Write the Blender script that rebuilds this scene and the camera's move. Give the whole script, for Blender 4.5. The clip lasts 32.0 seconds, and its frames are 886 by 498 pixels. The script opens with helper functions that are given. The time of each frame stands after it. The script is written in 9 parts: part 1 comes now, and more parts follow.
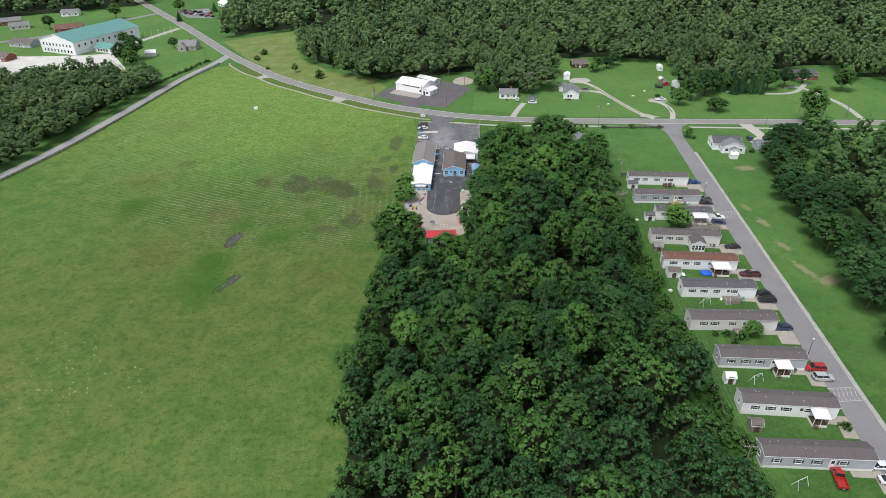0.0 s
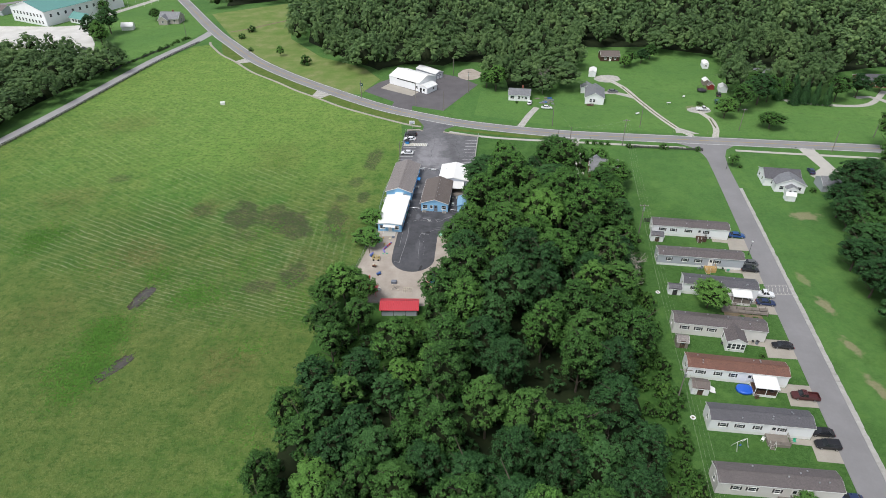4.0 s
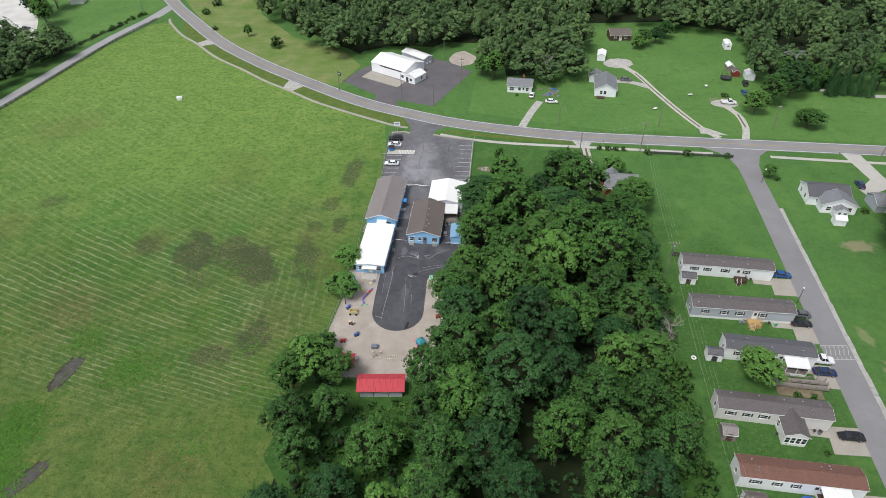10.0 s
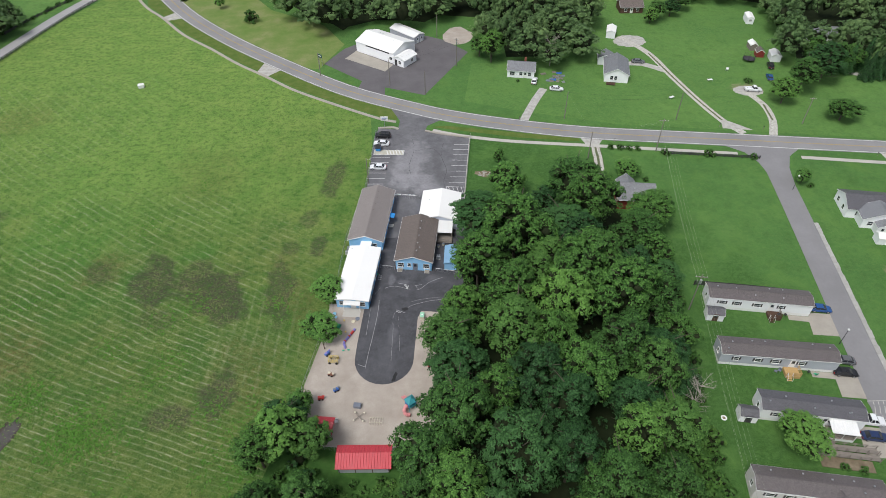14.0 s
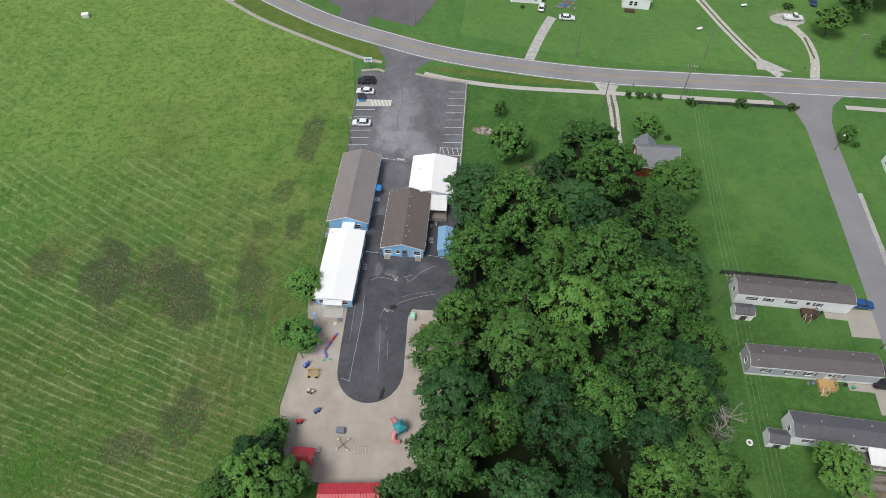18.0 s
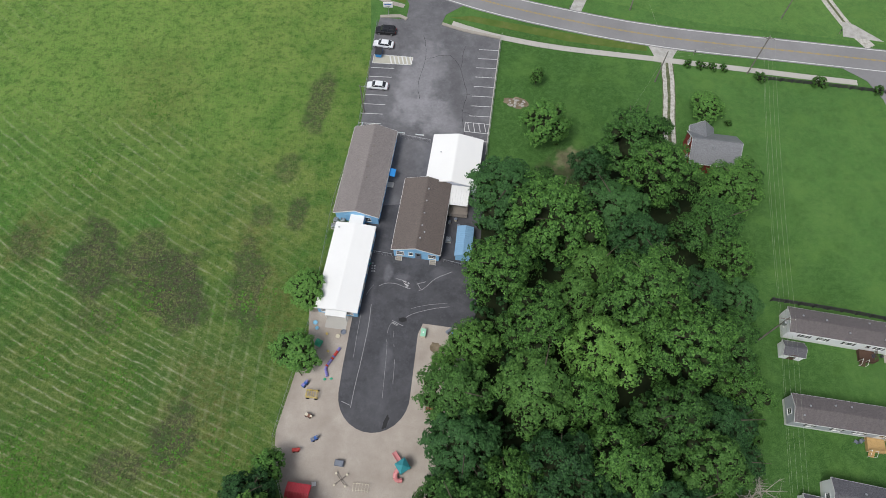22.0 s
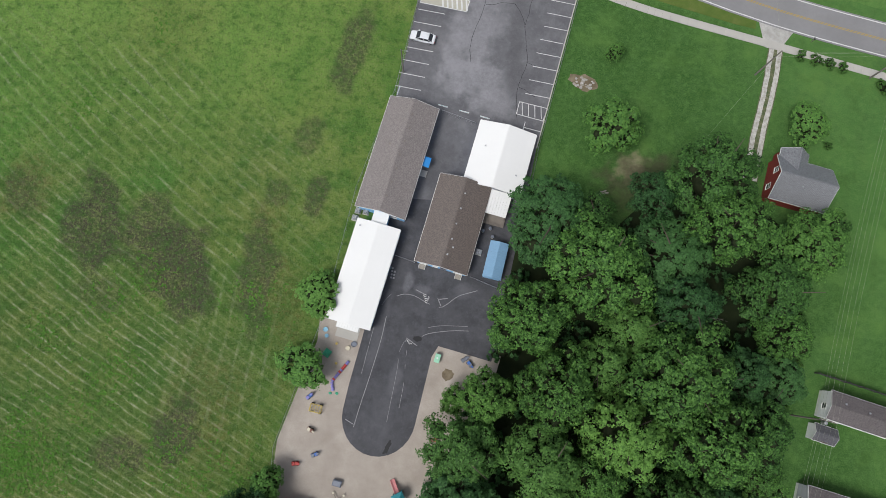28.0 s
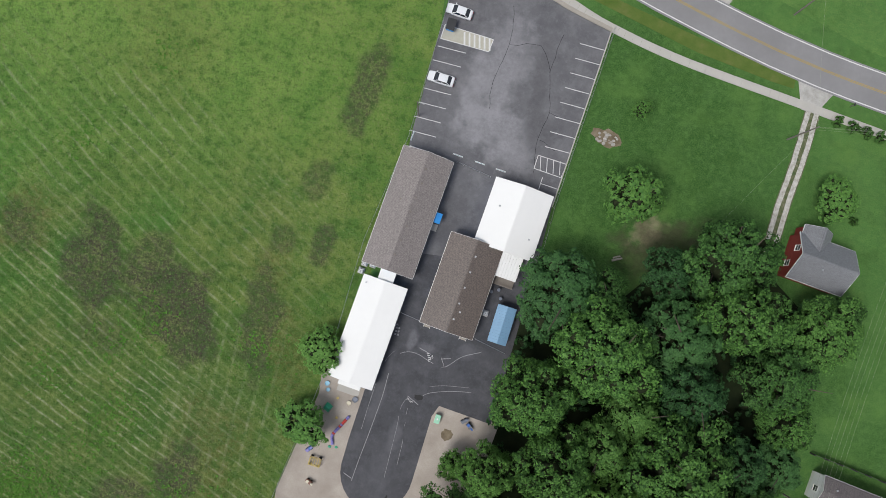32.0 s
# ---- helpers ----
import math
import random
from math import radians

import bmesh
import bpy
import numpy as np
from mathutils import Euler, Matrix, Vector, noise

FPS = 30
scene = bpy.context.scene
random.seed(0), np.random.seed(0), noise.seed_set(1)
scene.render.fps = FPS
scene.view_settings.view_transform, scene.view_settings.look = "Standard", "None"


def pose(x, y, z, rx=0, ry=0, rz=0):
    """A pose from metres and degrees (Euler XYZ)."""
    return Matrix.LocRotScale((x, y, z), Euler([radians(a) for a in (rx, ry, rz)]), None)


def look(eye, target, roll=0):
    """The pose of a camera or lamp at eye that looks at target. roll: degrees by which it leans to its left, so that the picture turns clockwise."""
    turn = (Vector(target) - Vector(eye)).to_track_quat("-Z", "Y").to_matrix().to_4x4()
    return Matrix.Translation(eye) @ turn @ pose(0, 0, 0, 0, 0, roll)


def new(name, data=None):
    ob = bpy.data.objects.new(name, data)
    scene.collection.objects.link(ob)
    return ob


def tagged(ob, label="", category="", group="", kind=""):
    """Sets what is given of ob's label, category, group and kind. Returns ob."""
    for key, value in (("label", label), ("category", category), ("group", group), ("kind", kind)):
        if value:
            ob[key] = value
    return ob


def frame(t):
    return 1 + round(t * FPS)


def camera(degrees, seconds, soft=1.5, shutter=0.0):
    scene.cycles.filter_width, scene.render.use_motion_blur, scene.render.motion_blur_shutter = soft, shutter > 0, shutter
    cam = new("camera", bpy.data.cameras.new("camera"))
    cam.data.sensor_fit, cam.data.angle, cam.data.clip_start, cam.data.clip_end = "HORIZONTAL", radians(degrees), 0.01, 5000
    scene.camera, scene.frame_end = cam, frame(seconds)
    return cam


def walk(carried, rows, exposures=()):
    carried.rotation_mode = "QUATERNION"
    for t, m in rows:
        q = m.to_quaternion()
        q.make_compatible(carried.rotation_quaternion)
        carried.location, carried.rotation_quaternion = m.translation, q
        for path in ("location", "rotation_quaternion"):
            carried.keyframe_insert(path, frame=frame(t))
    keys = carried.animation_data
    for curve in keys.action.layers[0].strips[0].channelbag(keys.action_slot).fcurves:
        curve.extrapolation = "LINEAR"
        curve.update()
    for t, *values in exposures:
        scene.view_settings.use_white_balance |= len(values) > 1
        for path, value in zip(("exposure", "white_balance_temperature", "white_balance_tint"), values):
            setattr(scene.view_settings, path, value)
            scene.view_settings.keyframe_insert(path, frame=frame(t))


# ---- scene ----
cam = camera(71.1, 32.0, soft=0.4)
METRES, EYE, TILT, LEAN, TURN = 203.0, 101.6, -31.1, 0.0, 0.0
ROWS = [
    (1.0, 0.0129, 0.0141, 0.0119, 0.4, 0.01, -0.06),
    (1.5, 0.0126, 0.0276, 0.0202, 0.43, -0.07, -0.05),
    (2.0, 0.0121, 0.0411, 0.0287, 0.42, -1.02, -0.09),
    (2.5, 0.0117, 0.0545, 0.037, 0.41, -1.81, -0.1),
    (3.0, 0.0112, 0.0675, 0.045, 0.37, -2.46, -0.13),
    (3.5, 0.0108, 0.0804, 0.0531, 0.34, -3.02, -0.11),
    (5.5, 0.0099, 0.1328, 0.0858, 0.09, -4.23, 0.08),
    (6.0, 0.01, 0.146, 0.0943, 0.04, -4.42, 0.11),
    (6.5, 0.0101, 0.1592, 0.1026, -0.02, -4.61, 0.16),
    (7.0, 0.0101, 0.1721, 0.1112, -0.08, -4.81, 0.2),
    (7.5, 0.0105, 0.1851, 0.1193, -0.15, -5.02, 0.25),
    (8.0, 0.0106, 0.198, 0.1276, -0.22, -5.42, 0.31),
    (8.5, 0.0111, 0.2112, 0.1358, -0.27, -5.91, 0.34),
    (9.0, 0.0113, 0.2246, 0.1443, -0.35, -6.42, 0.36),
    (9.5, 0.0117, 0.2379, 0.153, -0.41, -6.94, 0.38),
    (10.0, 0.0122, 0.2516, 0.1613, -0.46, -7.44, 0.41),
    (10.5, 0.0127, 0.2652, 0.17, -0.53, -7.94, 0.45),
    (11.0, 0.0133, 0.279, 0.1787, -0.58, -8.44, 0.47),
    (11.5, 0.0138, 0.2927, 0.1875, -0.63, -8.96, 0.51),
    (12.0, 0.0142, 0.3068, 0.1962, -0.68, -9.49, 0.52),
    (12.5, 0.0147, 0.3207, 0.2052, -0.74, -10.03, 0.54),
    (13.0, 0.0153, 0.3347, 0.2143, -0.8, -10.54, 0.59),
    (13.5, 0.016, 0.3491, 0.2232, -0.86, -11.05, 0.61),
    (14.0, 0.0166, 0.3634, 0.2323, -0.94, -11.67, 0.61),
    (14.5, 0.0177, 0.3773, 0.2408, -0.95, -12.73, 0.66),
    (16.5, 0.0199, 0.4346, 0.2765, -1.24, -18.15, 0.73),
    (17.0, 0.0206, 0.4486, 0.2857, -1.29, -19.3, 0.73),
    (17.5, 0.0218, 0.4628, 0.2945, -1.31, -20.4, 0.76),
    (18.0, 0.0223, 0.4768, 0.3034, -1.37, -21.53, 0.76),
    (18.5, 0.0232, 0.4908, 0.312, -1.43, -22.67, 0.79),
    (19.0, 0.0239, 0.5046, 0.3209, -1.45, -23.98, 0.79),
    (19.5, 0.0247, 0.5183, 0.3292, -1.2, -25.17, 0.63),
    (20.0, 0.0251, 0.5319, 0.3377, -0.66, -26.31, 0.26),
    (20.5, 0.0252, 0.5453, 0.3461, 0.12, -27.44, -0.25),
    (21.0, 0.0251, 0.5591, 0.355, 0.78, -28.75, -0.67),
    (21.5, 0.0243, 0.5721, 0.363, 1.29, -30.14, -1.07),
    (22.0, 0.0241, 0.5856, 0.3716, 1.66, -31.64, -1.26),
    (22.5, 0.0234, 0.5989, 0.3803, 1.99, -33.14, -1.45),
    (23.0, 0.0223, 0.6119, 0.3885, 2.29, -34.6, -1.66),
    (23.5, 0.0213, 0.6249, 0.3968, 2.73, -36.06, -1.92),
    (24.0, 0.0194, 0.6377, 0.405, 3.33, -37.54, -2.37),
    (24.5, 0.018, 0.6505, 0.4133, 4.05, -39.04, -2.86),
    (25.0, 0.0164, 0.6632, 0.4211, 4.7, -40.48, -3.27),
    (25.5, 0.0144, 0.6757, 0.429, 5.25, -41.92, -3.66),
    (27.5, 0.0041, 0.7261, 0.4613, 7.7, -47.92, -5.34),
    (28.0, 0.0013, 0.7384, 0.469, 8.39, -49.26, -5.78),
    (28.5, -0.0025, 0.7506, 0.4767, 8.91, -50.31, -6.18),
    (29.0, -0.0053, 0.762, 0.4837, 9.37, -51.22, -6.44),
    (29.5, -0.009, 0.7738, 0.4912, 9.79, -52.23, -6.76),
    (30.0, -0.0124, 0.7853, 0.4984, 10.21, -53.13, -7.04),
    (30.5, -0.0161, 0.7965, 0.5055, 10.57, -53.96, -7.33),
    (31.0, -0.0197, 0.8082, 0.5125, 10.83, -54.8, -7.49),
    (31.5, -0.0236, 0.8195, 0.5194, 10.97, -55.6, -7.62),
    (32.0, -0.0276, 0.8308, 0.5262, 11.11, -56.45, -7.73),
]


def flown(row):
    t, x, y, z, yaw, pitch, roll = row
    return pose(0, 0, EYE, TILT, LEAN, TURN) @ pose(METRES * x, METRES * y, METRES * z, 90 + pitch, roll, yaw)


# the first second is a fast glide from a place further back
FIRST = pose(-18.36, -30.9, 101.98, 58.84, 0.71, -3.51)
SECOND = Matrix.Translation((-0.1, -2.6, 0.0)) @ flown(ROWS[0])
PATH = []
for n in range(31):
    s = n / 30
    turn = FIRST.to_quaternion().slerp(SECOND.to_quaternion(), s)
    PATH.append((s, Matrix.Translation(FIRST.translation.lerp(SECOND.translation, s)) @ turn.to_matrix().to_4x4()))
PATH += [(row[0], flown(row)) for row in ROWS[1:]]
walk(cam, PATH, exposures=[(0.0, 0.28), (14.0, 0.17), (24.0, 0.0), (32.0, -0.05)])

# ---- light: bright overcast afternoon ----
SUN_UP, SUN_ROUND = radians(60), radians(222)
world = bpy.data.worlds.new("overcast_sky")
scene.world = world
world.use_nodes = True
wn, wl = world.node_tree.nodes, world.node_tree.links
wn.clear()
sky = wn.new("ShaderNodeTexSky")
sky.sky_type, sky.sun_disc = "NISHITA", False
sky.sun_elevation, sky.sun_rotation = SUN_UP, SUN_ROUND
sky.air_density, sky.dust_density, sky.ozone_density, sky.altitude = 1.0, 2.5, 1.0, 200
soft_grey = wn.new("ShaderNodeHueSaturation")
soft_grey.inputs["Saturation"].default_value = 0.45
wback = wn.new("ShaderNodeBackground")
wback.inputs["Strength"].default_value = 0.14
wout = wn.new("ShaderNodeOutputWorld")
wl.new(sky.outputs[0], soft_grey.inputs["Color"])
wl.new(soft_grey.outputs[0], wback.inputs["Color"])
wl.new(wback.outputs[0], wout.inputs[0])

sun = new("sun", bpy.data.lights.new("sun", "SUN"))
sun.data.energy, sun.data.angle, sun.data.color = 2.1, radians(22), (1.0, 0.99, 0.98)
sun.matrix_world = look((0, 0, 200), (-math.sin(SUN_ROUND) * 200 / math.tan(SUN_UP), -math.cos(SUN_ROUND) * 200 / math.tan(SUN_UP), 0))


# ---- materials ----
class Nodes:
    """A short way to write node materials."""

    def __init__(self, name):
        self.m = bpy.data.materials.new(name)
        self.m.use_nodes = True
        self.t = self.m.node_tree
        self.n, self.l = self.t.nodes, self.t.links
        self.bsdf = self.n["Principled BSDF"]
        self.geo = self.n.new("ShaderNodeNewGeometry")
        self.pos = self.geo.outputs["Position"]

    def put(self, socket, value):
        if isinstance(value, bpy.types.NodeSocket):
            self.l.new(value, socket)
        elif isinstance(value, (tuple, list)) and len(value) == 3 and len(socket.default_value) == 4:
            socket.default_value = (*value, 1)
        else:
            socket.default_value = value

    def noise(self, scale, detail=3.0, rough=0.55, vector=None, distort=0.0):
        k = self.n.new("ShaderNodeTexNoise")
        self.put(k.inputs["Vector"], vector or self.pos)
        k.inputs["Scale"].default_value, k.inputs["Detail"].default_value = scale, detail
        k.inputs["Roughness"].default_value, k.inputs["Distortion"].default_value = rough, distort
        return k.outputs["Fac"]

    def ramp(self, fac, *stops):
        k = self.n.new("ShaderNodeValToRGB")
        self.l.new(fac, k.inputs[0])
        e = k.color_ramp.elements
        while len(e) < len(stops):
            e.new(0.5)
        for el, (p, c) in zip(e, stops):
            el.position, el.color = p, (*c, 1) if isinstance(c, tuple) else (c, c, c, 1)
        return k.outputs[0]

    def mix(self, fac, a, b, how="MIX"):
        k = self.n.new("ShaderNodeMix")
        k.data_type, k.blend_type = "RGBA", how
        self.put(k.inputs[0], fac)
        self.put(k.inputs[6], a)
        self.put(k.inputs[7], b)
        return k.outputs[2]

    def math(self, op, a, b=0.0, clamp=False):
        k = self.n.new("ShaderNodeMath")
        k.operation, k.use_clamp = op, clamp
        self.put(k.inputs[0], a)
        self.put(k.inputs[1], b)
        return k.outputs[0]

    def mapped(self, loc=(0, 0, 0), turn=0.0, scale=(1, 1, 1)):
        k = self.n.new("ShaderNodeMapping")
        k.vector_type = "TEXTURE"
        self.l.new(self.pos, k.inputs[0])
        k.inputs[1].default_value, k.inputs[2].default_value, k.inputs[3].default_value = loc, (0, 0, radians(turn)), scale
        return k.outputs[0]

    def blob(self, x, y, rx, ry, turn=0.0, edge=0.5, rag=0.9, scale=0.25):
        """1 inside a ragged oval patch, 0 outside."""
        v = self.mapped((x, y, 0), turn, (rx, ry, 1e6))
        k = self.n.new("ShaderNodeVectorMath")
        k.operation = "LENGTH"
        self.l.new(v, k.inputs[0])
        d = self.math("ADD", k.outputs["Value"], self.math("MULTIPLY", self.math("SUBTRACT", self.noise(scale, 4), 0.5), rag * 2))
        r = self.n.new("ShaderNodeMapRange")
        r.interpolation_type = "SMOOTHSTEP"
        self.l.new(d, r.inputs[0])
        r.inputs[1].default_value, r.inputs[2].default_value = 1.0 + edge / 2, 1.0 - edge / 2
        return r.outputs[0]

    def bump(self, height, strength=0.4, distance=0.05):
        k = self.n.new("ShaderNodeBump")
        k.inputs["Strength"].default_value, k.inputs["Distance"].default_value = strength, distance
        self.l.new(height, k.inputs["Height"])
        self.l.new(k.outputs[0], self.bsdf.inputs["Normal"])

    def done(self, colour, rough=0.8, metal=0.0, spec=0.3):
        self.put(self.bsdf.inputs["Base Color"], colour)
        self.put(self.bsdf.inputs["Roughness"], rough)
        self.put(self.bsdf.inputs["Metallic"], metal)
        self.bsdf.inputs["Specular IOR Level"].default_value = spec
        return self.m


def shade(c, k):
    return tuple(min(1.0, v * k) for v in c)


def worn(name, colour, rough=0.6, metal=0.0, grain=6.0, patch=0.5, vary=0.15, bump=0.15, spec=0.4, each=0.0):
    """Paint, plastic, wood or metal with grain and stains at two scales."""
    s = Nodes(name)
    fine, wide = s.noise(grain, 4), s.noise(patch, 3)
    c = s.mix(wide, shade(colour, 1 - vary), shade(colour, 1 + vary))
    c = s.mix(s.math("MULTIPLY", fine, 0.5), c, shade(colour, 1 - vary * 1.6))
    if each:
        info = s.n.new("ShaderNodeObjectInfo")
        c = s.mix(s.math("MULTIPLY", info.outputs["Random"], each), c, shade(colour, 0.45))
    if bump:
        s.bump(fine, bump, 0.02)
    return s.done(c, s.math("ADD", s.math("MULTIPLY", wide, 0.2), rough - 0.1), metal, spec)


def make_asphalt(name, dark, light, patch_scale=0.12, pale=(), dust=0.0):
    s = Nodes(name)
    wide, mid, fine = s.noise(patch_scale, 5, 0.6), s.noise(1.3, 4), s.noise(22, 2)
    c = s.ramp(wide, (0.34, dark), (0.66, light))
    c = s.mix(s.math("MULTIPLY", mid, 0.45), c, shade(dark, 0.75))
    c = s.mix(s.math("MULTIPLY", fine, 0.35), c, shade(light, 1.25))
    if dust:
        c = s.mix(s.ramp(s.noise(0.22, 6, 0.75), (0.48, 0.0), (0.72, dust)), c, shade(light, 1.6))
        c = s.mix(s.ramp(s.noise(0.9, 6, 0.8), (0.52, 0.0), (0.7, dust)), c, shade(light, 1.4))
        c = s.mix(s.ramp(s.noise(0.4, 5, 0.7), (0.55, 0.0), (0.72, dust)), c, shade(dark, 0.7))
    for x, y, rx, ry, turn, k, tone in pale:
        c = s.mix(s.math("MULTIPLY", s.blob(x, y, rx, ry, turn, 1.1, 1.2, 0.35), s.ramp(s.noise(1.6, 5, 0.7), (0.25, k * 0.35), (0.7, k))), c, shade(light, tone))
    s.bump(fine, 0.25, 0.01)
    return s.done(c, 0.8, 0, 0.3)


def make_shingle(name, dark, light, axis_turn=0.0, course=0.14):
    s = Nodes(name)
    v = s.mapped((0, 0, 0), axis_turn, (1, 1, 1))
    rows = s.n.new("ShaderNodeTexBrick")
    s.l.new(v, rows.inputs["Vector"])
    rows.inputs["Scale"].default_value = 1.0
    rows.inputs["Brick Width"].default_value, rows.inputs["Row Height"].default_value = 0.34, 0.16
    rows.inputs["Mortar Size"].default_value = 0.02
    rows.inputs["Color1"].default_value, rows.inputs["Color2"].default_value = (*dark, 1), (*light, 1)
    rows.inputs["Mortar"].default_value = (*shade(dark, 0.55), 1)
    streak = s.noise(0.5, 4, vector=s.mapped((0, 0, 0), axis_turn, (1, 4, 1)))
    c = s.mix(s.ramp(streak, (0.35, 0.0), (0.75, 0.55)), rows.outputs["Color"], shade(dark, 0.7))
    c = s.mix(s.ramp(s.noise(5.0, 4, 0.75), (0.4, 0.0), (0.68, 0.75)), c, shade(light, 1.35))
    c = s.mix(s.ramp(s.noise(3.2, 4, 0.75), (0.5, 0.0), (0.7, 0.6)), c, shade(dark, 0.6))
    s.bump(s.noise(12, 2), 0.3, 0.02)
    return s.done(c, 0.5, 0, 0.6)


def make_leaf(name, dark, light, tip, tree_scale=0.13, many=False):
    """Leaves: each spray its own tone, each tree its own."""
    s = Nodes(name)
    if many:
        grain = s.noise(1.1, 4, 0.7)
        pick = s.ramp(grain, (0.36, 0.0), (0.62, 1.0))
        tone = s.noise(tree_scale, 2)
        low, high = s.ramp(tone, (0.32, 0.7), (0.5, 0.0)), s.ramp(tone, (0.46, 0.0), (0.7, 0.8))
        s.bump(s.noise(1.6, 5, 0.75), 0.9, 0.5)
    else:
        pick = s.geo.outputs["Random Per Island"]
        info = s.n.new("ShaderNodeObjectInfo")
        tone = info.outputs["Random"]
        low, high = s.ramp(tone, (0.0, 0.35), (0.4, 0.0)), s.ramp(tone, (0.55, 0.0), (1.0, 0.6))
    c = s.mix(pick, dark, light)
    c = s.mix(high, c, s.mix(pick, light, tip))
    c = s.mix(low, c, s.mix(pick, shade(dark, 0.8), shade(light, 0.6)))
    s.put(s.bsdf.inputs["Base Color"], c)
    s.bsdf.inputs["Roughness"].default_value = 0.6
    s.bsdf.inputs["Specular IOR Level"].default_value = 0.17
    tr = s.n.new("ShaderNodeBsdfTranslucent")
    s.l.new(c, tr.inputs["Color"])
    mx = s.n.new("ShaderNodeMixShader")
    mx.inputs[0].default_value = 0.12
    s.l.new(s.bsdf.outputs[0], mx.inputs[1])
    s.l.new(tr.outputs[0], mx.inputs[2])
    s.l.new(mx.outputs[0], s.n["Material Output"].inputs["Surface"])
    return s.m


def make_lawn(name, lift=1.0):
    s = Nodes(name)
    wide, mid, fine = s.noise(0.035, 4), s.noise(0.4, 5, 0.65), s.noise(5.0, 4, 0.7)
    lift = Vector((lift ** 1.5, lift, lift))
    tone = lambda c: tuple(a * b for a, b in zip(c, lift))
    c = s.ramp(wide, (0.3, tone((0.0418, 0.1187, 0.0302))), (0.55, tone((0.0647, 0.1582, 0.0372))), (0.75, tone((0.0985, 0.1987, 0.05))))
    for x, y, rx, ry, k in ((24, 232, 18, 27, 0.9), (42, 228, 12, 20, 0.6), (64, 86, 24, 116, 0.9)):
        c = s.mix(s.math("MULTIPLY", s.blob(x, y, rx, ry, 0, 0.8, 0.7, 0.1), k), c, s.mix(mid, (0.014, 0.062, 0.0095), (0.03, 0.09, 0.016)))
    c = s.mix(s.ramp(mid, (0.42, 0.0), (0.66, 0.65)), c, tone((0.0398, 0.0989, 0.0257)))
    c = s.mix(s.ramp(s.noise(1.1, 4, 0.7), (0.45, 0.0), (0.7, 0.5)), c, tone((0.1034, 0.1987, 0.0524)))
    c = s.mix(s.ramp(fine, (0.42, 0.0), (0.7, 0.6)), c, tone((0.1163, 0.2097, 0.0582)))
    for x, y, rx, ry, turn in ((99.5, 146, 1.4, 3.4, 10), (98, 131, 1.3, 3.2, 14), (97.2, 117, 1.2, 4.5, 12), (115, 190, 4, 2.4, 0), (28.5, 216.5, 3.0, 2.2, 30), (101, 111, 3.5, 2.2, 20), (111, 279, 4.5, 3, 0), (99, 157, 1.2, 2.5, 8)):
        c = s.mix(s.math("MULTIPLY", s.blob(x, y, rx, ry, turn, 0.8, 1.1, 0.5), 0.8), c, s.mix(s.noise(2.0, 3), (0.17, 0.165, 0.085), (0.33, 0.29, 0.19)))
    c = s.mix(s.math("MULTIPLY", s.blob(32, 214, 8, 5, 20, 0.9, 1.2, 0.3), 0.75), c, s.mix(s.noise(1.5, 4), (0.03, 0.035, 0.018), (0.085, 0.07, 0.045)))
    c = s.mix(s.ramp(s.noise(0.11, 5, 0.65), (0.52, 0.0), (0.68, 0.55)), c, (0.1, 0.195, 0.0448))
    c = s.mix(s.ramp(s.noise(0.17, 5, 0.7), (0.54, 0.0), (0.7, 0.5)), c, (0.045, 0.105, 0.0213))
    s.bump(s.noise(3.0, 5, 0.7), 0.9, 0.12)
    return s.done(c, 0.9, 0, 0.15)


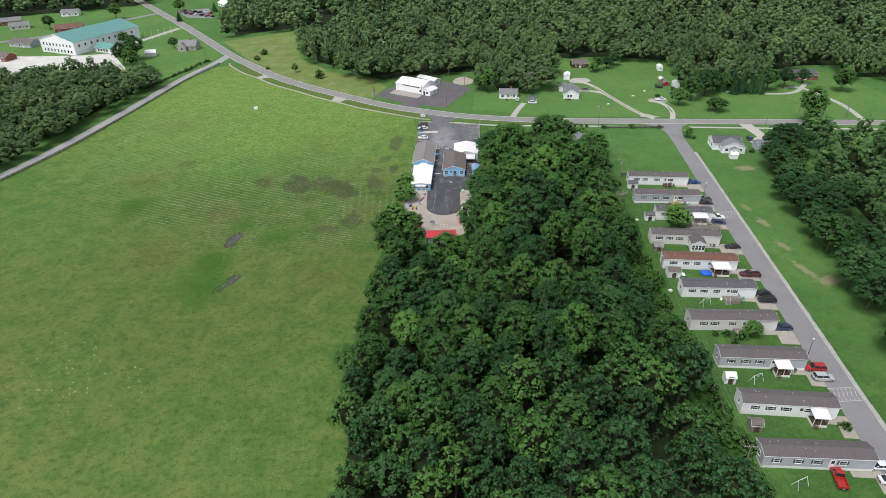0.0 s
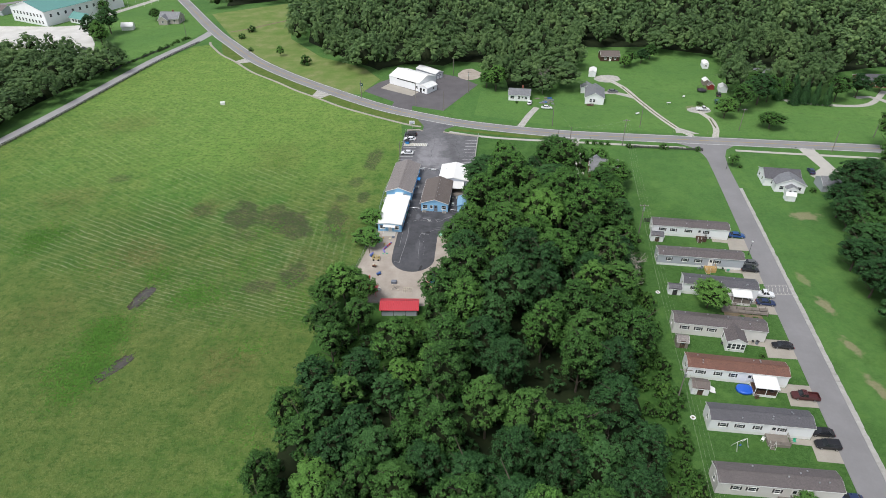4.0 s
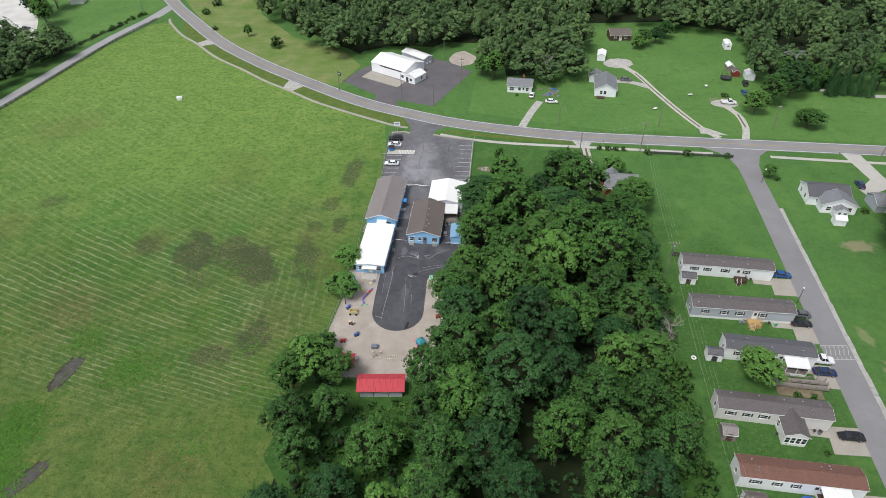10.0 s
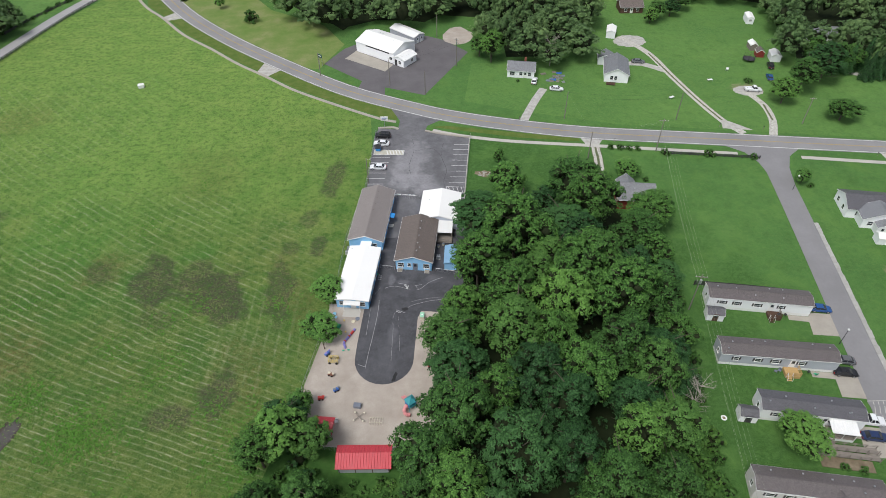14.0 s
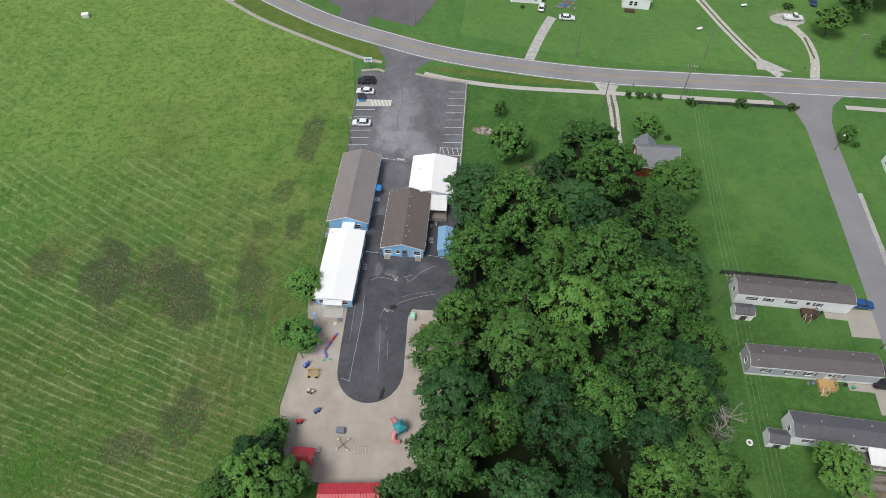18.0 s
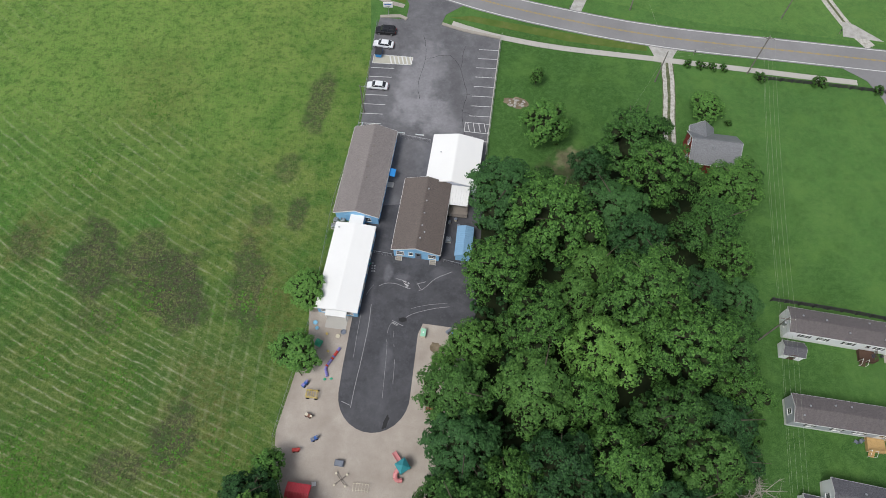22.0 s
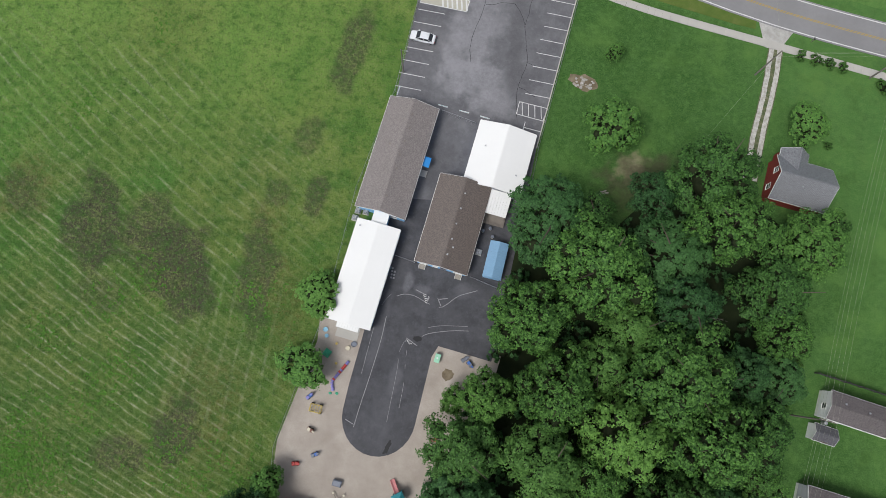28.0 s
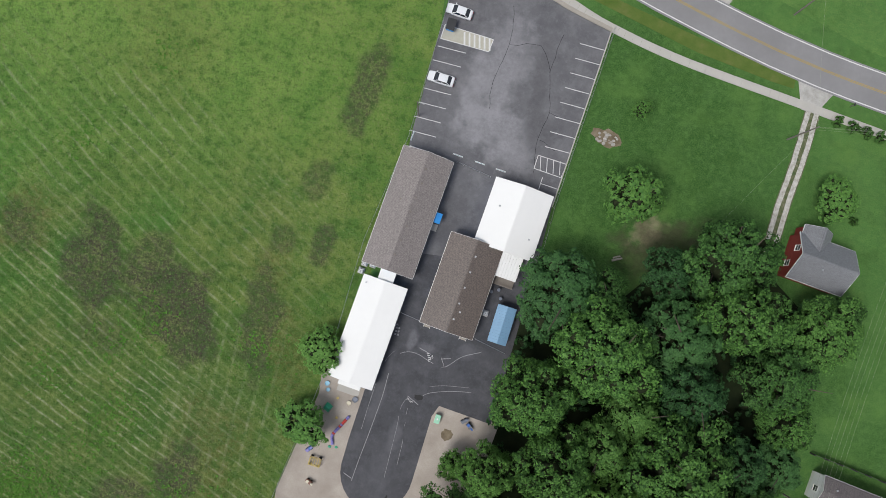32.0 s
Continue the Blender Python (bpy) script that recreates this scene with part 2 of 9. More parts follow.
def make_field():
    s = Nodes("hay_field_grass")
    wide, mid, fine = s.noise(0.02, 5, 0.62, distort=0.5), s.noise(0.16, 6, 0.7), s.noise(2.2, 5, 0.75)
    c = s.ramp(wide, (0.3, (0.0608, 0.148, 0.0275)), (0.46, (0.1026, 0.18, 0.0366)), (0.58, (0.1425, 0.195, 0.0458)), (0.72, (0.1568, 0.175, 0.0526)))
    c = s.mix(s.ramp(mid, (0.42, 0.0), (0.66, 0.8)), c, (0.057, 0.142, 0.0263))
    lush = s.blob(-93, 240, 17, 62, 10, 1.0, 1.0, 0.05)
    c = s.mix(s.math("MULTIPLY", lush, 0.85), c, s.mix(mid, (0.0808, 0.235, 0.034), (0.057, 0.165, 0.0297)))
    c = s.mix(s.math("MULTIPLY", s.blob(-74, 246, 14, 16, 20, 1.2, 1.2, 0.08), 0.55), c, (0.0712, 0.2, 0.0343))
    for x, y, rx, ry, k in ((-116, 176, 9, 7, 0.8), (-83, 127, 7, 8, 0.7), (-63, 149, 6, 4, 0.5), (-77, 158, 2.6, 2, 0.9), (-141, 225, 6, 5, 0.7), (-56, 200, 6, 3, 0.8)):
        c = s.mix(s.math("MULTIPLY", s.blob(x, y, rx, ry, 15, 0.9, 1.4, 0.2), k), c, s.mix(fine, (0.0333, 0.12, 0.0183), (0.0808, 0.22, 0.04)))
    c = s.mix(s.math("MULTIPLY", s.blob(-85, 305, 85, 100, 0, 0.9, 0.5, 0.02), 0.85), c, s.mix(mid, (0.2185, 0.33, 0.0709), (0.133, 0.245, 0.0526)))
    c = s.mix(s.math("MULTIPLY", s.blob(-82, 124, 72, 58, 0, 1.2, 1.0, 0.04), 0.7), c, s.mix(mid, (0.135, 0.15, 0.042), (0.074, 0.132, 0.03)))
    # cut swaths, which bend with the field
    xyz = s.n.new("ShaderNodeSeparateXYZ")
    s.l.new(s.pos, xyz.inputs[0])
    fx, fy = xyz.outputs[0], xyz.outputs[1]
    wobble = s.math("MULTIPLY", s.noise(0.09, 3), 4.0)
    steep = s.math("MAXIMUM", s.math("ADD", s.math("MULTIPLY", fy, 0.0048), -0.356), 0.22)
    along = s.math("ADD", s.math("ADD", fx, s.math("MULTIPLY", s.math("LOGARITHM", steep, math.e), 208.0)), wobble)
    slant = s.math("SINE", s.math("MULTIPLY", along, 1.6))
    upright = s.math("SINE", s.math("ADD", s.math("MULTIPLY", fx, 2.5), s.math("MULTIPLY", wobble, 0.9)))
    broken = s.math("MULTIPLY", s.ramp(s.noise(0.5, 6, 0.75), (0.38, 0.0), (0.56, 1.0)), s.ramp(s.noise(0.06, 3), (0.36, 0.25), (0.56, 1.0)))
    for row, zones in ((slant, ((-64, 166, 42, 24, -20, 1.0), (-55, 205, 34, 16, -25, 0.6), (-118, 200, 34, 34, 20, 0.35), (-128, 258, 40, 34, 30, 0.3), (-90, 180, 24, 18, 0, 0.4))), (upright, ((-34, 172, 9, 14, 0, 0.5),))):
        light_row, dark_row = s.ramp(row, (0.66, 0.0), (0.97, 1.0)), s.ramp(row, (0.0, 1.0), (0.5, 0.0))
        for x, y, rx, ry, turn, k in zones:
            zone = s.math("MULTIPLY", s.blob(x, y, rx, ry, turn, 0.8, 0.6, 0.05), k)
            c = s.mix(s.math("MULTIPLY", s.math("MULTIPLY", zone, dark_row), 0.4), c, (0.0399, 0.095, 0.0206))
            c = s.mix(s.math("MULTIPLY", zone, s.math("MULTIPLY", broken, light_row)), c, (0.3, 0.32, 0.2015))
    # dry straw flecks left by the mower
    flecks = s.ramp(s.noise(1.3, 6, 0.8, s.mapped((0, 0, 0), -25, (1.7, 0.6, 1))), (0.54, 0.0), (0.66, 1.0))
    for x, y, rx, ry, k in ((-42, 171, 9, 7, 0.9), (-56, 176, 9, 6, 0.7), (-72, 196, 8, 7, 0.6), (-36, 207, 8, 6, 0.6), (-68, 186, 5, 8, 0.6), (-26, 208, 4, 10, 0.5), (-64, 152, 26, 10, 0.6)):
        c = s.mix(s.math("MULTIPLY", s.math("MULTIPLY", s.blob(x, y, rx, ry, 0, 1.0, 1.0, 0.15), flecks), k), c, (0.34, 0.33, 0.19))
    # thin brownish stubble and bare dark patches
    for x, y, rx, ry, k in ((-129, 263, 12, 10, 0.5), (-122, 201, 9, 8, 0.55), (-86, 168, 7, 6, 0.7), (-75, 194, 6, 5, 0.7), (-49, 124, 6, 6, 0.6), (-100, 140, 9, 8, 0.45), (-60, 232, 9, 12, 0.4), (-28.5, 185, 3.5, 12, 0.6), (-35, 163, 6, 8, 0.5)):
        c = s.mix(s.math("MULTIPLY", s.blob(x, y, rx, ry, 20, 1.2, 1.5, 0.15), s.ramp(s.noise(0.9, 5, 0.72), (0.36, 0.1 * k), (0.62, k))), c, (0.13, 0.1, 0.04))
    for x, y, rx, ry, turn, k in ((-61.5, 190, 5.5, 8, 20, 1.0), (-48, 187.5, 7, 6.5, 0, 1.0), (-52.5, 192.5, 6, 4, -10, 0.8), (-44, 182.5, 4, 6.5, 15, 1.0), (-32.5, 186, 3.2, 9, 5, 0.8), (-39.8, 158.8, 3.8, 5, 0, 0.95), (-47.5, 153.7, 4.5, 3.2, 0, 0.85), (-76, 193, 4, 3.4, 0, 0.7), (-31.4, 201, 2.4, 2.4, 0, 0.6), (-25.4, 201.7, 2, 3.2, 0, 0.8), (-24.5, 229.5, 2.8, 8.5, -8, 0.85), (-28.7, 212, 2.6, 3, 0, 0.65), (-112, 214, 4, 3, 20, 0.6), (-58, 178, 5, 3, 0, 0.5)):
        m = s.blob(x, y, rx, ry, turn, 0.6, 1.0, 0.22)
        c = s.mix(s.math("MULTIPLY", m, s.ramp(s.noise(1.0, 6, 0.75), (0.3, k * 0.2), (0.54, k))), c, s.mix(s.noise(2.5, 4, 0.7), (0.026, 0.026, 0.016), (0.1, 0.088, 0.062)))
    c = s.mix(s.ramp(fine, (0.46, 0.0), (0.64, 0.75)), c, s.mix(s.ramp(mid, (0.4, 0.0), (0.6, 1.0)), (0.19, 0.235, 0.0801), (0.0475, 0.125, 0.0275)))
    c = s.mix(s.ramp(s.noise(0.6, 6, 0.8), (0.48, 0.0), (0.62, 0.7)), c, (0.0399, 0.098, 0.0183))
    c = s.mix(s.ramp(s.noise(1.1, 6, 0.85), (0.54, 0.0), (0.68, 0.7)), c, (0.1805, 0.215, 0.0801))
    isl = s.geo.outputs["Random Per Island"]
    c = s.mix(s.ramp(isl, (0.1, 0.25), (0.5, 0.0)), c, (0.0475, 0.1, 0.0172))
    c = s.mix(s.ramp(isl, (0.6, 0.0), (1.0, 0.3)), c, (0.19, 0.24, 0.0915))
    s.bump(s.noise(1.6, 6, 0.75), 0.9, 0.3)
    return s.done(c, 0.9, 0, 0.12)


def make_ground(name, a, b, d, scale=0.3, bump=0.5):
    s = Nodes(name)
    c = s.ramp(s.noise(scale, 5, 0.6), (0.32, a), (0.55, b), (0.75, d))
    c = s.mix(s.ramp(s.noise(7.0, 4, 0.7), (0.4, 0.0), (0.75, 0.5)), c, shade(b, 0.65))
    s.bump(s.noise(9, 4), bump, 0.04)
    return s.done(c, 0.92, 0, 0.15)


LAWN, LAWN_PALE, FIELD = make_lawn("mown_lawn_grass", 1.02), make_lawn("pale_lawn_grass", 1.18), make_field()
MEADOW = make_ground("dry_meadow_grass", (0.11, 0.19, 0.04), (0.17, 0.22, 0.07), (0.25, 0.25, 0.12), 0.12)
# Woodland floor with the trees' shade put into its near-black colour
FLOOR_SHADE = make_ground("forest_floor", (0.010, 0.018, 0.007), (0.018, 0.027, 0.010), (0.028, 0.036, 0.014), 0.4)
ROUGH = make_ground("rough_undergrowth", (0.028, 0.078, 0.016), (0.05, 0.118, 0.025), (0.08, 0.15, 0.037), 0.5)
VERGE = make_ground("rough_verge_grass", (0.075, 0.13, 0.024), (0.105, 0.15, 0.034), (0.15, 0.165, 0.055), 0.35)
SAND = make_ground("playground_sand", (0.34, 0.295, 0.25), (0.41, 0.362, 0.312), (0.48, 0.43, 0.378), 0.25)
DIRT = make_ground("bare_dirt", (0.13, 0.10, 0.065), (0.21, 0.17, 0.115), (0.3, 0.25, 0.18), 0.6)
RUTGRAVEL = make_ground("rutted_drive_gravel", (0.3, 0.285, 0.24), (0.5, 0.48, 0.435), (0.62, 0.6, 0.56), 1.6)
RUTGRASS = make_ground("worn_drive_grass", (0.06, 0.1, 0.035), (0.13, 0.14, 0.075), (0.24, 0.22, 0.16), 1.4)
PALEGRAVEL = make_ground("white_gravel", (0.5, 0.485, 0.45), (0.6, 0.585, 0.55), (0.68, 0.66, 0.63), 0.12)
GRAVEL = make_ground("pale_gravel", (0.33, 0.32, 0.29), (0.44, 0.425, 0.395), (0.53, 0.51, 0.48), 0.8)
ROAD = make_asphalt("road_asphalt", (0.2, 0.195, 0.195), (0.26, 0.255, 0.255), 0.1)
SIDE = make_asphalt("side_road_asphalt", (0.19, 0.185, 0.187), (0.24, 0.235, 0.238), 0.1)
LANE = make_asphalt("pale_lane_asphalt", (0.27, 0.265, 0.265), (0.34, 0.335, 0.33), 0.1)
# Patch at (-5, 210) paints the shade east of a block into the asphalt
LOT = make_asphalt("parking_asphalt", (0.085, 0.085, 0.092), (0.16, 0.157, 0.164), 0.16, dust=0.35, pale=((-3.1, 238, 4.0, 9.0, -8, 0.8, 1.7), (-2.0, 228, 6.5, 3.5, 0, 0.8, 1.75), (2.4, 224, 4, 2, 0, 0.7, 1.8), (-6, 231, 2.5, 6, 0, 0.6, 1.6), (6.5, 229.5, 2.5, 2.2, 0, 0.5, 0.45), (-5, 210, 2.5, 6, -6, 0.6, 0.5), (4.5, 236, 1.2, 9, 4, 0.6, 0.5)))
PLAYLOT = make_asphalt("playground_asphalt", (0.045, 0.046, 0.052), (0.08, 0.08, 0.087), 0.25, dust=0.5, pale=((-6.7, 189.3, 0.7, 1.8, 0, 0.7, 2.4), (-4, 188.6, 1.5, 0.7, 10, 0.6, 2.2), (2.5, 189.3, 1.6, 1.2, 0, 0.5, 2.0), (-5.8, 173.6, 0.9, 2.6, 0, 0.55, 1.9), (-10, 180, 0.9, 7, -5, 0.45, 1.7), (-6.8, 165.5, 2.6, 4, 0, 0.4, 1.6)))
STORELOT = make_asphalt("old_store_asphalt", (0.095, 0.088, 0.092), (0.14, 0.13, 0.135), 0.12)
CONCRETE = worn("concrete", (0.46, 0.44, 0.40), 0.85, 0, 5, 0.4, 0.14, 0.3, 0.2)
PADS = worn("stained_concrete", (0.38, 0.35, 0.30), 0.85, 0, 4, 0.35, 0.25, 0.3, 0.2)
KERB = worn("broken_kerb_concrete", (0.43, 0.42, 0.395), 0.9, 0, 2.2, 0.8, 0.3, 0.5, 0.2, 0.25)
WHITELINE = worn("white_road_paint", (0.66, 0.66, 0.64), 0.7, 0, 8, 0.9, 0.18, 0.1, 0.3)
FADED = worn("faded_white_paint", (0.34, 0.34, 0.345), 0.8, 0, 3, 0.6, 0.4, 0.1, 0.2)
YELLOWLINE = worn("yellow_road_paint", (0.42, 0.3, 0.08), 0.75, 0, 6, 0.6, 0.2, 0.1, 0.3)
TAR = worn("tar_crack_sealer", (0.022, 0.022, 0.024), 0.6, 0, 4, 1, 0.2, 0.1, 0.3)
OIL = worn("oil_stain", (0.02, 0.02, 0.021), 0.5, 0, 3, 1, 0.2, 0.1, 0.3)
TANSHINGLE = make_shingle("brown_grey_shingles", (0.185, 0.162, 0.152), (0.255, 0.225, 0.212), -6)
BROWNSHINGLE = make_shingle("dark_brown_shingles", (0.105, 0.085, 0.074), (0.155, 0.125, 0.108), -6)
HOMESHINGLE = make_shingle("mauve_brown_shingles", (0.09, 0.076, 0.074), (0.13, 0.112, 0.109), -8)
DARKSHINGLE = make_shingle("charcoal_shingles", (0.07, 0.068, 0.076), (0.11, 0.106, 0.115), -8)
REDSHINGLE = make_shingle("rust_red_shingles", (0.115, 0.055, 0.038), (0.19, 0.085, 0.056), -8)
GREYSHINGLE = make_shingle("blue_grey_shingles", (0.15, 0.155, 0.165), (0.21, 0.215, 0.225), -28)
WHITEROOF = worn("white_roof_coating", (0.80, 0.795, 0.77), 0.55, 0, 1.5, 0.18, 0.04, 0.05, 0.4)
PANELROOF = worn("white_ribbed_metal", (0.74, 0.74, 0.72), 0.5, 0.0, 3, 0.3, 0.06, 0.05, 0.5)
REDROOF = worn("red_painted_metal_roof", (0.50, 0.045, 0.06), 0.45, 0, 4, 0.5, 0.12, 0.05, 0.5)
BLUEROOF = worn("pale_blue_metal_roof", (0.20, 0.36, 0.52), 0.45, 0, 4, 0.5, 0.1, 0.05, 0.5)
TEALROOF = worn("teal_green_metal_roof", (0.12, 0.29, 0.26), 0.5, 0, 3, 0.15, 0.1, 0.05, 0.4)
BLUEWALL = worn("light_blue_siding", (0.27, 0.53, 0.78), 0.65, 0, 8, 0.6, 0.1, 0.1, 0.3)
DEEPBLUE = worn("bright_blue_paint", (0.03, 0.25, 0.62), 0.55, 0, 8, 0.8, 0.1, 0.1, 0.4)
PALEWALL = worn("pale_lilac_grey_siding", (0.55, 0.58, 0.66), 0.65, 0, 8, 0.6, 0.08, 0.1, 0.3)
WHITEWALL = worn("white_vinyl_siding", (0.82, 0.83, 0.84), 0.6, 0, 6, 0.35, 0.09, 0.1, 0.3)
GREYWALL = worn("grey_vinyl_siding", (0.42, 0.44, 0.48), 0.6, 0, 6, 0.4, 0.1, 0.1, 0.3)
TANWALL = worn("beige_vinyl_siding", (0.67, 0.65, 0.62), 0.6, 0, 6, 0.4, 0.1, 0.1, 0.3)
REDWALL = worn("barn_red_siding", (0.22, 0.035, 0.03), 0.65, 0, 6, 0.6, 0.15, 0.1, 0.3)
BRICKWALL = worn("brick_wall", (0.26, 0.1, 0.07), 0.85, 0, 5, 0.8, 0.2, 0.3, 0.2)
STONEWALL = worn("limestone_wall", (0.42, 0.39, 0.35), 0.85, 0, 3, 0.7, 0.2, 0.4, 0.2)
TRIM = worn("white_trim_paint", (0.78, 0.78, 0.76), 0.5, 0, 9, 1, 0.06, 0.05, 0.4)
DARKTRIM = worn("dark_shutter_paint", (0.05, 0.045, 0.05), 0.55, 0, 9, 1, 0.15, 0.05, 0.4)
WOODNEW = worn("yellow_pine_boards", (0.50, 0.33, 0.14), 0.75, 0, 7, 1.2, 0.2, 0.2, 0.25)
WOODOLD = worn("weathered_grey_wood", (0.25, 0.22, 0.19), 0.85, 0, 7, 1.2, 0.25, 0.25, 0.2)
WOODDARK = worn("dark_stained_wood", (0.10, 0.06, 0.042), 0.8, 0, 7, 1.2, 0.25, 0.2, 0.2)
POLE = worn("utility_pole_wood", (0.22, 0.2, 0.175), 0.9, 0, 6, 1, 0.25, 0.3, 0.2)
BARK = worn("tree_bark", (0.11, 0.092, 0.072), 0.95, 0, 5, 1, 0.3, 0.6, 0.15)
DEADWOOD = worn("bleached_dead_wood", (0.34, 0.31, 0.27), 0.9, 0, 6, 1, 0.2, 0.3, 0.2)
STEEL = worn("galvanised_steel", (0.5, 0.51, 0.52), 0.4, 0.8, 9, 1, 0.1, 0.05, 0.5)
DARKMETAL = worn("dark_painted_metal", (0.035, 0.036, 0.038), 0.5, 0.2, 9, 1, 0.15, 0.05, 0.4)
WIRE = worn("aluminium_cable", (0.34, 0.37, 0.28), 0.5, 0.1, 9, 1, 0.1, 0, 0.4)
BLACKWIRE = worn("black_cable", (0.02, 0.02, 0.02), 0.6, 0, 9, 1, 0.1, 0, 0.3)
RUBBER = worn("tyre_rubber", (0.018, 0.018, 0.019), 0.85, 0, 9, 1, 0.2, 0.1, 0.2)
ALLOY = worn("alloy_rim", (0.45, 0.45, 0.46), 0.35, 0.7, 9, 1, 0.1, 0.0, 0.5)
MUD = make_ground("dark_wet_mud", (0.045, 0.038, 0.03), (0.065, 0.055, 0.045), (0.09, 0.08, 0.062), 0.7)
LEAF_A = make_leaf("oak_leaves", (0.012, 0.041, 0.010), (0.084, 0.198, 0.043), (0.145, 0.282, 0.062))
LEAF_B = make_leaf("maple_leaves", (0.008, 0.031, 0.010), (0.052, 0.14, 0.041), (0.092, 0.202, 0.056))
LEAF_C = make_leaf("hickory_leaves", (0.017, 0.056, 0.012), (0.122, 0.272, 0.055), (0.2, 0.38, 0.078))
# Leaf tones of the far woods are raised: distance haze put into the colour
LEAF_FAR = make_leaf("haze_paled_woods_leaves", (0.060, 0.122, 0.046), (0.145, 0.240, 0.085), (0.208, 0.302, 0.108), 0.06, True)
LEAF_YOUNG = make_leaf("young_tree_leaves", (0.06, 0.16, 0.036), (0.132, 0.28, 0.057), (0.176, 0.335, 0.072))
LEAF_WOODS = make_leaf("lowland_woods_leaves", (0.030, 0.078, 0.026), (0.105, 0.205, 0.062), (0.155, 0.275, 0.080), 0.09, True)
# Near-black colour of crown cores: the shade between boughs, put into a material
CROWN_SHADE = make_ground("inner_crown_shade", (0.012, 0.02, 0.008), (0.022, 0.03, 0.012), (0.034, 0.036, 0.018), 1.5)
LEAF_SHRUB = make_leaf("shrub_leaves", (0.034, 0.092, 0.019), (0.080, 0.180, 0.036), (0.125, 0.240, 0.046), 0.3)


def make_glass(name, tint=(0.03, 0.035, 0.04)):
    s = Nodes(name)
    return s.done(s.mix(s.noise(0.7, 2), tint, shade(tint, 1.8)), 0.08, 0, 0.7)


GLASS, CARGLASS = make_glass("window_glass"), make_glass("tinted_car_glass", (0.015, 0.017, 0.02))


def make_water():
    s = Nodes("muddy_pool_water")
    s.bump(s.noise(3, 3), 0.1, 0.02)
    return s.done(s.ramp(s.noise(0.5, 3), (0.3, (0.06, 0.055, 0.048)), (0.7, (0.095, 0.085, 0.075))), 0.12, 0, 0.5)


WATER = make_water()
PAINTS = {}


def paint(name, colour, rough=0.3, spec=0.5):
    if name not in PAINTS:
        PAINTS[name] = worn(name, colour, rough, 0, 6, 0.8, 0.06, 0, spec)
    return PAINTS[name]


WHITECAR, BLACKCAR = paint("white_car_paint", (0.72, 0.73, 0.74)), paint("black_car_paint", (0.016, 0.016, 0.018))
BLUECAR, DARKBLUECAR = paint("bright_blue_car_paint", (0.015, 0.075, 0.24)), paint("dark_blue_car_paint", (0.02, 0.035, 0.095))
REDCAR, MAROONCAR = paint("red_car_paint", (0.36, 0.03, 0.025)), paint("maroon_car_paint", (0.075, 0.022, 0.022))
SILVERCAR, GREYCAR = paint("silver_car_paint", (0.42, 0.43, 0.44)), paint("grey_car_paint", (0.11, 0.115, 0.12))
TAILRED, LAMPCLEAR = paint("red_lamp_lens", (0.35, 0.01, 0.01)), paint("clear_lamp_lens", (0.7, 0.7, 0.72), 0.15)
P_RED, P_BLUE, P_GREEN = paint("red_plastic", (0.52, 0.05, 0.04), 0.5), paint("blue_plastic", (0.04, 0.13, 0.42), 0.5), paint("green_plastic", (0.03, 0.36, 0.2), 0.5)
P_YELLOW, P_TEAL, P_PINK = paint("yellow_plastic", (0.55, 0.42, 0.12), 0.5), paint("teal_plastic", (0.04, 0.26, 0.29), 0.5), paint("faded_pink_plastic", (0.62, 0.24, 0.24), 0.5)
P_GREY, P_PURPLE, P_CREAM = paint("grey_plastic", (0.16, 0.18, 0.22), 0.5), paint("lilac_plastic", (0.22, 0.2, 0.5), 0.5), paint("cream_plastic", (0.6, 0.55, 0.42), 0.5)
P_BROWN, P_MINT, P_TARP = paint("brown_plastic", (0.2, 0.09, 0.06), 0.6), paint("mint_green_plastic", (0.3, 0.6, 0.42), 0.5), paint("blue_tarpaulin", (0.02, 0.11, 0.55), 0.45)
FLOWER = paint("white_flower_heads", (0.7, 0.7, 0.62), 0.8)

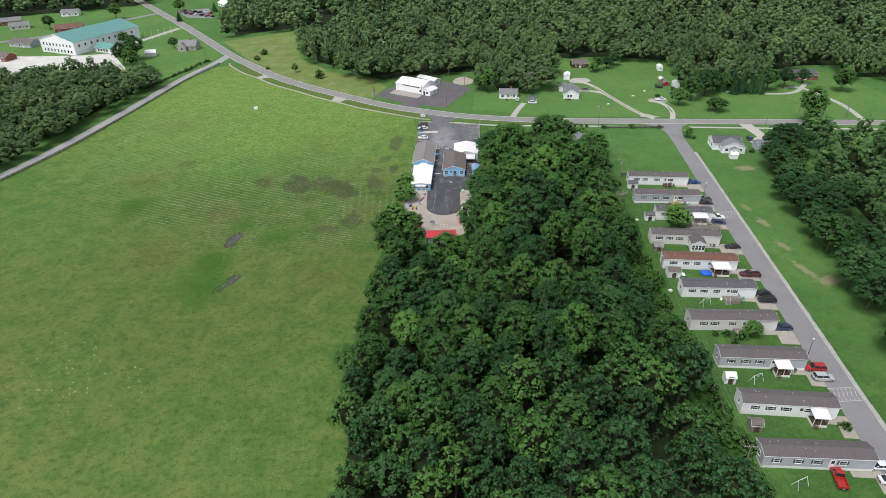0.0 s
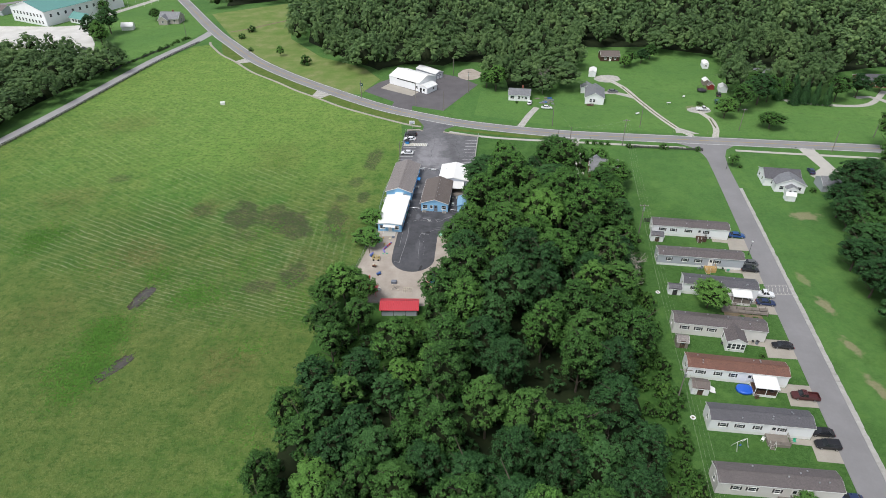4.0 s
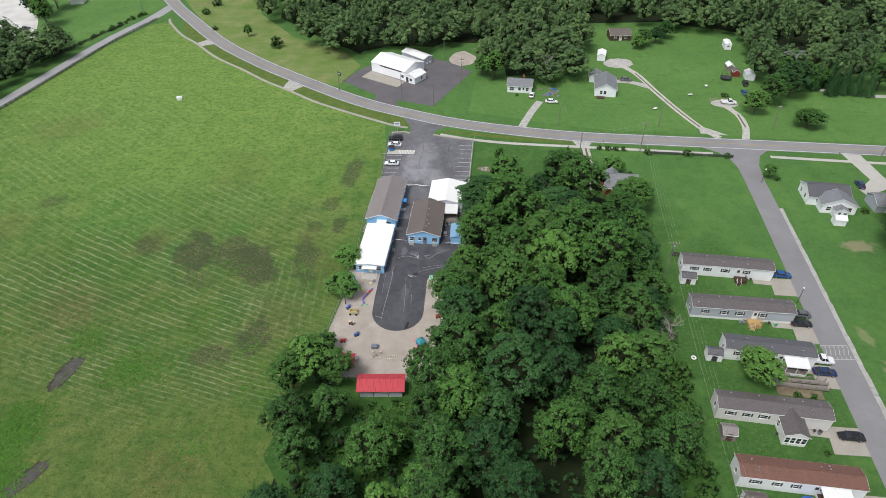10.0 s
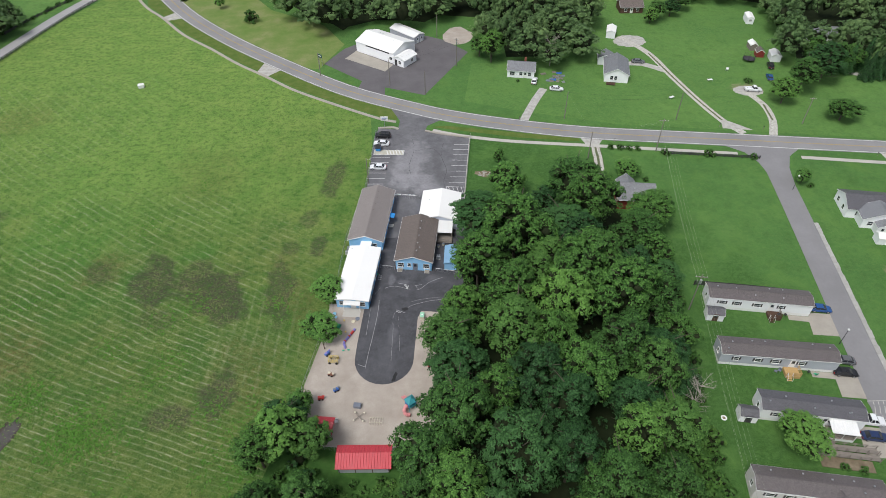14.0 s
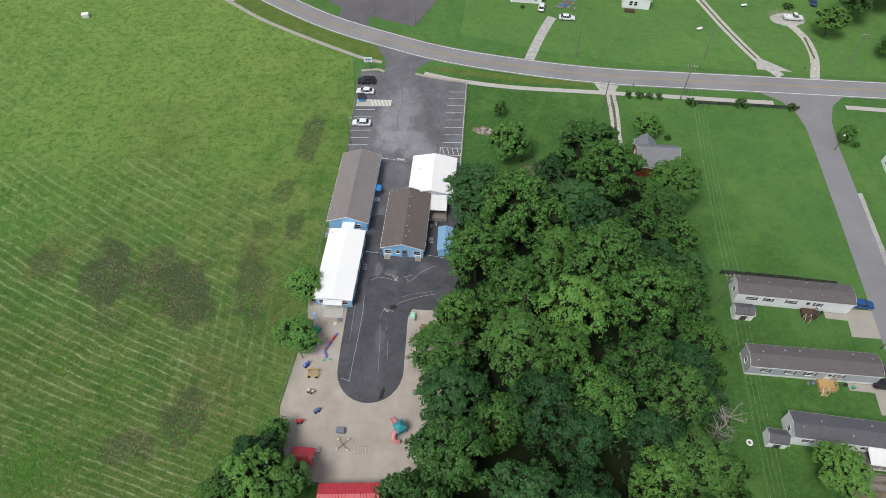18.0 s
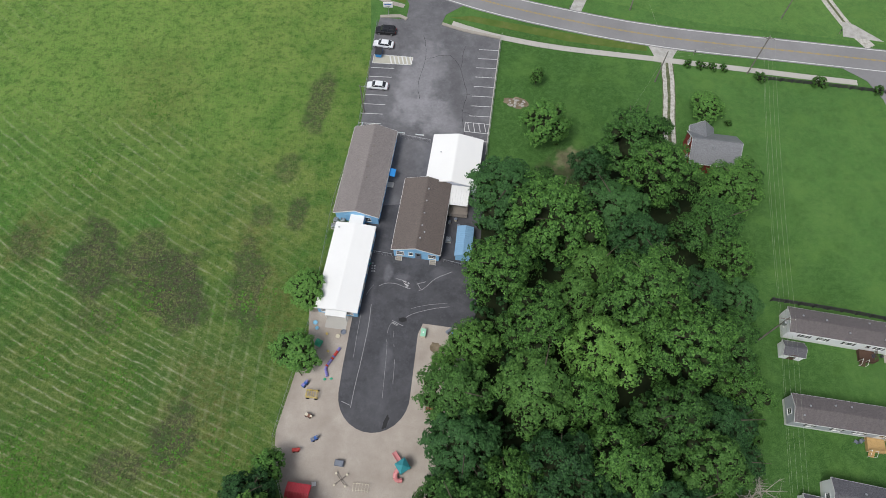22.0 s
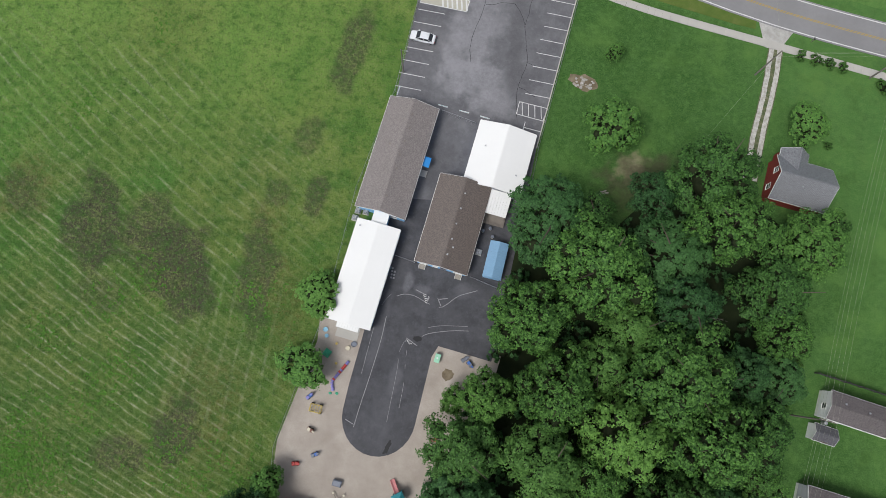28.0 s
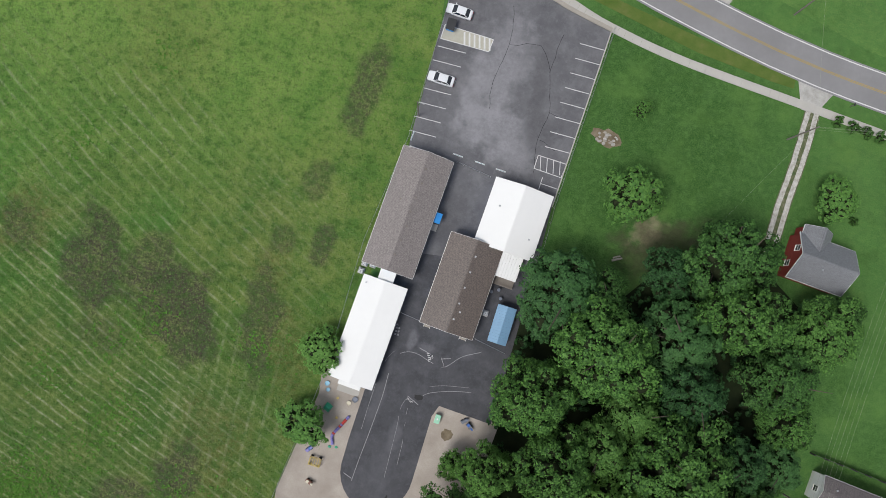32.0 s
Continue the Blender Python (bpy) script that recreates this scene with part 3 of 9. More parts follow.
# ---- mesh tools ----
class MB:
    """Collects vertices and faces of one mesh; every shape may be laid by a matrix."""

    def __init__(self):
        self.v, self.f = [], []

    def add(self, verts, faces, m=None):
        o = len(self.v)
        self.v += [tuple(m @ Vector(p)) for p in verts] if m else [tuple(p) for p in verts]
        self.f += [tuple(i + o for i in f) for f in faces]
        return self

    def box(self, x0, y0, z0, x1, y1, z1, m=None, b=0.0):
        if b:
            return self.hull([(x0 + b, y0 + b, z0, x1 - b, y1 - b), (x0, y0, z0 + b, x1, y1), (x0, y0, z1 - b, x1, y1), (x0 + b, y0 + b, z1, x1 - b, y1 - b)], m)
        return self.hull([(x0, y0, z0, x1, y1), (x0, y0, z1, x1, y1)], m)

    def hull(self, levels, m=None):
        """Stacked rectangles (x0, y0, z, x1, y1)."""
        v = [p for x0, y0, z, x1, y1 in levels for p in ((x0, y0, z), (x1, y0, z), (x1, y1, z), (x0, y1, z))]
        n = len(levels)
        f = [(0, 3, 2, 1), tuple(4 * (n - 1) + i for i in range(4))]
        f += [(4 * k + i, 4 * k + (i + 1) % 4, 4 * k + 4 + (i + 1) % 4, 4 * k + 4 + i) for k in range(n - 1) for i in range(4)]
        return self.add(v, f, m)

    def prism(self, poly, z0, z1, m=None):
        n = len(poly)
        v = [(x, y, z0) for x, y in poly] + [(x, y, z1) for x, y in poly]
        f = [tuple(range(n - 1, -1, -1)), tuple(range(n, 2 * n))] + [(i, (i + 1) % n, n + (i + 1) % n, n + i) for i in range(n)]
        return self.add(v, f, m)

    def tube(self, a, b, r, r2=None, n=6, m=None):
        a, b = Vector(a), Vector(b)
        q = (b - a).to_track_quat("Z", "Y").to_matrix()
        r2 = r if r2 is None else r2
        v = [tuple(p + q @ Vector((k * math.cos(i * 2 * math.pi / n), k * math.sin(i * 2 * math.pi / n), 0))) for p, k in ((a, r), (b, r2)) for i in range(n)]
        f = [tuple(range(n - 1, -1, -1)), tuple(range(n, 2 * n))] + [(i, (i + 1) % n, n + (i + 1) % n, n + i) for i in range(n)]
        return self.add(v, f, m)

    def chain(self, pts, r, n=5, m=None):
        """One bent tube through the points."""
        p = [Vector(q) for q in pts]
        rr = []
        for i, c in enumerate(p):
            t = (p[min(i + 1, len(p) - 1)] - p[max(i - 1, 0)])
            q = t.to_track_quat("Z", "Y").to_matrix() if t.length > 1e-6 else Matrix.Identity(3)
            rr.append([tuple(c + q @ Vector((r * math.cos(k * 2 * math.pi / n), r * math.sin(k * 2 * math.pi / n), 0))) for k in range(n)])
        return self.rings(rr, m)

    def rings(self, rings, m=None, close=True):
        """Skin over rings of equal length."""
        n = len(rings[0])
        v = [p for r in rings for p in r]
        f = [(k * n + i, k * n + (i + 1) % n, (k + 1) * n + (i + 1) % n, (k + 1) * n + i) for k in range(len(rings) - 1) for i in range(n)]
        if close:
            f += [tuple(range(n - 1, -1, -1)), tuple((len(rings) - 1) * n + i for i in range(n))]
        return self.add(v, f, m)

    def ball(self, c, rx, ry, rz, n=8, k=5, m=None):
        rr = [[(c[0] + rx * math.sin(math.pi * j / k) * math.cos(2 * math.pi * i / n), c[1] + ry * math.sin(math.pi * j / k) * math.sin(2 * math.pi * i / n), c[2] - rz * math.cos(math.pi * j / k)) for i in range(n)] for j in range(1, k)]
        return self.rings(rr, m)

    def mesh(self, name, mat, smooth=False):
        me = bpy.data.meshes.new(name)
        me.from_pydata(self.v, [], self.f)
        me.materials.append(mat)
        if smooth:
            me.shade_smooth()
        return me


def part(name, mb, material, parent, label="", smooth=False):
    """One mesh object under a thing or under a part; a finished mesh may be given instead of an MB."""
    me = mb if isinstance(mb, bpy.types.Mesh) else mb.mesh(name, material, smooth)
    ob = new(name, me)
    ob.parent = parent
    if label:
        ob["label"] = label
    return ob


def thing(name, x, y, turn, label, category, group="", kind="", z=0.0):
    ob = new(name)
    ob.matrix_world = pose(x, y, z, 0, 0, turn)
    ob.empty_display_size = 0.3
    return tagged(ob, label, category, group, kind)


def single(name, mb, material, label, category, group="", kind="", smooth=False):
    ob = new(name, mb.mesh(name, material, smooth))
    return tagged(ob, label, category, group, kind)


def smooth_line(pts, step=4.0):
    """A gliding line through the points."""
    out = []
    p = [Vector(q) for q in pts]
    p = [p[0] * 2 - p[1]] + p + [p[-1] * 2 - p[-2]]
    for i in range(1, len(p) - 2):
        n = max(1, int((p[i + 1] - p[i]).length / step))
        for k in range(n):
            s = k / n
            a, b, c, d = p[i - 1:i + 3]
            out.append(0.5 * ((2 * b) + (c - a) * s + (2 * a - 5 * b + 4 * c - d) * s * s + (3 * b - a - 3 * c + d) * s ** 3))
    out.append(p[-2])
    return out


def offset_line(line, d):
    """The line moved d to its left."""
    out = []
    for i, p in enumerate(line):
        t = (line[min(i + 1, len(line) - 1)] - line[max(i - 1, 0)]).normalized()
        out.append(p + Vector((-t.y, t.x)) * d)
    return out


def band(line, left, right, z0, z1):
    """A strip along a line from left to right of it, with depth."""
    a, b = offset_line(line, left), offset_line(line, right)
    mb, n = MB(), len(line)
    v = [(*p, z1) for p in a] + [(*p, z1) for p in b] + [(*p, z0) for p in a] + [(*p, z0) for p in b]
    f = []
    for i in range(n - 1):
        f += [(i, n + i, n + i + 1, i + 1), (2 * n + i, i, i + 1, 2 * n + i + 1), (n + i, 3 * n + i, 3 * n + i + 1, n + i + 1)]
    f += [(0, 2 * n, 3 * n, n), (n - 1, 2 * n - 1, 4 * n - 1, 3 * n - 1)]
    return mb.add(v, f)


def sheet(poly, z):
    """A flat sheet with a skirt into the ground."""
    return MB().prism(poly, -0.3, z)


def inside(x, y, poly):
    hit, j = False, len(poly) - 1
    for i in range(len(poly)):
        (xi, yi), (xj, yj) = poly[i], poly[j]
        if (yi > y) != (yj > y) and x < (xj - xi) * (y - yi) / (yj - yi) + xi:
            hit = not hit
        j = i
    return hit


def oval(x, y, rx, ry, turn=0.0, n=18, rag=0.12, seed=1):
    rnd, t = random.Random(seed), radians(turn)
    out = []
    for i in range(n):
        a, k = 2 * math.pi * i / n, 1 + rnd.uniform(-rag, rag)
        u, w = rx * k * math.cos(a), ry * k * math.sin(a)
        out.append((x + u * math.cos(t) - w * math.sin(t), y + u * math.sin(t) + w * math.cos(t)))
    return out


# ---- ground, roads and paving ----
mb = MB()
mb.add([(-3000, -2500, 0), (3000, -2500, 0), (3000, 3500, 0), (-3000, 3500, 0)], [(0, 1, 2, 3)])
single("ground", mb, LAWN, "mown green grass that covers the whole land", "ground", kind="structure")

FIELD_EDGE = [(-16, 258), (-14.6, 242), (-15.0, 222), (-16, 203), (-17.5, 183), (-22.0, 156), (-24, 150), (-26.5, 130), (-29.5, 98), (-31.5, 75), (-34, 34), (-40, -60), (-240, -60),
              (-208, 120), (-190, 180), (-172.6, 229), (-161.2, 274), (-148, 341), (-138, 368), (-131, 373), (-119, 354), (-108.2, 342.2), (-94.6, 325.5), (-80.2, 312.3), (-67.8, 300.2), (-55.7, 290.2), (-44.2, 280.2), (-28.6, 269.7), (-16.5, 262)]
HAY_EDGE = [(x - 3.4 if x > -60 and y < 250 else x, y) for x, y in FIELD_EDGE]
single("field", sheet(FIELD_EDGE, 0.03), FIELD, "yellow-green hay field with cut swaths and dark patches", "field", kind="structure")

single("lawn_north", sheet([(14, 272), (30, 266), (60, 257), (95, 252.5), (144, 246.5), (200, 240), (235, 236), (230, 320), (180, 312), (136, 346), (110, 358), (76, 358), (56, 300), (26, 299), (18, 300)], 0.02), LAWN_PALE, "pale green mown lawn round the houses", "lawn", kind="structure")
single("lawn_west", sheet([(-420, 440), (-400, 352), (-330, 350), (-200, 342), (-186, 346), (-160, 331), (-151, 372), (-140, 400), (-200, 500), (-270, 620), (-400, 640)], 0.018), LAWN_PALE, "pale green mown lawn round the church", "lawn", kind="structure")
MAIN = smooth_line([(-330, 715), (-272, 622), (-194, 498), (-139, 405), (-118, 373.5), (-97.4, 345), (-76.5, 322.6), (-55, 303.3), (-27.2, 281.1), (-4.4, 268.6), (10.1, 262.3), (29.2, 256.7), (52.3, 251.8), (85.8, 248.0), (144, 241.5), (200, 235), (330, 220), (520, 198)], 6)
road = single("road_main", band(MAIN, 3.6, -3.6, -0.3, 0.07), ROAD, "grey two-lane asphalt road with worn edges", "road", kind="structure")
for d, name, mat in ((3.3, "edge_line", WHITELINE), (-3.1, "edge_line", WHITELINE), (0.2, "centre_line", YELLOWLINE), (-0.06, "centre_line", YELLOWLINE)):
    part(name, band(MAIN, d, d - (0.2 if d > 1 or d < -1 else 0.12), 0.06, 0.076), mat, road)

LEFT = smooth_line([(-137, 398), (-141, 377), (-151.2, 343), (-164.5, 276), (-176, 229), (-193.5, 180), (-212, 120), (-240, 30)], 6)
single("road_west", band(LEFT, 2.9, -2.9, -0.3, 0.055), LANE, "narrow grey lane along the hay field", "road", kind="structure")

side_x = lambda y: 90.3 + 0.146 * (y - 152.5)
SIDEWAYS = smooth_line([(side_x(-80), -80), (side_x(20), 20), (side_x(81), 81), (side_x(152), 152), (side_x(215), 215), (103.2, 246)], 6)
side = single("road_side", band(SIDEWAYS, 3.1, -3.1, -0.3, 0.05), SIDE, "grey asphalt lane past the mobile homes", "road", kind="structure")
part("road_mouth", MB().prism([(97.6, 223.5), (103.7, 223.5), (105.6, 232), (108.3, 238), (112.6, 241.6), (113, 243), (92, 245.5), (91.5, 243.6), (95.8, 240.2), (97.9, 235), (98.3, 230)], -0.3, 0.058), SIDE, side)
for y in (152.4, 66.5):
    hump = [Vector((side_x(y) - 3.0, y + 0.2)), Vector((side_x(y) + 3.0, y - 0.2))]
    part("speed_hump", MB().rings([[(x, y + 2.0, 0.03), (x, y + 1, 0.1), (x, y - 1, 0.1), (x, y - 2.0, 0.03)] for x in (side_x(y) - 3.05, side_x(y) + 3.05)]), SIDE, side)
    for s in (2.0, -2.1):
        part("marking", MB().box(side_x(y) - 3.0, y + s, 0.03, side_x(y) + 3.0, y + s + 0.14, 0.062), CONCRETE, side)
    for k in range(6):
        x = side_x(y) - 2.9 + k * 0.98
        part("marking", MB().add([(x, y - 1.9, 0.06), (x + 0.16, y - 1.9, 0.06), (x + 1.06, y + 1.9, 0.06), (x + 0.9, y + 1.9, 0.06), (x, y - 0.6, 0.108), (x + 0.16, y - 0.6, 0.108), (x + 0.7, y + 0.6, 0.108), (x + 0.54, y + 0.6, 0.108)],
                                [(0, 1, 5, 4), (4, 5, 6, 7), (7, 6, 2, 3)]), CONCRETE, side)
kerb = tagged(new("kerb_side"), "broken pale concrete kerb strip beside the lane", "kerb", kind="structure")
rnd = random.Random(5)
for y in np.arange(-40, 206, 2.1):
    w = 1.1 + rnd.uniform(-0.08, 0.08)
    a, b = side_x(y) + 3.1, side_x(y + 2.05) + 3.1
    part("kerb_stone", MB().prism([(a, y), (a + w, y + rnd.uniform(-0.1, 0.1)), (b + w + rnd.uniform(-0.08, 0.08), y + 2.05), (b, y + 2.05)], -0.2, 0.1 + rnd.uniform(0, 0.06)), KERB, kerb)

WEST_WALK = [(-131.5, 377.5), (-129, 371.3), (-118.3, 354.6), (-107.7, 342.9), (-94.2, 326.1), (-79.8, 312.9), (-67.4, 300.7), (-55.3, 290.7), (-43.8, 280.7), (-28.2, 270.3), (-13.8, 261.6), (-8.2, 259.4)]
for pts in (WEST_WALK, [(3.4, 254.2), (8, 252.4), (14.4, 250.3), (27.8, 247.5), (50.4, 244.8), (68, 242.7), (84, 240.7), (93.5, 239.6)], [(111.5, 237.3), (140, 233.4), (200, 226)]):
    walkway = tagged(new("pavement"), "pale concrete sidewalk in slabs beside the road", "sidewalk", kind="structure")
    line = smooth_line(pts, 1.6)
    for a, b in zip(line, line[1:]):
        d = (b - a).normalized()
        nrm = Vector((-d.y, d.x)) * (0.6 if pts[0][0] < -100 else 0.75)
        b2 = b - d * 0.025
        part("slab", MB().prism([tuple(a + nrm), tuple(a - nrm), tuple(b2 - nrm), tuple(b2 + nrm)], -0.1, 0.085), PADS if pts[0][0] < -100 else CONCRETE, walkway)
verge = single("verge", MB().prism([(2.8, 256.2), (30, 249.6), (44, 247.6), (48, 247.3), (48, 249.2), (30, 252.2), (8, 256.8)], -0.1, 0.05), VERGE, "rough yellowish grass verge beside the road", "grass", kind="structure")

single("verge_west", sheet([(-124, 374), (-118, 356), (-107, 344), (-93.6, 327), (-79.2, 313.8), (-66.8, 301.6), (-54.7, 291.6), (-43.2, 281.6), (-27.6, 271.2), (-13.4, 262.6), (-8, 260.4), (-8, 268), (-29, 279.5), (-57, 302), (-79, 322), (-100, 345), (-120, 373)], 0.026), VERGE, "rough olive grass verge between sidewalk and road", "grass", kind="structure")
# school parking lot and play yard
LOT_EDGE = [(-15.2, 223), (-14.4, 251), (-13.6, 255.5), (-7.5, 255), (-7, 260), (-10.5, 268.5), (7.5, 261.5), (1.8, 257), (0.8, 253.8), (14.6, 249.6), (11.3, 216.2), (11, 206), (-8.5, 204), (-14.5, 203), (-14.2, 212)]
lot = single("parking_lot", sheet(LOT_EDGE, 0.055), LOT, "dark asphalt parking lot with white stall lines", "parking lot", kind="structure")
LOOP = [(-14.4, 203), (-13.6, 198), (-12.4, 181), (-13.2, 171)]
LOOP += [(-7.3 + 6.1 * math.cos(a) * (1 if a else 1), 166.6 + 6.4 * math.sin(a)) for a in np.linspace(math.pi, 2 * math.pi, 15)]
LOOP += [(-0.5, 177.6), (0.3, 179.6), (9.5, 178.6), (11, 206.5), (-8, 205.5)]
single("play_asphalt", sheet(LOOP, 0.048), PLAYLOT, "dark asphalt playground track with faded lines", "asphalt yard", kind="structure")
single("play_sand", sheet([(-20.4, 182), (-19.9, 177), (-23, 160), (-22.6, 155.5), (-20.8, 151), (-19, 147), (-3.7, 145.5), (3.5, 150), (7, 160), (10, 172), (11, 180), (-8, 183)], 0.036), SAND, "tan sand playground surface", "sand", kind="structure")
yard = tagged(new("painted_lines"), "white painted stall and play lines on the asphalt", "marking", kind="structure")


def stripe(pts, w, z, mat=WHITELINE, name="line"):
    part(name, band([Vector(p) for p in pts], w / 2, -w / 2, z - 0.02, z), mat, yard)


for k in range(8):
    y = 246.0 - k * 2.74
    stripe([(14.3 - (246 - y) * 0.1, y), (9.7 - (246 - y) * 0.1, y + 0.15)], 0.12, 0.062)
for k in range(7):
    y = 239.7 - k * 2.6
    stripe([(-14.4 - k * 0.22, y + 0.1), (-9.3 - k * 0.27, y)], 0.12, 0.062)
for a, b in (((7, 225.2), (12.2, 224.8)), ((6.8, 222.8), (11.7, 222.3)), ((7, 225.2), (6.8, 222.8)), ((12.2, 224.8), (11.7, 222.3))):
    stripe([a, b], 0.12, 0.062)
for k in range(4):
    stripe([(7.5 + k * 1.15, 225.1), (7.9 + k * 1.15, 222.7)], 0.12, 0.063)
stripe([(8.6, 220.5), (11.8, 220.2)], 0.12, 0.062)
stripe([(8.6, 221.6), (8.4, 219.4)], 0.12, 0.062)
stripe([(-15.0, 221.6), (-11.2, 221.2)], 0.12, 0.062)
HANDI = [(-14.2, 241.2), (-5.5, 240.9), (-5.2, 243.2), (-14.0, 243.8)]
part("bay", MB().prism([(-14.2, 241.2), (-5.5, 240.9), (-5.2, 243.2), (-14.0, 243.8)], 0.04, 0.061), worn("cream_bay_paint", (0.46, 0.44, 0.36), 0.8, 0, 3, 0.6, 0.2, 0.1, 0.2), yard)
for a, b in zip(HANDI, HANDI[1:] + HANDI[:1]):
    stripe([a, b], 0.13, 0.064)
for k in range(6):
    stripe([(-10.4 + k * 0.9, 243.3), (-9.9 + k * 0.9, 241.1)], 0.3, 0.065)
def dashes(pts, w, keep, n, seed):
    """A worn line, broken where the paint has gone."""
    line, r = smooth_line(pts, 0.6), random.Random(seed)
    run = []
    for i, p in enumerate(line):
        if (i // n + seed) % 8 != 7 and r.random() < keep:
            run.append(p)
        else:
            if len(run) > 1:
                stripe(run, w, 0.053, FADED, "faded_line")
            run = []
    if len(run) > 1:
        stripe(run, w, 0.053, FADED, "faded_line")


def painted_word(text, x, y, turn, size):
    cu = bpy.data.curves.new("painted_word", "FONT")
    cu.body, cu.size, cu.align_x, cu.extrude = text, size, "CENTER", 0.004
    ob = bpy.data.objects.new("painted_word", cu)
    scene.collection.objects.link(ob)
    me = bpy.data.meshes.new_from_object(ob.evaluated_get(bpy.context.evaluated_depsgraph_get()))
    bpy.data.objects.remove(ob)
    me.materials.clear()
    me.materials.append(WHITELINE)
    w = part("painted_word", me, None, yard)
    w.matrix_basis = pose(x, y, 0.054, 0, 0, turn)


dashes([(-11.1, 164.2), (-10.7, 168), (-10.1, 172.5), (-9.4, 178.9), (-9.2, 184.0), (-8.6, 186.2), (-7.0, 187.2), (-5.1, 187.2), (-3.1, 186.5), (-0.8, 186.0), (0.4, 186.7), (2.2, 188.5), (5.2, 190.0)], 0.1, 0.97, 5, 1)
dashes([(-11.6, 171.6), (-11.2, 178), (-10.7, 183.3), (-10.0, 185.6), (-9.1, 186.9)], 0.06, 0.9, 3, 2)
dashes([(-5.9, 166), (-5.8, 174.6), (-6.0, 176.9), (-5.7, 178.7), (-5.0, 180.0), (-3.0, 181.8), (0.0, 183.0), (4.6, 183.7)], 0.06, 0.93, 4, 1)
dashes([(-3.2, 180.3), (-1.6, 181.4), (2.0, 182.5), (5.6, 183.1)], 0.09, 0.95, 4, 2)
dashes([(-4.3, 168.5), (-4.3, 172.8), (-4.7, 176.2), (-4.8, 178.0)], 0.06, 0.85, 2, 3)
for a, b in (((-12.7, 165.2), (-11.2, 164.6)), ((-5.2, 188.3), (-3.1, 187.7)), ((-5.25, 180.0), (-3.2, 179.0)), ((-1.25, 187.55), (-0.45, 186.3)), ((-1.1, 187.35), (0.45, 187.8))):
    stripe([a, b], 0.12, 0.053, FADED, "faded_line")
for k in range(4):
    stripe([(-3.75 + k * 0.16, 187.6 - k * 0.28), (-3.35 + k * 0.16, 187.75 - k * 0.28)], 0.12, 0.053, WHITELINE, "tick")
painted_word("STOP", -2.72, 186.9, 70, 0.52)
painted_word("STOP", -4.85, 179.2, -26, 0.5)
for k in range(7):
    stripe([(-9.9 + (k % 2) * 0.45, 189.6 + (k // 2) * 0.55), (-9.6 + (k % 2) * 0.45, 189.65 + (k // 2) * 0.55)], 0.32, 0.053, FADED, "hopscotch_square")
rnd = random.Random(9)
for pts in ([(6.6, 247), (5.8, 240), (7.2, 233), (6.3, 228), (6.9, 222)], [(-3, 250), (-2.2, 243), (-3.6, 236), (-3, 231)], [(6.3, 228), (9.8, 226.6)], [(-2.2, 243), (3.2, 244), (5.8, 240)], [(7.2, 233), (9.3, 232.4)]):
    line = [p + Vector((rnd.uniform(-0.15, 0.15), rnd.uniform(-0.15, 0.15))) for p in smooth_line(pts, 1.2)]
    stripe(line, 0.07, 0.06, TAR, "tar_seam")
part("oil_stain", MB().prism(oval(-5.0, 161.9, 0.35, 1.5, -22, 16, 0.35, 4), 0.03, 0.0525), OIL, yard)
part("oil_stain", MB().prism(oval(-3.4, 180.2, 0.7, 0.5, 0, 12, 0.2, 6), 0.03, 0.0525), OIL, yard)

# gravel drives and hard standings
for name, pts, w, label in (("drive_gravel", [(32.2, 259), (35, 266), (38, 273), (41.5, 280)], 1.7, "pale gravel drive to the small house"),
                            ("drive_long", [(99.5, 250.5), (95.5, 258), (91.5, 272), (88, 288), (84.5, 306), (77, 321)], 1.6, "long pale gravel drive across the lawn"),
                            ("drive_short", [(108, 249), (111.5, 258), (112.5, 268), (110, 276)], 1.5, "rutted pale gravel drive"),
                            ("drive_branch", [(87, 292), (80, 297.5), (73, 298)], 1.9, "short gravel branch of the drive"),
                            ("drive_east", [(196, 237), (200, 262), (196, 290), (186, 292)], 1.7, "gravel drive at the far lawn"),
                            ("drive_turn", [(150, 290), (165, 284), (186, 283), (204, 300)], 1.6, "gravel track beside the woods")):
    DRIVE_Z = 0.04 + 0.004 * len(label) / 10
    rutted = name in ("drive_long", "drive_short")
    drive = single(name, band(smooth_line(pts, 3), w * 0.8, -w * 0.8, -0.2, DRIVE_Z), RUTGRAVEL if rutted else GRAVEL, label, "drive", kind="structure")
    if rutted:
        part("grass_middle", band(smooth_line(pts[1:-1], 3), 0.3, -0.3, -0.1, DRIVE_Z + 0.004), RUTGRASS, drive)
RUTS = smooth_line([(52.3, 247.5), (51.5, 236), (50.2, 226), (49.6, 218)], 3)
for k, seed in ((-0.78, 3), (0.78, 4)):
    wob = random.Random(seed)
    line = [p + Vector((wob.uniform(-0.07, 0.07), 0)) for p in smooth_line([tuple(p) for p in RUTS], 1.2)]
    single("drive_rut", band(line, k + 0.44, k - 0.44, -0.2, 0.036), RUTGRAVEL, "pale wheel rut of a grassy drive", "drive", kind="structure")
single("drive_middle", band(RUTS, 1.4, -1.4, -0.2, 0.031), RUTGRASS, "worn dirt and thin grass between the wheel ruts", "drive", kind="structure")
single("drive_mouth", MB().prism([(48.4, 249.2), (55.2, 248.2), (52.6, 243.8), (50, 244)], -0.1, 0.06), GRAVEL, "worn gravel mouth of a drive", "drive", kind="structure")
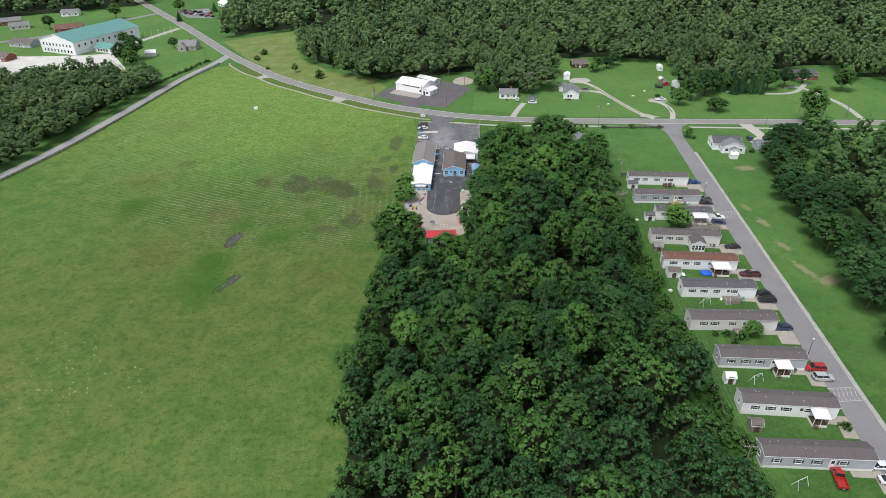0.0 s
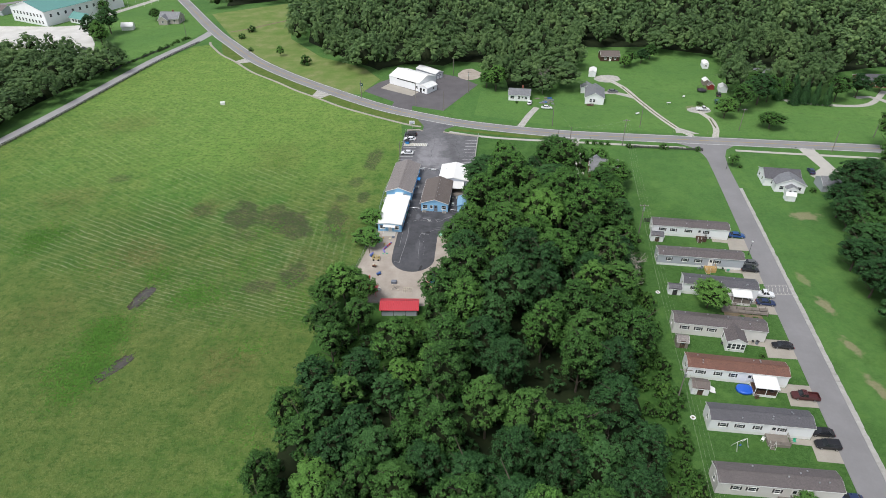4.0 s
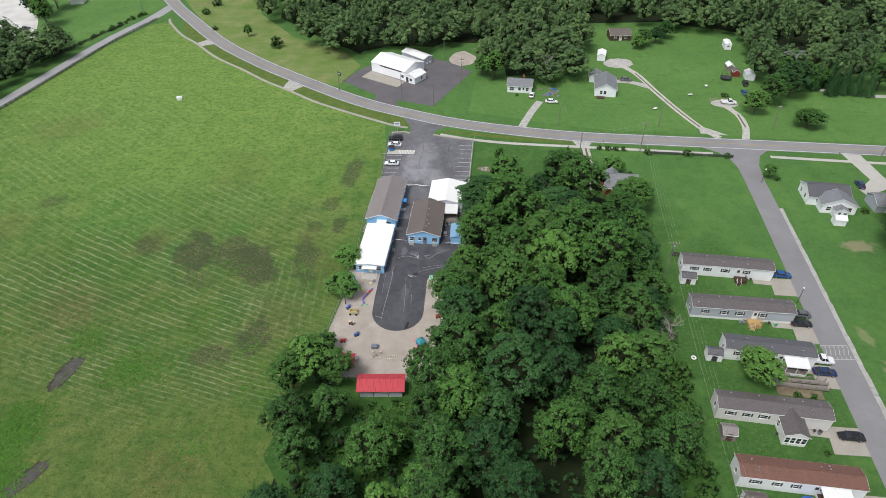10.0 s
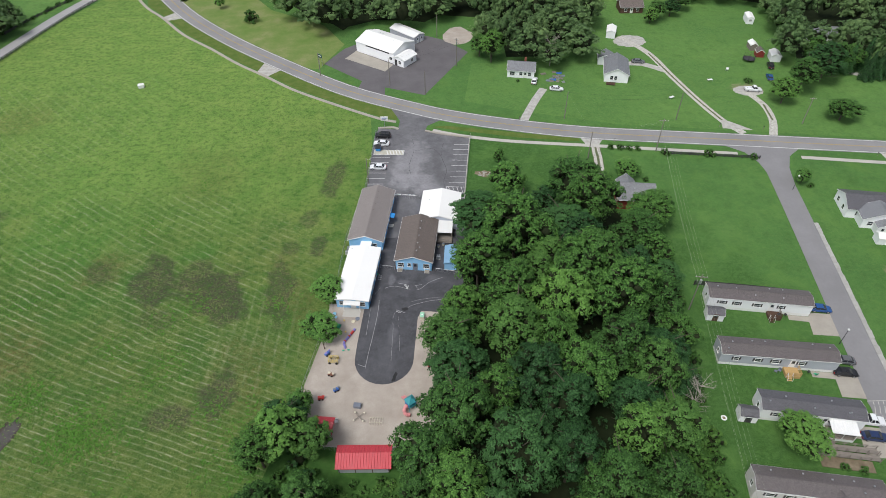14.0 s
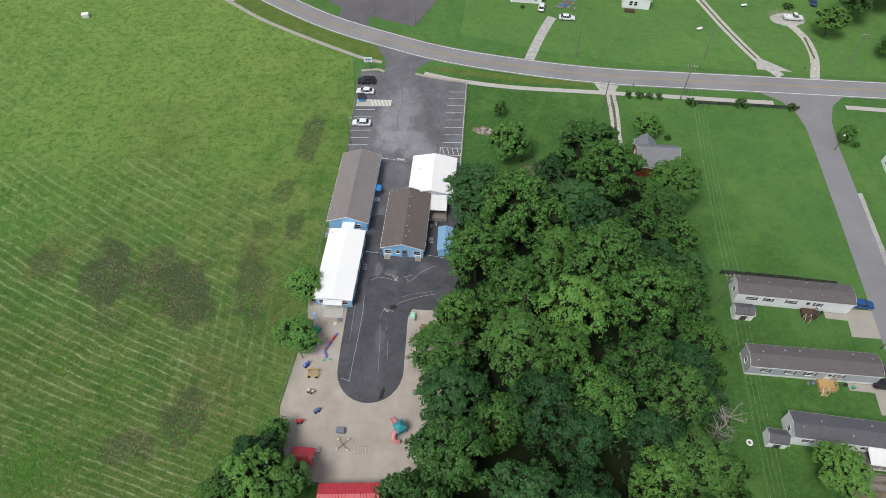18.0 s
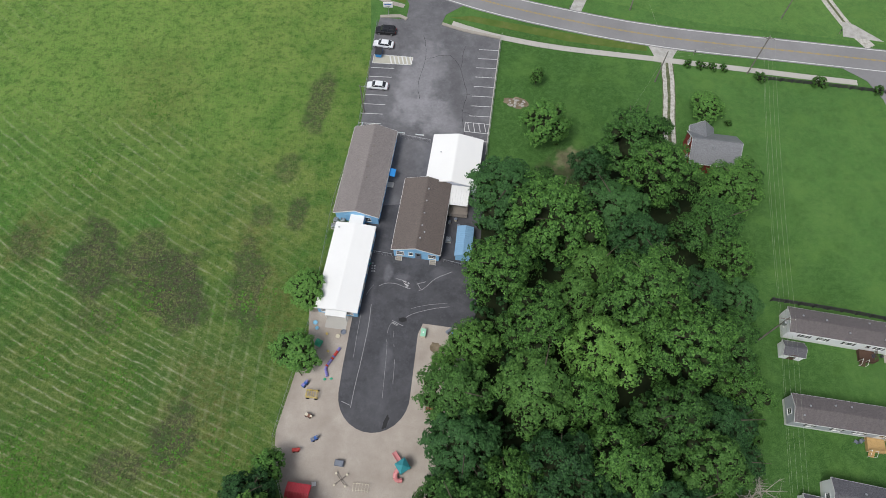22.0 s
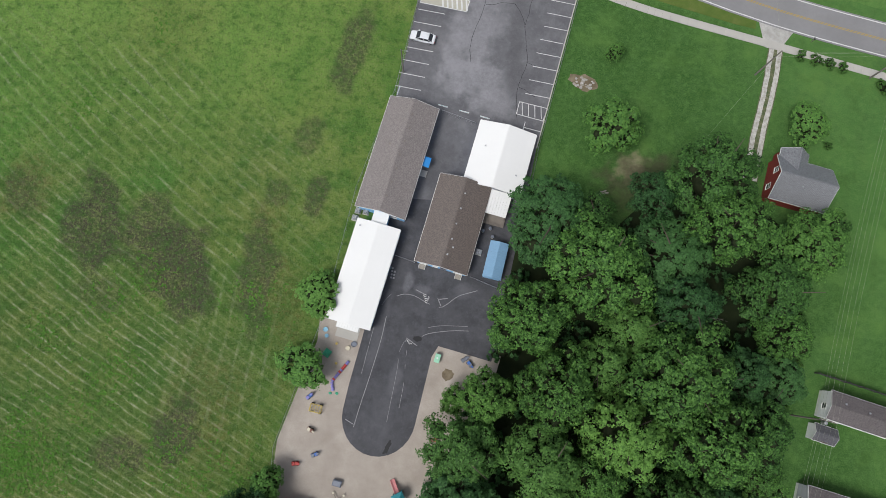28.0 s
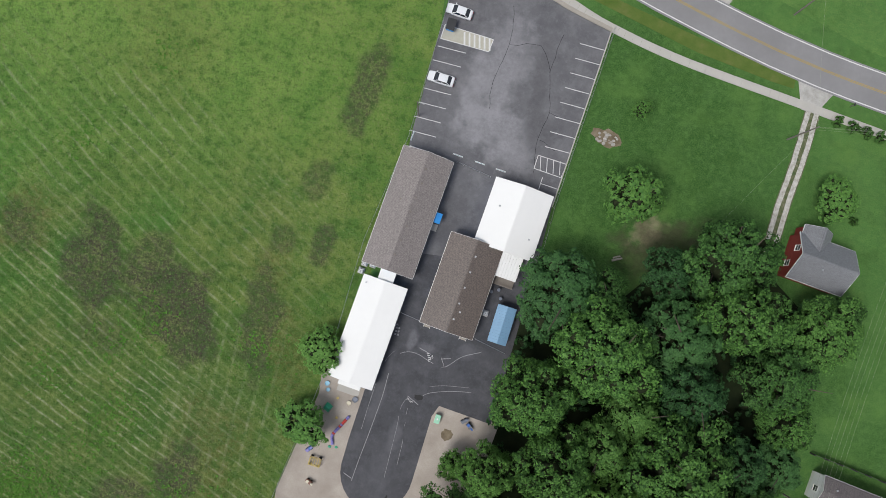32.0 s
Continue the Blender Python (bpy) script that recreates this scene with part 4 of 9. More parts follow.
single("drive_mouth", MB().prism([(94, 253.6), (103, 252.3), (97.5, 257.5), (95, 258.5)], -0.1, 0.066), GRAVEL, "gravel mouth of a drive", "drive", kind="structure")
single("drive_pad", MB().prism(oval(80.0, 317, 6.5, 5.0, 20, 40, 0.06, 3), -0.1, 0.033), GRAVEL, "gravel yard behind a white house", "drive", kind="structure")
single("drive_pad", MB().prism(oval(111, 277, 5.0, 3.4, 0, 40, 0.06, 7), -0.1, 0.036), GRAVEL, "gravel parking place beside a home", "drive", kind="structure")
single("drive_concrete", MB().prism([(135.8, 239), (141.5, 238.2), (141.5, 219), (131, 214), (130, 217.5), (136.5, 223)], -0.1, 0.05), CONCRETE, "pale concrete drive to a garage", "drive", kind="structure")
single("store_lot", sheet([(-35.8, 299.9), (-29.8, 312), (-14, 327), (1.7, 323), (8.4, 319), (17, 308.6), (0.8, 276.4), (-12.8, 282), (-12.5, 273.4), (-22.5, 278.5), (-21, 286.6)], 0.055), STORELOT, "old purplish asphalt lot round the metal building", "parking lot", kind="structure")
single("store_apron", MB().prism([(-28.6, 304), (-13.4, 293.6), (-10.6, 298.8), (-25, 310.4)], -0.1, 0.07), PADS, "stained grey concrete apron", "apron", kind="structure")
single("gravel_heap", MB().prism(oval(13.5, 323, 5.6, 8.2, -10, 16, 0.1, 2), -0.1, 0.06), SAND, "sandy gravel yard of the playground", "gravel", kind="structure")
single("church_lot", sheet([(-330, 362), (-270, 364), (-224, 354), (-197, 346), (-186, 352), (-196, 375), (-219, 414), (-236, 410), (-271, 411), (-300, 415)], 0.05), PALEGRAVEL, "pale gravel lot beside the church", "parking lot", kind="structure")
single("church_drive", band(smooth_line([(-197, 492), (-205, 470), (-216, 440), (-222, 416)], 5), 2.6, -2.6, -0.1, 0.05), GRAVEL, "pale drive to the church", "drive", kind="structure")
single("street_west", band(smooth_line([(-235, 560), (-262, 520), (-290, 478), (-330, 452), (-400, 430)], 6), 3.2, -3.2, -0.1, 0.05), SIDE, "pale asphalt residential street", "road", kind="structure")
single("car_yard", MB().prism([(-222, 568), (-196, 578), (-180, 530), (-203, 536)], -0.1, 0.05), SIDE, "asphalt yard with parked cars", "parking lot", kind="structure")
single("meadow", sheet([(-150, 440), (-131, 404), (-124, 391), (-101, 353), (-79, 326), (-61, 308), (-45, 297), (-37, 296), (-30, 316), (-40, 334), (-64, 350), (-87, 384), (-98, 435), (-60, 470), (-92, 478)], 0.03), MEADOW, "pale rough meadow grass beside the road", "meadow", kind="structure")
single("meadow_track", band(smooth_line([(-126, 398), (-118, 404), (-100, 422), (-80, 443), (-60, 468)], 4), 0.9, -0.9, -0.1, 0.045), DIRT, "worn dirt track across the meadow", "track", kind="structure")
for quad in ([(-107.6, 343.6), (-104.4, 340.0), (-98.6, 342.4), (-103.6, 348.6)], [(-59.0, 294.0), (-54.8, 290.6), (-50.6, 295.6), (-57.6, 301.8)]):
    single("lane_mouth", MB().prism(quad, -0.1, 0.05), GRAVEL, "worn gravel mouth between sidewalk and road", "drive", kind="structure")
for name, poly in (("pool_upper", (-77.4, 149, 1.5, 4.4, -14)), ("pool_lower", (-73.6, 123.2, 1.3, 4.8, -32))):
    x, y, rx, ry, t = poly
    single("mud_rim", MB().prism(oval(x, y, rx * 1.35, ry * 1.15, t, 26, 0.2, 3), -0.1, 0.04), MUD, "dark muddy rim of a pool", "mud", kind="structure")
    single(name, MB().prism(oval(x, y, rx, ry, t, 26, 0.16, 5), -0.1, 0.048), WATER, "shallow muddy pool in the hay field", "pool", kind="structure")

# ---- buildings ----
MESHES = {}


def shared(key, make, mat, smooth=False):
    if key not in MESHES:
        MESHES[key] = make().mesh(key[0], mat, smooth)
    return MESHES[key]


def face(side, L, W):
    """From (u, v, out) on a wall to the building: side S is -y, N is +y, W is -x, E is +x."""
    turn = {"S": 0, "E": 90, "N": 180, "W": 270}[side]
    return pose(0, 0, 0, 0, 0, turn) @ Matrix.Translation((0, -(W if side in "SN" else L) / 2, 0))


def add_window(parent, m, u, z, w, h, shutters=False, frame_mat=TRIM):
    def rim():
        b = 0.08
        mb = MB().box(-w / 2 - b, -0.06, -b, w / 2 + b, 0, 0).box(-w / 2 - b, -0.06, h, w / 2 + b, 0, h + b)
        mb.box(-w / 2 - b, -0.06, 0, -w / 2, 0, h).box(w / 2, -0.06, 0, w / 2 + b, 0, h)
        return mb.box(-w / 2, -0.045, h / 2 - 0.03, w / 2, 0, h / 2 + 0.03)
    win = part("window", shared(("window", w, h, frame_mat.name), rim, frame_mat), None, parent)
    win.matrix_basis = m @ Matrix.Translation((u, 0, z))
    part("pane", shared(("pane", w, h), lambda: MB().box(-w / 2, -0.025, 0, w / 2, 0.0, h), GLASS), None, win, "dark window pane")
    part("sill", shared(("sill", w, frame_mat.name), lambda: MB().box(-w / 2 - 0.12, -0.12, -0.13, w / 2 + 0.12, 0, -0.081), frame_mat), None, win)
    if shutters:
        for s in (-1, 1):
            sh = part("shutter", shared(("shutter", h), lambda: MB().box(-0.16, -0.05, 0, 0.16, 0, h), DARKTRIM), None, win, "dark shutter")
            sh.matrix_basis = Matrix.Translation((s * (w / 2 + 0.27), 0, 0))
    return win


def add_door(parent, m, u, z, w=0.95, h=2.05, mat=TRIM, label=""):
    door = part("door", shared(("door", w, h, mat.name), lambda: MB().box(-w / 2, -0.05, 0, w / 2, 0, h).box(-w / 2 - 0.1, -0.07, 0, -w / 2, 0, h + 0.1).box(w / 2, -0.07, 0, w / 2 + 0.1, 0, h + 0.1).box(-w / 2, -0.07, h, w / 2, 0, h + 0.1), mat), None, parent, label)
    door.matrix_basis = m @ Matrix.Translation((u, 0, z))
    part("pane", shared(("door_pane", w), lambda: MB().box(-w / 3, -0.06, h * 0.55, w / 3, -0.04, h * 0.92), GLASS), None, door)
    part("handle", shared(("handle",), lambda: MB().box(0.32, -0.11, 0.98, 0.42, -0.04, 1.04), STEEL), None, door)
    return door


def gable_house(name, x, y, turn, L, W, eave, ridge, wall, roof, label, category, group="", over=0.35, end=0.25, skirt=None, ribs=0.0, trim=TRIM, wins=(), doors=(), vents=(), z0=0.0, hip=0.0, chimneys=(), vent_mat=STEEL):
    """A house centred on x, y, its ridge along local x. wins: (side, u, z, w, h, shutters); doors: (side, u, z); vents: (x, y) on the roof."""
    t = thing(name, x, y, turn, label, category, group)
    a, b = L / 2, W / 2
    base = 0.0
    if skirt:
        base = 0.75
        part("skirting", MB().box(-a + 0.04, -b + 0.04, -0.1, a - 0.04, b - 0.04, base + 0.02), skirt, t)
    body = MB()
    body.add([(-a, -b, base), (a, -b, base), (a, b, base), (-a, b, base), (-a, -b, eave), (a, -b, eave), (a, b, eave), (-a, b, eave), (-a + hip, 0, ridge - 0.05), (a - hip, 0, ridge - 0.05)],
             [(3, 2, 1, 0), (0, 1, 5, 4), (2, 3, 7, 6), (1, 2, 6, 9, 5), (3, 0, 4, 8, 7), (4, 5, 9, 8), (6, 7, 8, 9)])
    part("wall", body, wall, t)
    for k in range(1, 4):
        zz = base + (eave - base) * k / 4
        part("siding_lap", MB().box(-a - 0.012, -b - 0.012, zz, a + 0.012, b + 0.012, zz + 0.03), wall, t) if L < 30 and not skirt else None
    rise = (ridge - eave) / b
    drop = over * rise
    for s in (-1, 1):
        th = 0.14
        e = end
        v = [(-a - e, s * (b + over), eave - drop + 0.02), (a + e, s * (b + over), eave - drop + 0.02), (a + e - hip, 0, ridge + 0.02), (-a - e + hip, 0, ridge + 0.02)]
        v += [(p[0], p[1], p[2] + th) for p in v]
        f = [(0, 1, 2, 3), (7, 6, 5, 4), (4, 5, 1, 0), (5, 6, 2, 1), (6, 7, 3, 2), (7, 4, 0, 3)]
        if s > 0:
            f = [tuple(reversed(q)) for q in f]
        rf = part("roof", MB().add(v, f), roof, t)
        if ribs:
            mbr = MB()
            n = int((L + 2 * e) / ribs)
            for k in range(n + 1):
                xx = -a - e + 0.03 + k * (L + 2 * e - 0.06) / n
                lo, hi = (s * (b + over), eave - drop + 0.02 + th), (0, ridge + 0.02 + th)
                mbr.add([(xx - 0.03, lo[0], lo[1]), (xx + 0.03, lo[0], lo[1]), (xx + 0.03, hi[0], hi[1]), (xx - 0.03, hi[0], hi[1]), (xx, lo[0], lo[1] + 0.05), (xx, hi[0], hi[1] + 0.05)], [(0, 1, 4), (0, 4, 5, 3), (1, 2, 5, 4), (2, 3, 5)])
            part("roof_rib", mbr, roof, rf)
        part("gutter", MB().box(-a - e, s * (b + over) - 0.06, eave - drop - 0.04, a + e, s * (b + over) + 0.07, eave - drop + 0.07), trim, t)
        if not hip:
            for q in (-1, 1):
                xx = q * (a + e)
                part("bargeboard", MB().add([(xx - 0.04, s * (b + over), eave - drop - 0.06), (xx + 0.04, s * (b + over), eave - drop - 0.06), (xx + 0.04, 0, ridge - 0.06), (xx - 0.04, 0, ridge - 0.06),
                                             (xx - 0.04, s * (b + over), eave - drop + 0.15), (xx + 0.04, s * (b + over), eave - drop + 0.15), (xx + 0.04, 0, ridge + 0.15), (xx - 0.04, 0, ridge + 0.15)],
                                            [(0, 1, 2, 3), (7, 6, 5, 4), (0, 4, 5, 1), (1, 5, 6, 2), (2, 6, 7, 3), (3, 7, 4, 0)]), trim, t)
    part("ridge_cap", MB().prism([(-a - end + hip, -0.14), (a + end - hip, -0.14), (a + end - hip, 0.14), (-a - end + hip, 0.14)], ridge + 0.1, ridge + 0.168), roof, t)
    for vx, vy in vents:
        zz = ridge + 0.16 - abs(vy) * rise
        vent = part("roof_vent", shared(("roof_vent", vent_mat.name), lambda: MB().box(-0.09, -0.09, -0.1, 0.09, 0.09, 0.16, b=0.02).box(-0.14, -0.14, 0.16, 0.14, 0.14, 0.2), vent_mat), None, t, "pale roof vent" if vent_mat is STEEL else "brown roof vent")
        vent.matrix_basis = Matrix.Translation((vx, vy, zz))
    for vx, vy in chimneys:
        part("chimney", MB().box(vx - 0.35, vy - 0.35, eave, vx + 0.35, vy + 0.35, ridge + 0.9, b=0.04), BRICKWALL, t, "brick chimney")
    for sd, u, z, w, h, sh in wins:
        add_window(t, face(sd, L, W), u, z, w, h, sh)
    for d in doors:
        add_door(t, face(d[0], L, W), d[1], d[2], mat=d[3] if len(d) > 3 else TRIM)
    return t


def steps(parent, x, y, z, w, n=3, run=0.28, turn=0.0, mat=WOODOLD, rail=True):
    """Steps that fall towards local -y from height z, with rails."""
    h = part("steps", MB(), mat, parent)
    h.matrix_basis = pose(x, y, 0, 0, 0, turn)
    for k in range(n):
        part("tread", MB().box(-w / 2, -(k + 1) * run, z - (k + 1) * z / (n + 1) - 0.05, w / 2, -k * run, z - (k + 1) * z / (n + 1)), mat, h)
    if rail:
        for s in (-1, 1):
            part("handrail", MB().tube((s * w / 2, 0, z + 0.9), (s * w / 2, -n * run, 0.95), 0.03).tube((s * w / 2, -n * run, 0), (s * w / 2, -n * run, 0.97), 0.03).tube((s * w / 2, 0, 0), (s * w / 2, 0, z + 0.92), 0.03), TRIM, h)


# school: four blocks round an asphalt court
TURN = 84.0
block_a = gable_house("school_block", -12.35, 210.1, TURN, 20.2, 8.2, 3.0, 4.5, BLUEWALL, TANSHINGLE, "long light blue school block with brown-grey shingle roof", "school building", "school blocks", vent_mat=WOODOLD, vents=[(-7.5 + 2.5 * k, -0.5 - 0.1 * (k % 3)) for k in range(7)] + [(1.5, 1.8)],
                      wins=[("S", -7 + 3.4 * k, 1.0, 1.2, 1.1, False) for k in range(5)] + [("N", -7 + 3.4 * k, 1.0, 1.2, 1.1, False) for k in range(5)] + [("W", 2.2, 1.0, 1.0, 1.1, False)], doors=[("S", -3.6, 0.15, DEEPBLUE), ("S", 3.0, 0.15, DEEPBLUE)])
part("awning", MB().add([(-0.2, -4.3, 2.45), (1.6, -4.3, 2.45), (1.6, -5.6, 2.15), (-0.2, -5.6, 2.15), (-0.2, -4.3, 2.55), (1.6, -4.3, 2.55), (1.6, -5.6, 2.25), (-0.2, -5.6, 2.25)], [(3, 2, 1, 0), (4, 5, 6, 7), (0, 1, 5, 4), (1, 2, 6, 5), (2, 3, 7, 6), (3, 0, 4, 7)]), DEEPBLUE, block_a, "bright blue door awning")
part("porch_step", MB().box(-1.4, -5.4, -0.1, -0.2, -4.1, 0.15), CONCRETE, block_a)
block_b = gable_house("school_block", -14.1, 189.2, TURN, 17.0, 7.2, 2.75, 3.12, BLUEWALL, WHITEROOF, "long light blue school block with white coated roof", "school building", "school blocks", over=0.2, end=0.3, vents=[(7.6, 3.0)],
                      wins=[("S", -6 + 3.2 * k, 1.0, 1.2, 1.0, False) for k in range(5)] + [("W", -2.2, 1.0, 1.4, 1.1, False), ("W", 2.2, 1.0, 1.2, 1.1, False)], doors=[("W", 0.2, 0.15, TRIM), ("S", -7.4, 0.15, DEEPBLUE)])
pch = part("porch_roof", MB().add([(-8.5, -1.9, 2.45), (-8.5, 1.9, 2.45), (-9.7, 1.9, 2.2), (-9.7, -1.9, 2.2), (-8.5, -1.9, 2.52), (-8.5, 1.9, 2.52), (-9.7, 1.9, 2.27), (-9.7, -1.9, 2.27)], [(0, 1, 2, 3), (7, 6, 5, 4), (0, 4, 5, 1), (1, 5, 6, 2), (2, 6, 7, 3), (3, 7, 4, 0)]), PANELROOF, block_b, "white metal porch roof")
for yy in (-1.8, 1.8):
    part("porch_post", MB().tube((-9.6, yy, 0), (-9.6, yy, 2.22), 0.05), TRIM, block_b)
for k in range(9):
    part("porch_rib", MB().add([(-8.5, -1.85 + k * 0.46, 2.52), (-8.5, -1.79 + k * 0.46, 2.52), (-9.7, -1.79 + k * 0.46, 2.27), (-9.7, -1.85 + k * 0.46, 2.27), (-8.5, -1.82 + k * 0.46, 2.56), (-9.7, -1.82 + k * 0.46, 2.31)], [(0, 4, 5, 3), (4, 1, 2, 5), (0, 1, 4), (2, 3, 5)]), PANELROOF, pch)
part("porch_slab", MB().box(-11.2, -1.9, -0.1, -8.4, 1.9, 0.09), CONCRETE, block_b)
conn = thing("passage", -13.2, 199.2, TURN, "white flat-roofed passage between two school blocks", "passage")
part("wall", MB().box(-1.3, -1.2, 0, 1.4, 1.2, 2.6), BLUEWALL, conn)
part("roof", MB().box(-1.5, -1.35, 2.6, 1.6, 1.35, 2.75, b=0.03), WHITEROOF, conn)
block_c = gable_house("school_block", -0.8, 200.2, TURN, 15.4, 8.5, 3.0, 4.4, BLUEWALL, BROWNSHINGLE, "light blue school block with dark brown shingle roof", "school building", "school blocks", vents=[(-5.6 + 2.7 * k, -0.5) for k in range(5)] + [(-4.2, -1.1)],
                      wins=[("W", -3.0, 1.0, 1.3, 1.2, False), ("W", 3.0, 1.0, 1.3, 1.2, False), ("W", -1.0, 1.2, 0.7, 1.0, False)] + [("N", -5 + 3.2 * k, 1.0, 1.2, 1.1, False) for k in range(4)] + [("S", -5 + 3.2 * k, 1.0, 1.2, 1.1, False) for k in range(4)], doors=[("W", 0.4, 0.15, P_GREY), ("N", 6, 0.15, TRIM)])
for yy in (-3.2, 3.2):
    steps(block_c, -7.7, yy, 0.5, 1.1, 3, 0.3, -90, PADS)
block_d = gable_house("school_block", 5.1, 213.0, TURN, 11.0, 9.6, 3.2, 4.3, PALEWALL, WHITEROOF, "pale school block with white coated roof and blue side", "school building", "school blocks", over=0.25, end=0.25, vents=[(1.2, 3.0), (-2.5, -3.4)],
                      wins=[("N", -3.5, 1.0, 1.2, 1.1, False), ("N", 3.5, 1.0, 1.2, 1.1, False), ("E", -2.5, 1.0, 1.3, 1.1, False), ("E", 2.5, 1.0, 1.3, 1.1, False)], doors=[("N", 0, 0.15, DEEPBLUE), ("E", 0, 0.15, TRIM)])
part("side_panel", MB().box(-5.45, 4.81, 0.1, 5.45, 4.84, 3.1), DEEPBLUE, block_d, "bright blue wall facing the court")
ann = thing("lean_to", 5.9, 205.1, TURN, "white ribbed metal lean-to over a wooden deck", "lean-to")
part("roof", MB().add([(-2.1, -2.1, 2.5), (2.1, -2.1, 2.9), (2.1, 2.1, 2.9), (-2.1, 2.1, 2.5), (-2.1, -2.1, 2.6), (2.1, -2.1, 3.0), (2.1, 2.1, 3.0), (-2.1, 2.1, 2.6)], [(3, 2, 1, 0), (4, 5, 6, 7), (0, 1, 5, 4), (1, 2, 6, 5), (2, 3, 7, 6), (3, 0, 4, 7)]), PANELROOF, ann)
for k in range(9):
    yy = -2.0 + k * 0.5
    part("rib", MB().add([(-2.1, yy - 0.03, 2.6), (-2.1, yy + 0.03, 2.6), (2.1, yy + 0.03, 3.0), (2.1, yy - 0.03, 3.0), (-2.1, yy, 2.65), (2.1, yy, 3.05)], [(0, 1, 4), (1, 2, 5, 4), (2, 3, 5), (3, 0, 4, 5)]), PANELROOF, ann)
for xx in (-2.0, 2.0):
    for yy in (-2.0, 2.0):
        part("post", MB().box(xx - 0.06, yy - 0.06, 0, xx + 0.06, yy + 0.06, 2.52 if xx < 0 else 2.9), WOODOLD, ann)
part("deck", MB().box(-3.4, -2.2, 0.35, 2.1, 2.2, 0.5), WOODOLD, ann)
for k in range(12):
    part("baluster", MB().box(-3.4, -2.2 + k * 0.4, 0.5, -3.34, -2.14 + k * 0.4, 1.4), WOODOLD, ann)
part("rail", MB().box(-3.42, -2.2, 1.38, -3.32, 2.26, 1.46), WOODOLD, ann)
bs = thing("storage_shed", 7.3, 195.4, TURN + 2, "small shed with pale blue ribbed metal roof", "shed")
part("wall", MB().box(-3.0, -1.4, 0, 3.0, 1.4, 2.15), BLUEWALL, bs)
part("roof", MB().add([(-3.2, -1.6, 2.15), (3.2, -1.6, 2.15), (3.2, 0, 2.65), (-3.2, 0, 2.65), (3.2, 1.6, 2.15), (-3.2, 1.6, 2.15), (-3.2, -1.6, 2.23), (3.2, -1.6, 2.23), (3.2, 0, 2.75), (-3.2, 0, 2.75), (3.2, 1.6, 2.23), (-3.2, 1.6, 2.23)],
                      [(6, 7, 8, 9), (9, 8, 10, 11), (0, 1, 7, 6), (4, 5, 11, 10), (1, 2, 8, 7), (2, 4, 10, 8), (3, 0, 6, 9), (5, 3, 9, 11)]), BLUEROOF, bs)
for s in (-1, 1):
    for k in range(14):
        xx = -3.1 + k * 0.477
        part("rib", MB().add([(xx - 0.03, s * 1.6, 2.23), (xx + 0.03, s * 1.6, 2.23), (xx + 0.03, 0, 2.75), (xx - 0.03, 0, 2.75), (xx, s * 1.6, 2.28), (xx, 0, 2.8)], [(0, 1, 4), (1, 2, 5, 4), (2, 3, 5), (3, 0, 4, 5)]), BLUEROOF, bs)
for x, y in ((-17.6, 200.1), (-17.9, 198.75), (-16.2, 200.15), (4.3, 196.6)):
    ac = thing("air_conditioner", x, y, TURN, "grey outdoor air-conditioning unit beside a school block", "air conditioner", "air conditioners")
    part("case", MB().box(-0.42, -0.42, 0.05, 0.42, 0.42, 0.85, b=0.04), STEEL, ac)
    part("fan_guard", MB().chain([(0.33 * math.cos(a), 0.33 * math.sin(a), 0.87) for a in np.linspace(0, 2 * math.pi, 13)], 0.02).tube((-0.33, 0, 0.87), (0.33, 0, 0.87), 0.015).tube((0, -0.33, 0.87), (0, 0.33, 0.87), 0.015), DARKMETAL, ac)
    part("pad", MB().box(-0.55, -0.55, -0.02, 0.55, 0.55, 0.06), CONCRETE, ac)

# red shelters of the play yard
red = thing("play_shelter", -9.6, 143.5, -0.6, "open grey shed with red ribbed metal roof", "shelter", "shelters")
part("wall", MB().box(-4.5, -1.9, 0, 4.5, -1.75, 2.2).box(-4.5, -1.75, 0, -4.35, 1.7, 2.2), GREYWALL, red)
for xx in (-4.4, -1.5, 1.5, 4.4):
    for yy in (-1.85, 1.75):
        part("post", MB().box(xx - 0.07, yy - 0.07, 0, xx + 0.07, yy + 0.07, 2.25), WOODDARK, red)
for s, y0, z0, y1, z1 in ((-1, -2.4, 2.15, 0.3, 3.0), (1, 2.2, 2.3, 0.3, 3.0)):
    rf = part("roof", MB().add([(-4.95, y0, z0), (4.95, y0, z0), (4.95, y1, z1), (-4.95, y1, z1), (-4.95, y0, z0 + 0.07), (4.95, y0, z0 + 0.07), (4.95, y1, z1 + 0.07), (-4.95, y1, z1 + 0.07)], [(0, 1, 2, 3), (7, 6, 5, 4), (0, 4, 5, 1), (1, 5, 6, 2), (2, 6, 7, 3), (3, 7, 4, 0)]), REDROOF, red)
    for k in range(21):
        xx = -4.9 + k * 0.49
        part("rib", MB().add([(xx - 0.035, y0, z0 + 0.07), (xx + 0.035, y0, z0 + 0.07), (xx + 0.035, y1, z1 + 0.07), (xx - 0.035, y1, z1 + 0.07), (xx, y0, z0 + 0.13), (xx, y1, z1 + 0.13)], [(0, 1, 4), (1, 2, 5, 4), (2, 3, 5), (3, 0, 4, 5)]), REDROOF, rf)
red2 = thing("play_shelter", -17.6, 150.4, -6, "small open shelter with red metal roof", "shelter", "shelters")
for xx in (-1.5, 1.5):
    for yy in (-1.0, 1.0):
        part("post", MB().box(xx - 0.06, yy - 0.06, 0, xx + 0.06, yy + 0.06, 2.1), REDROOF, red2)
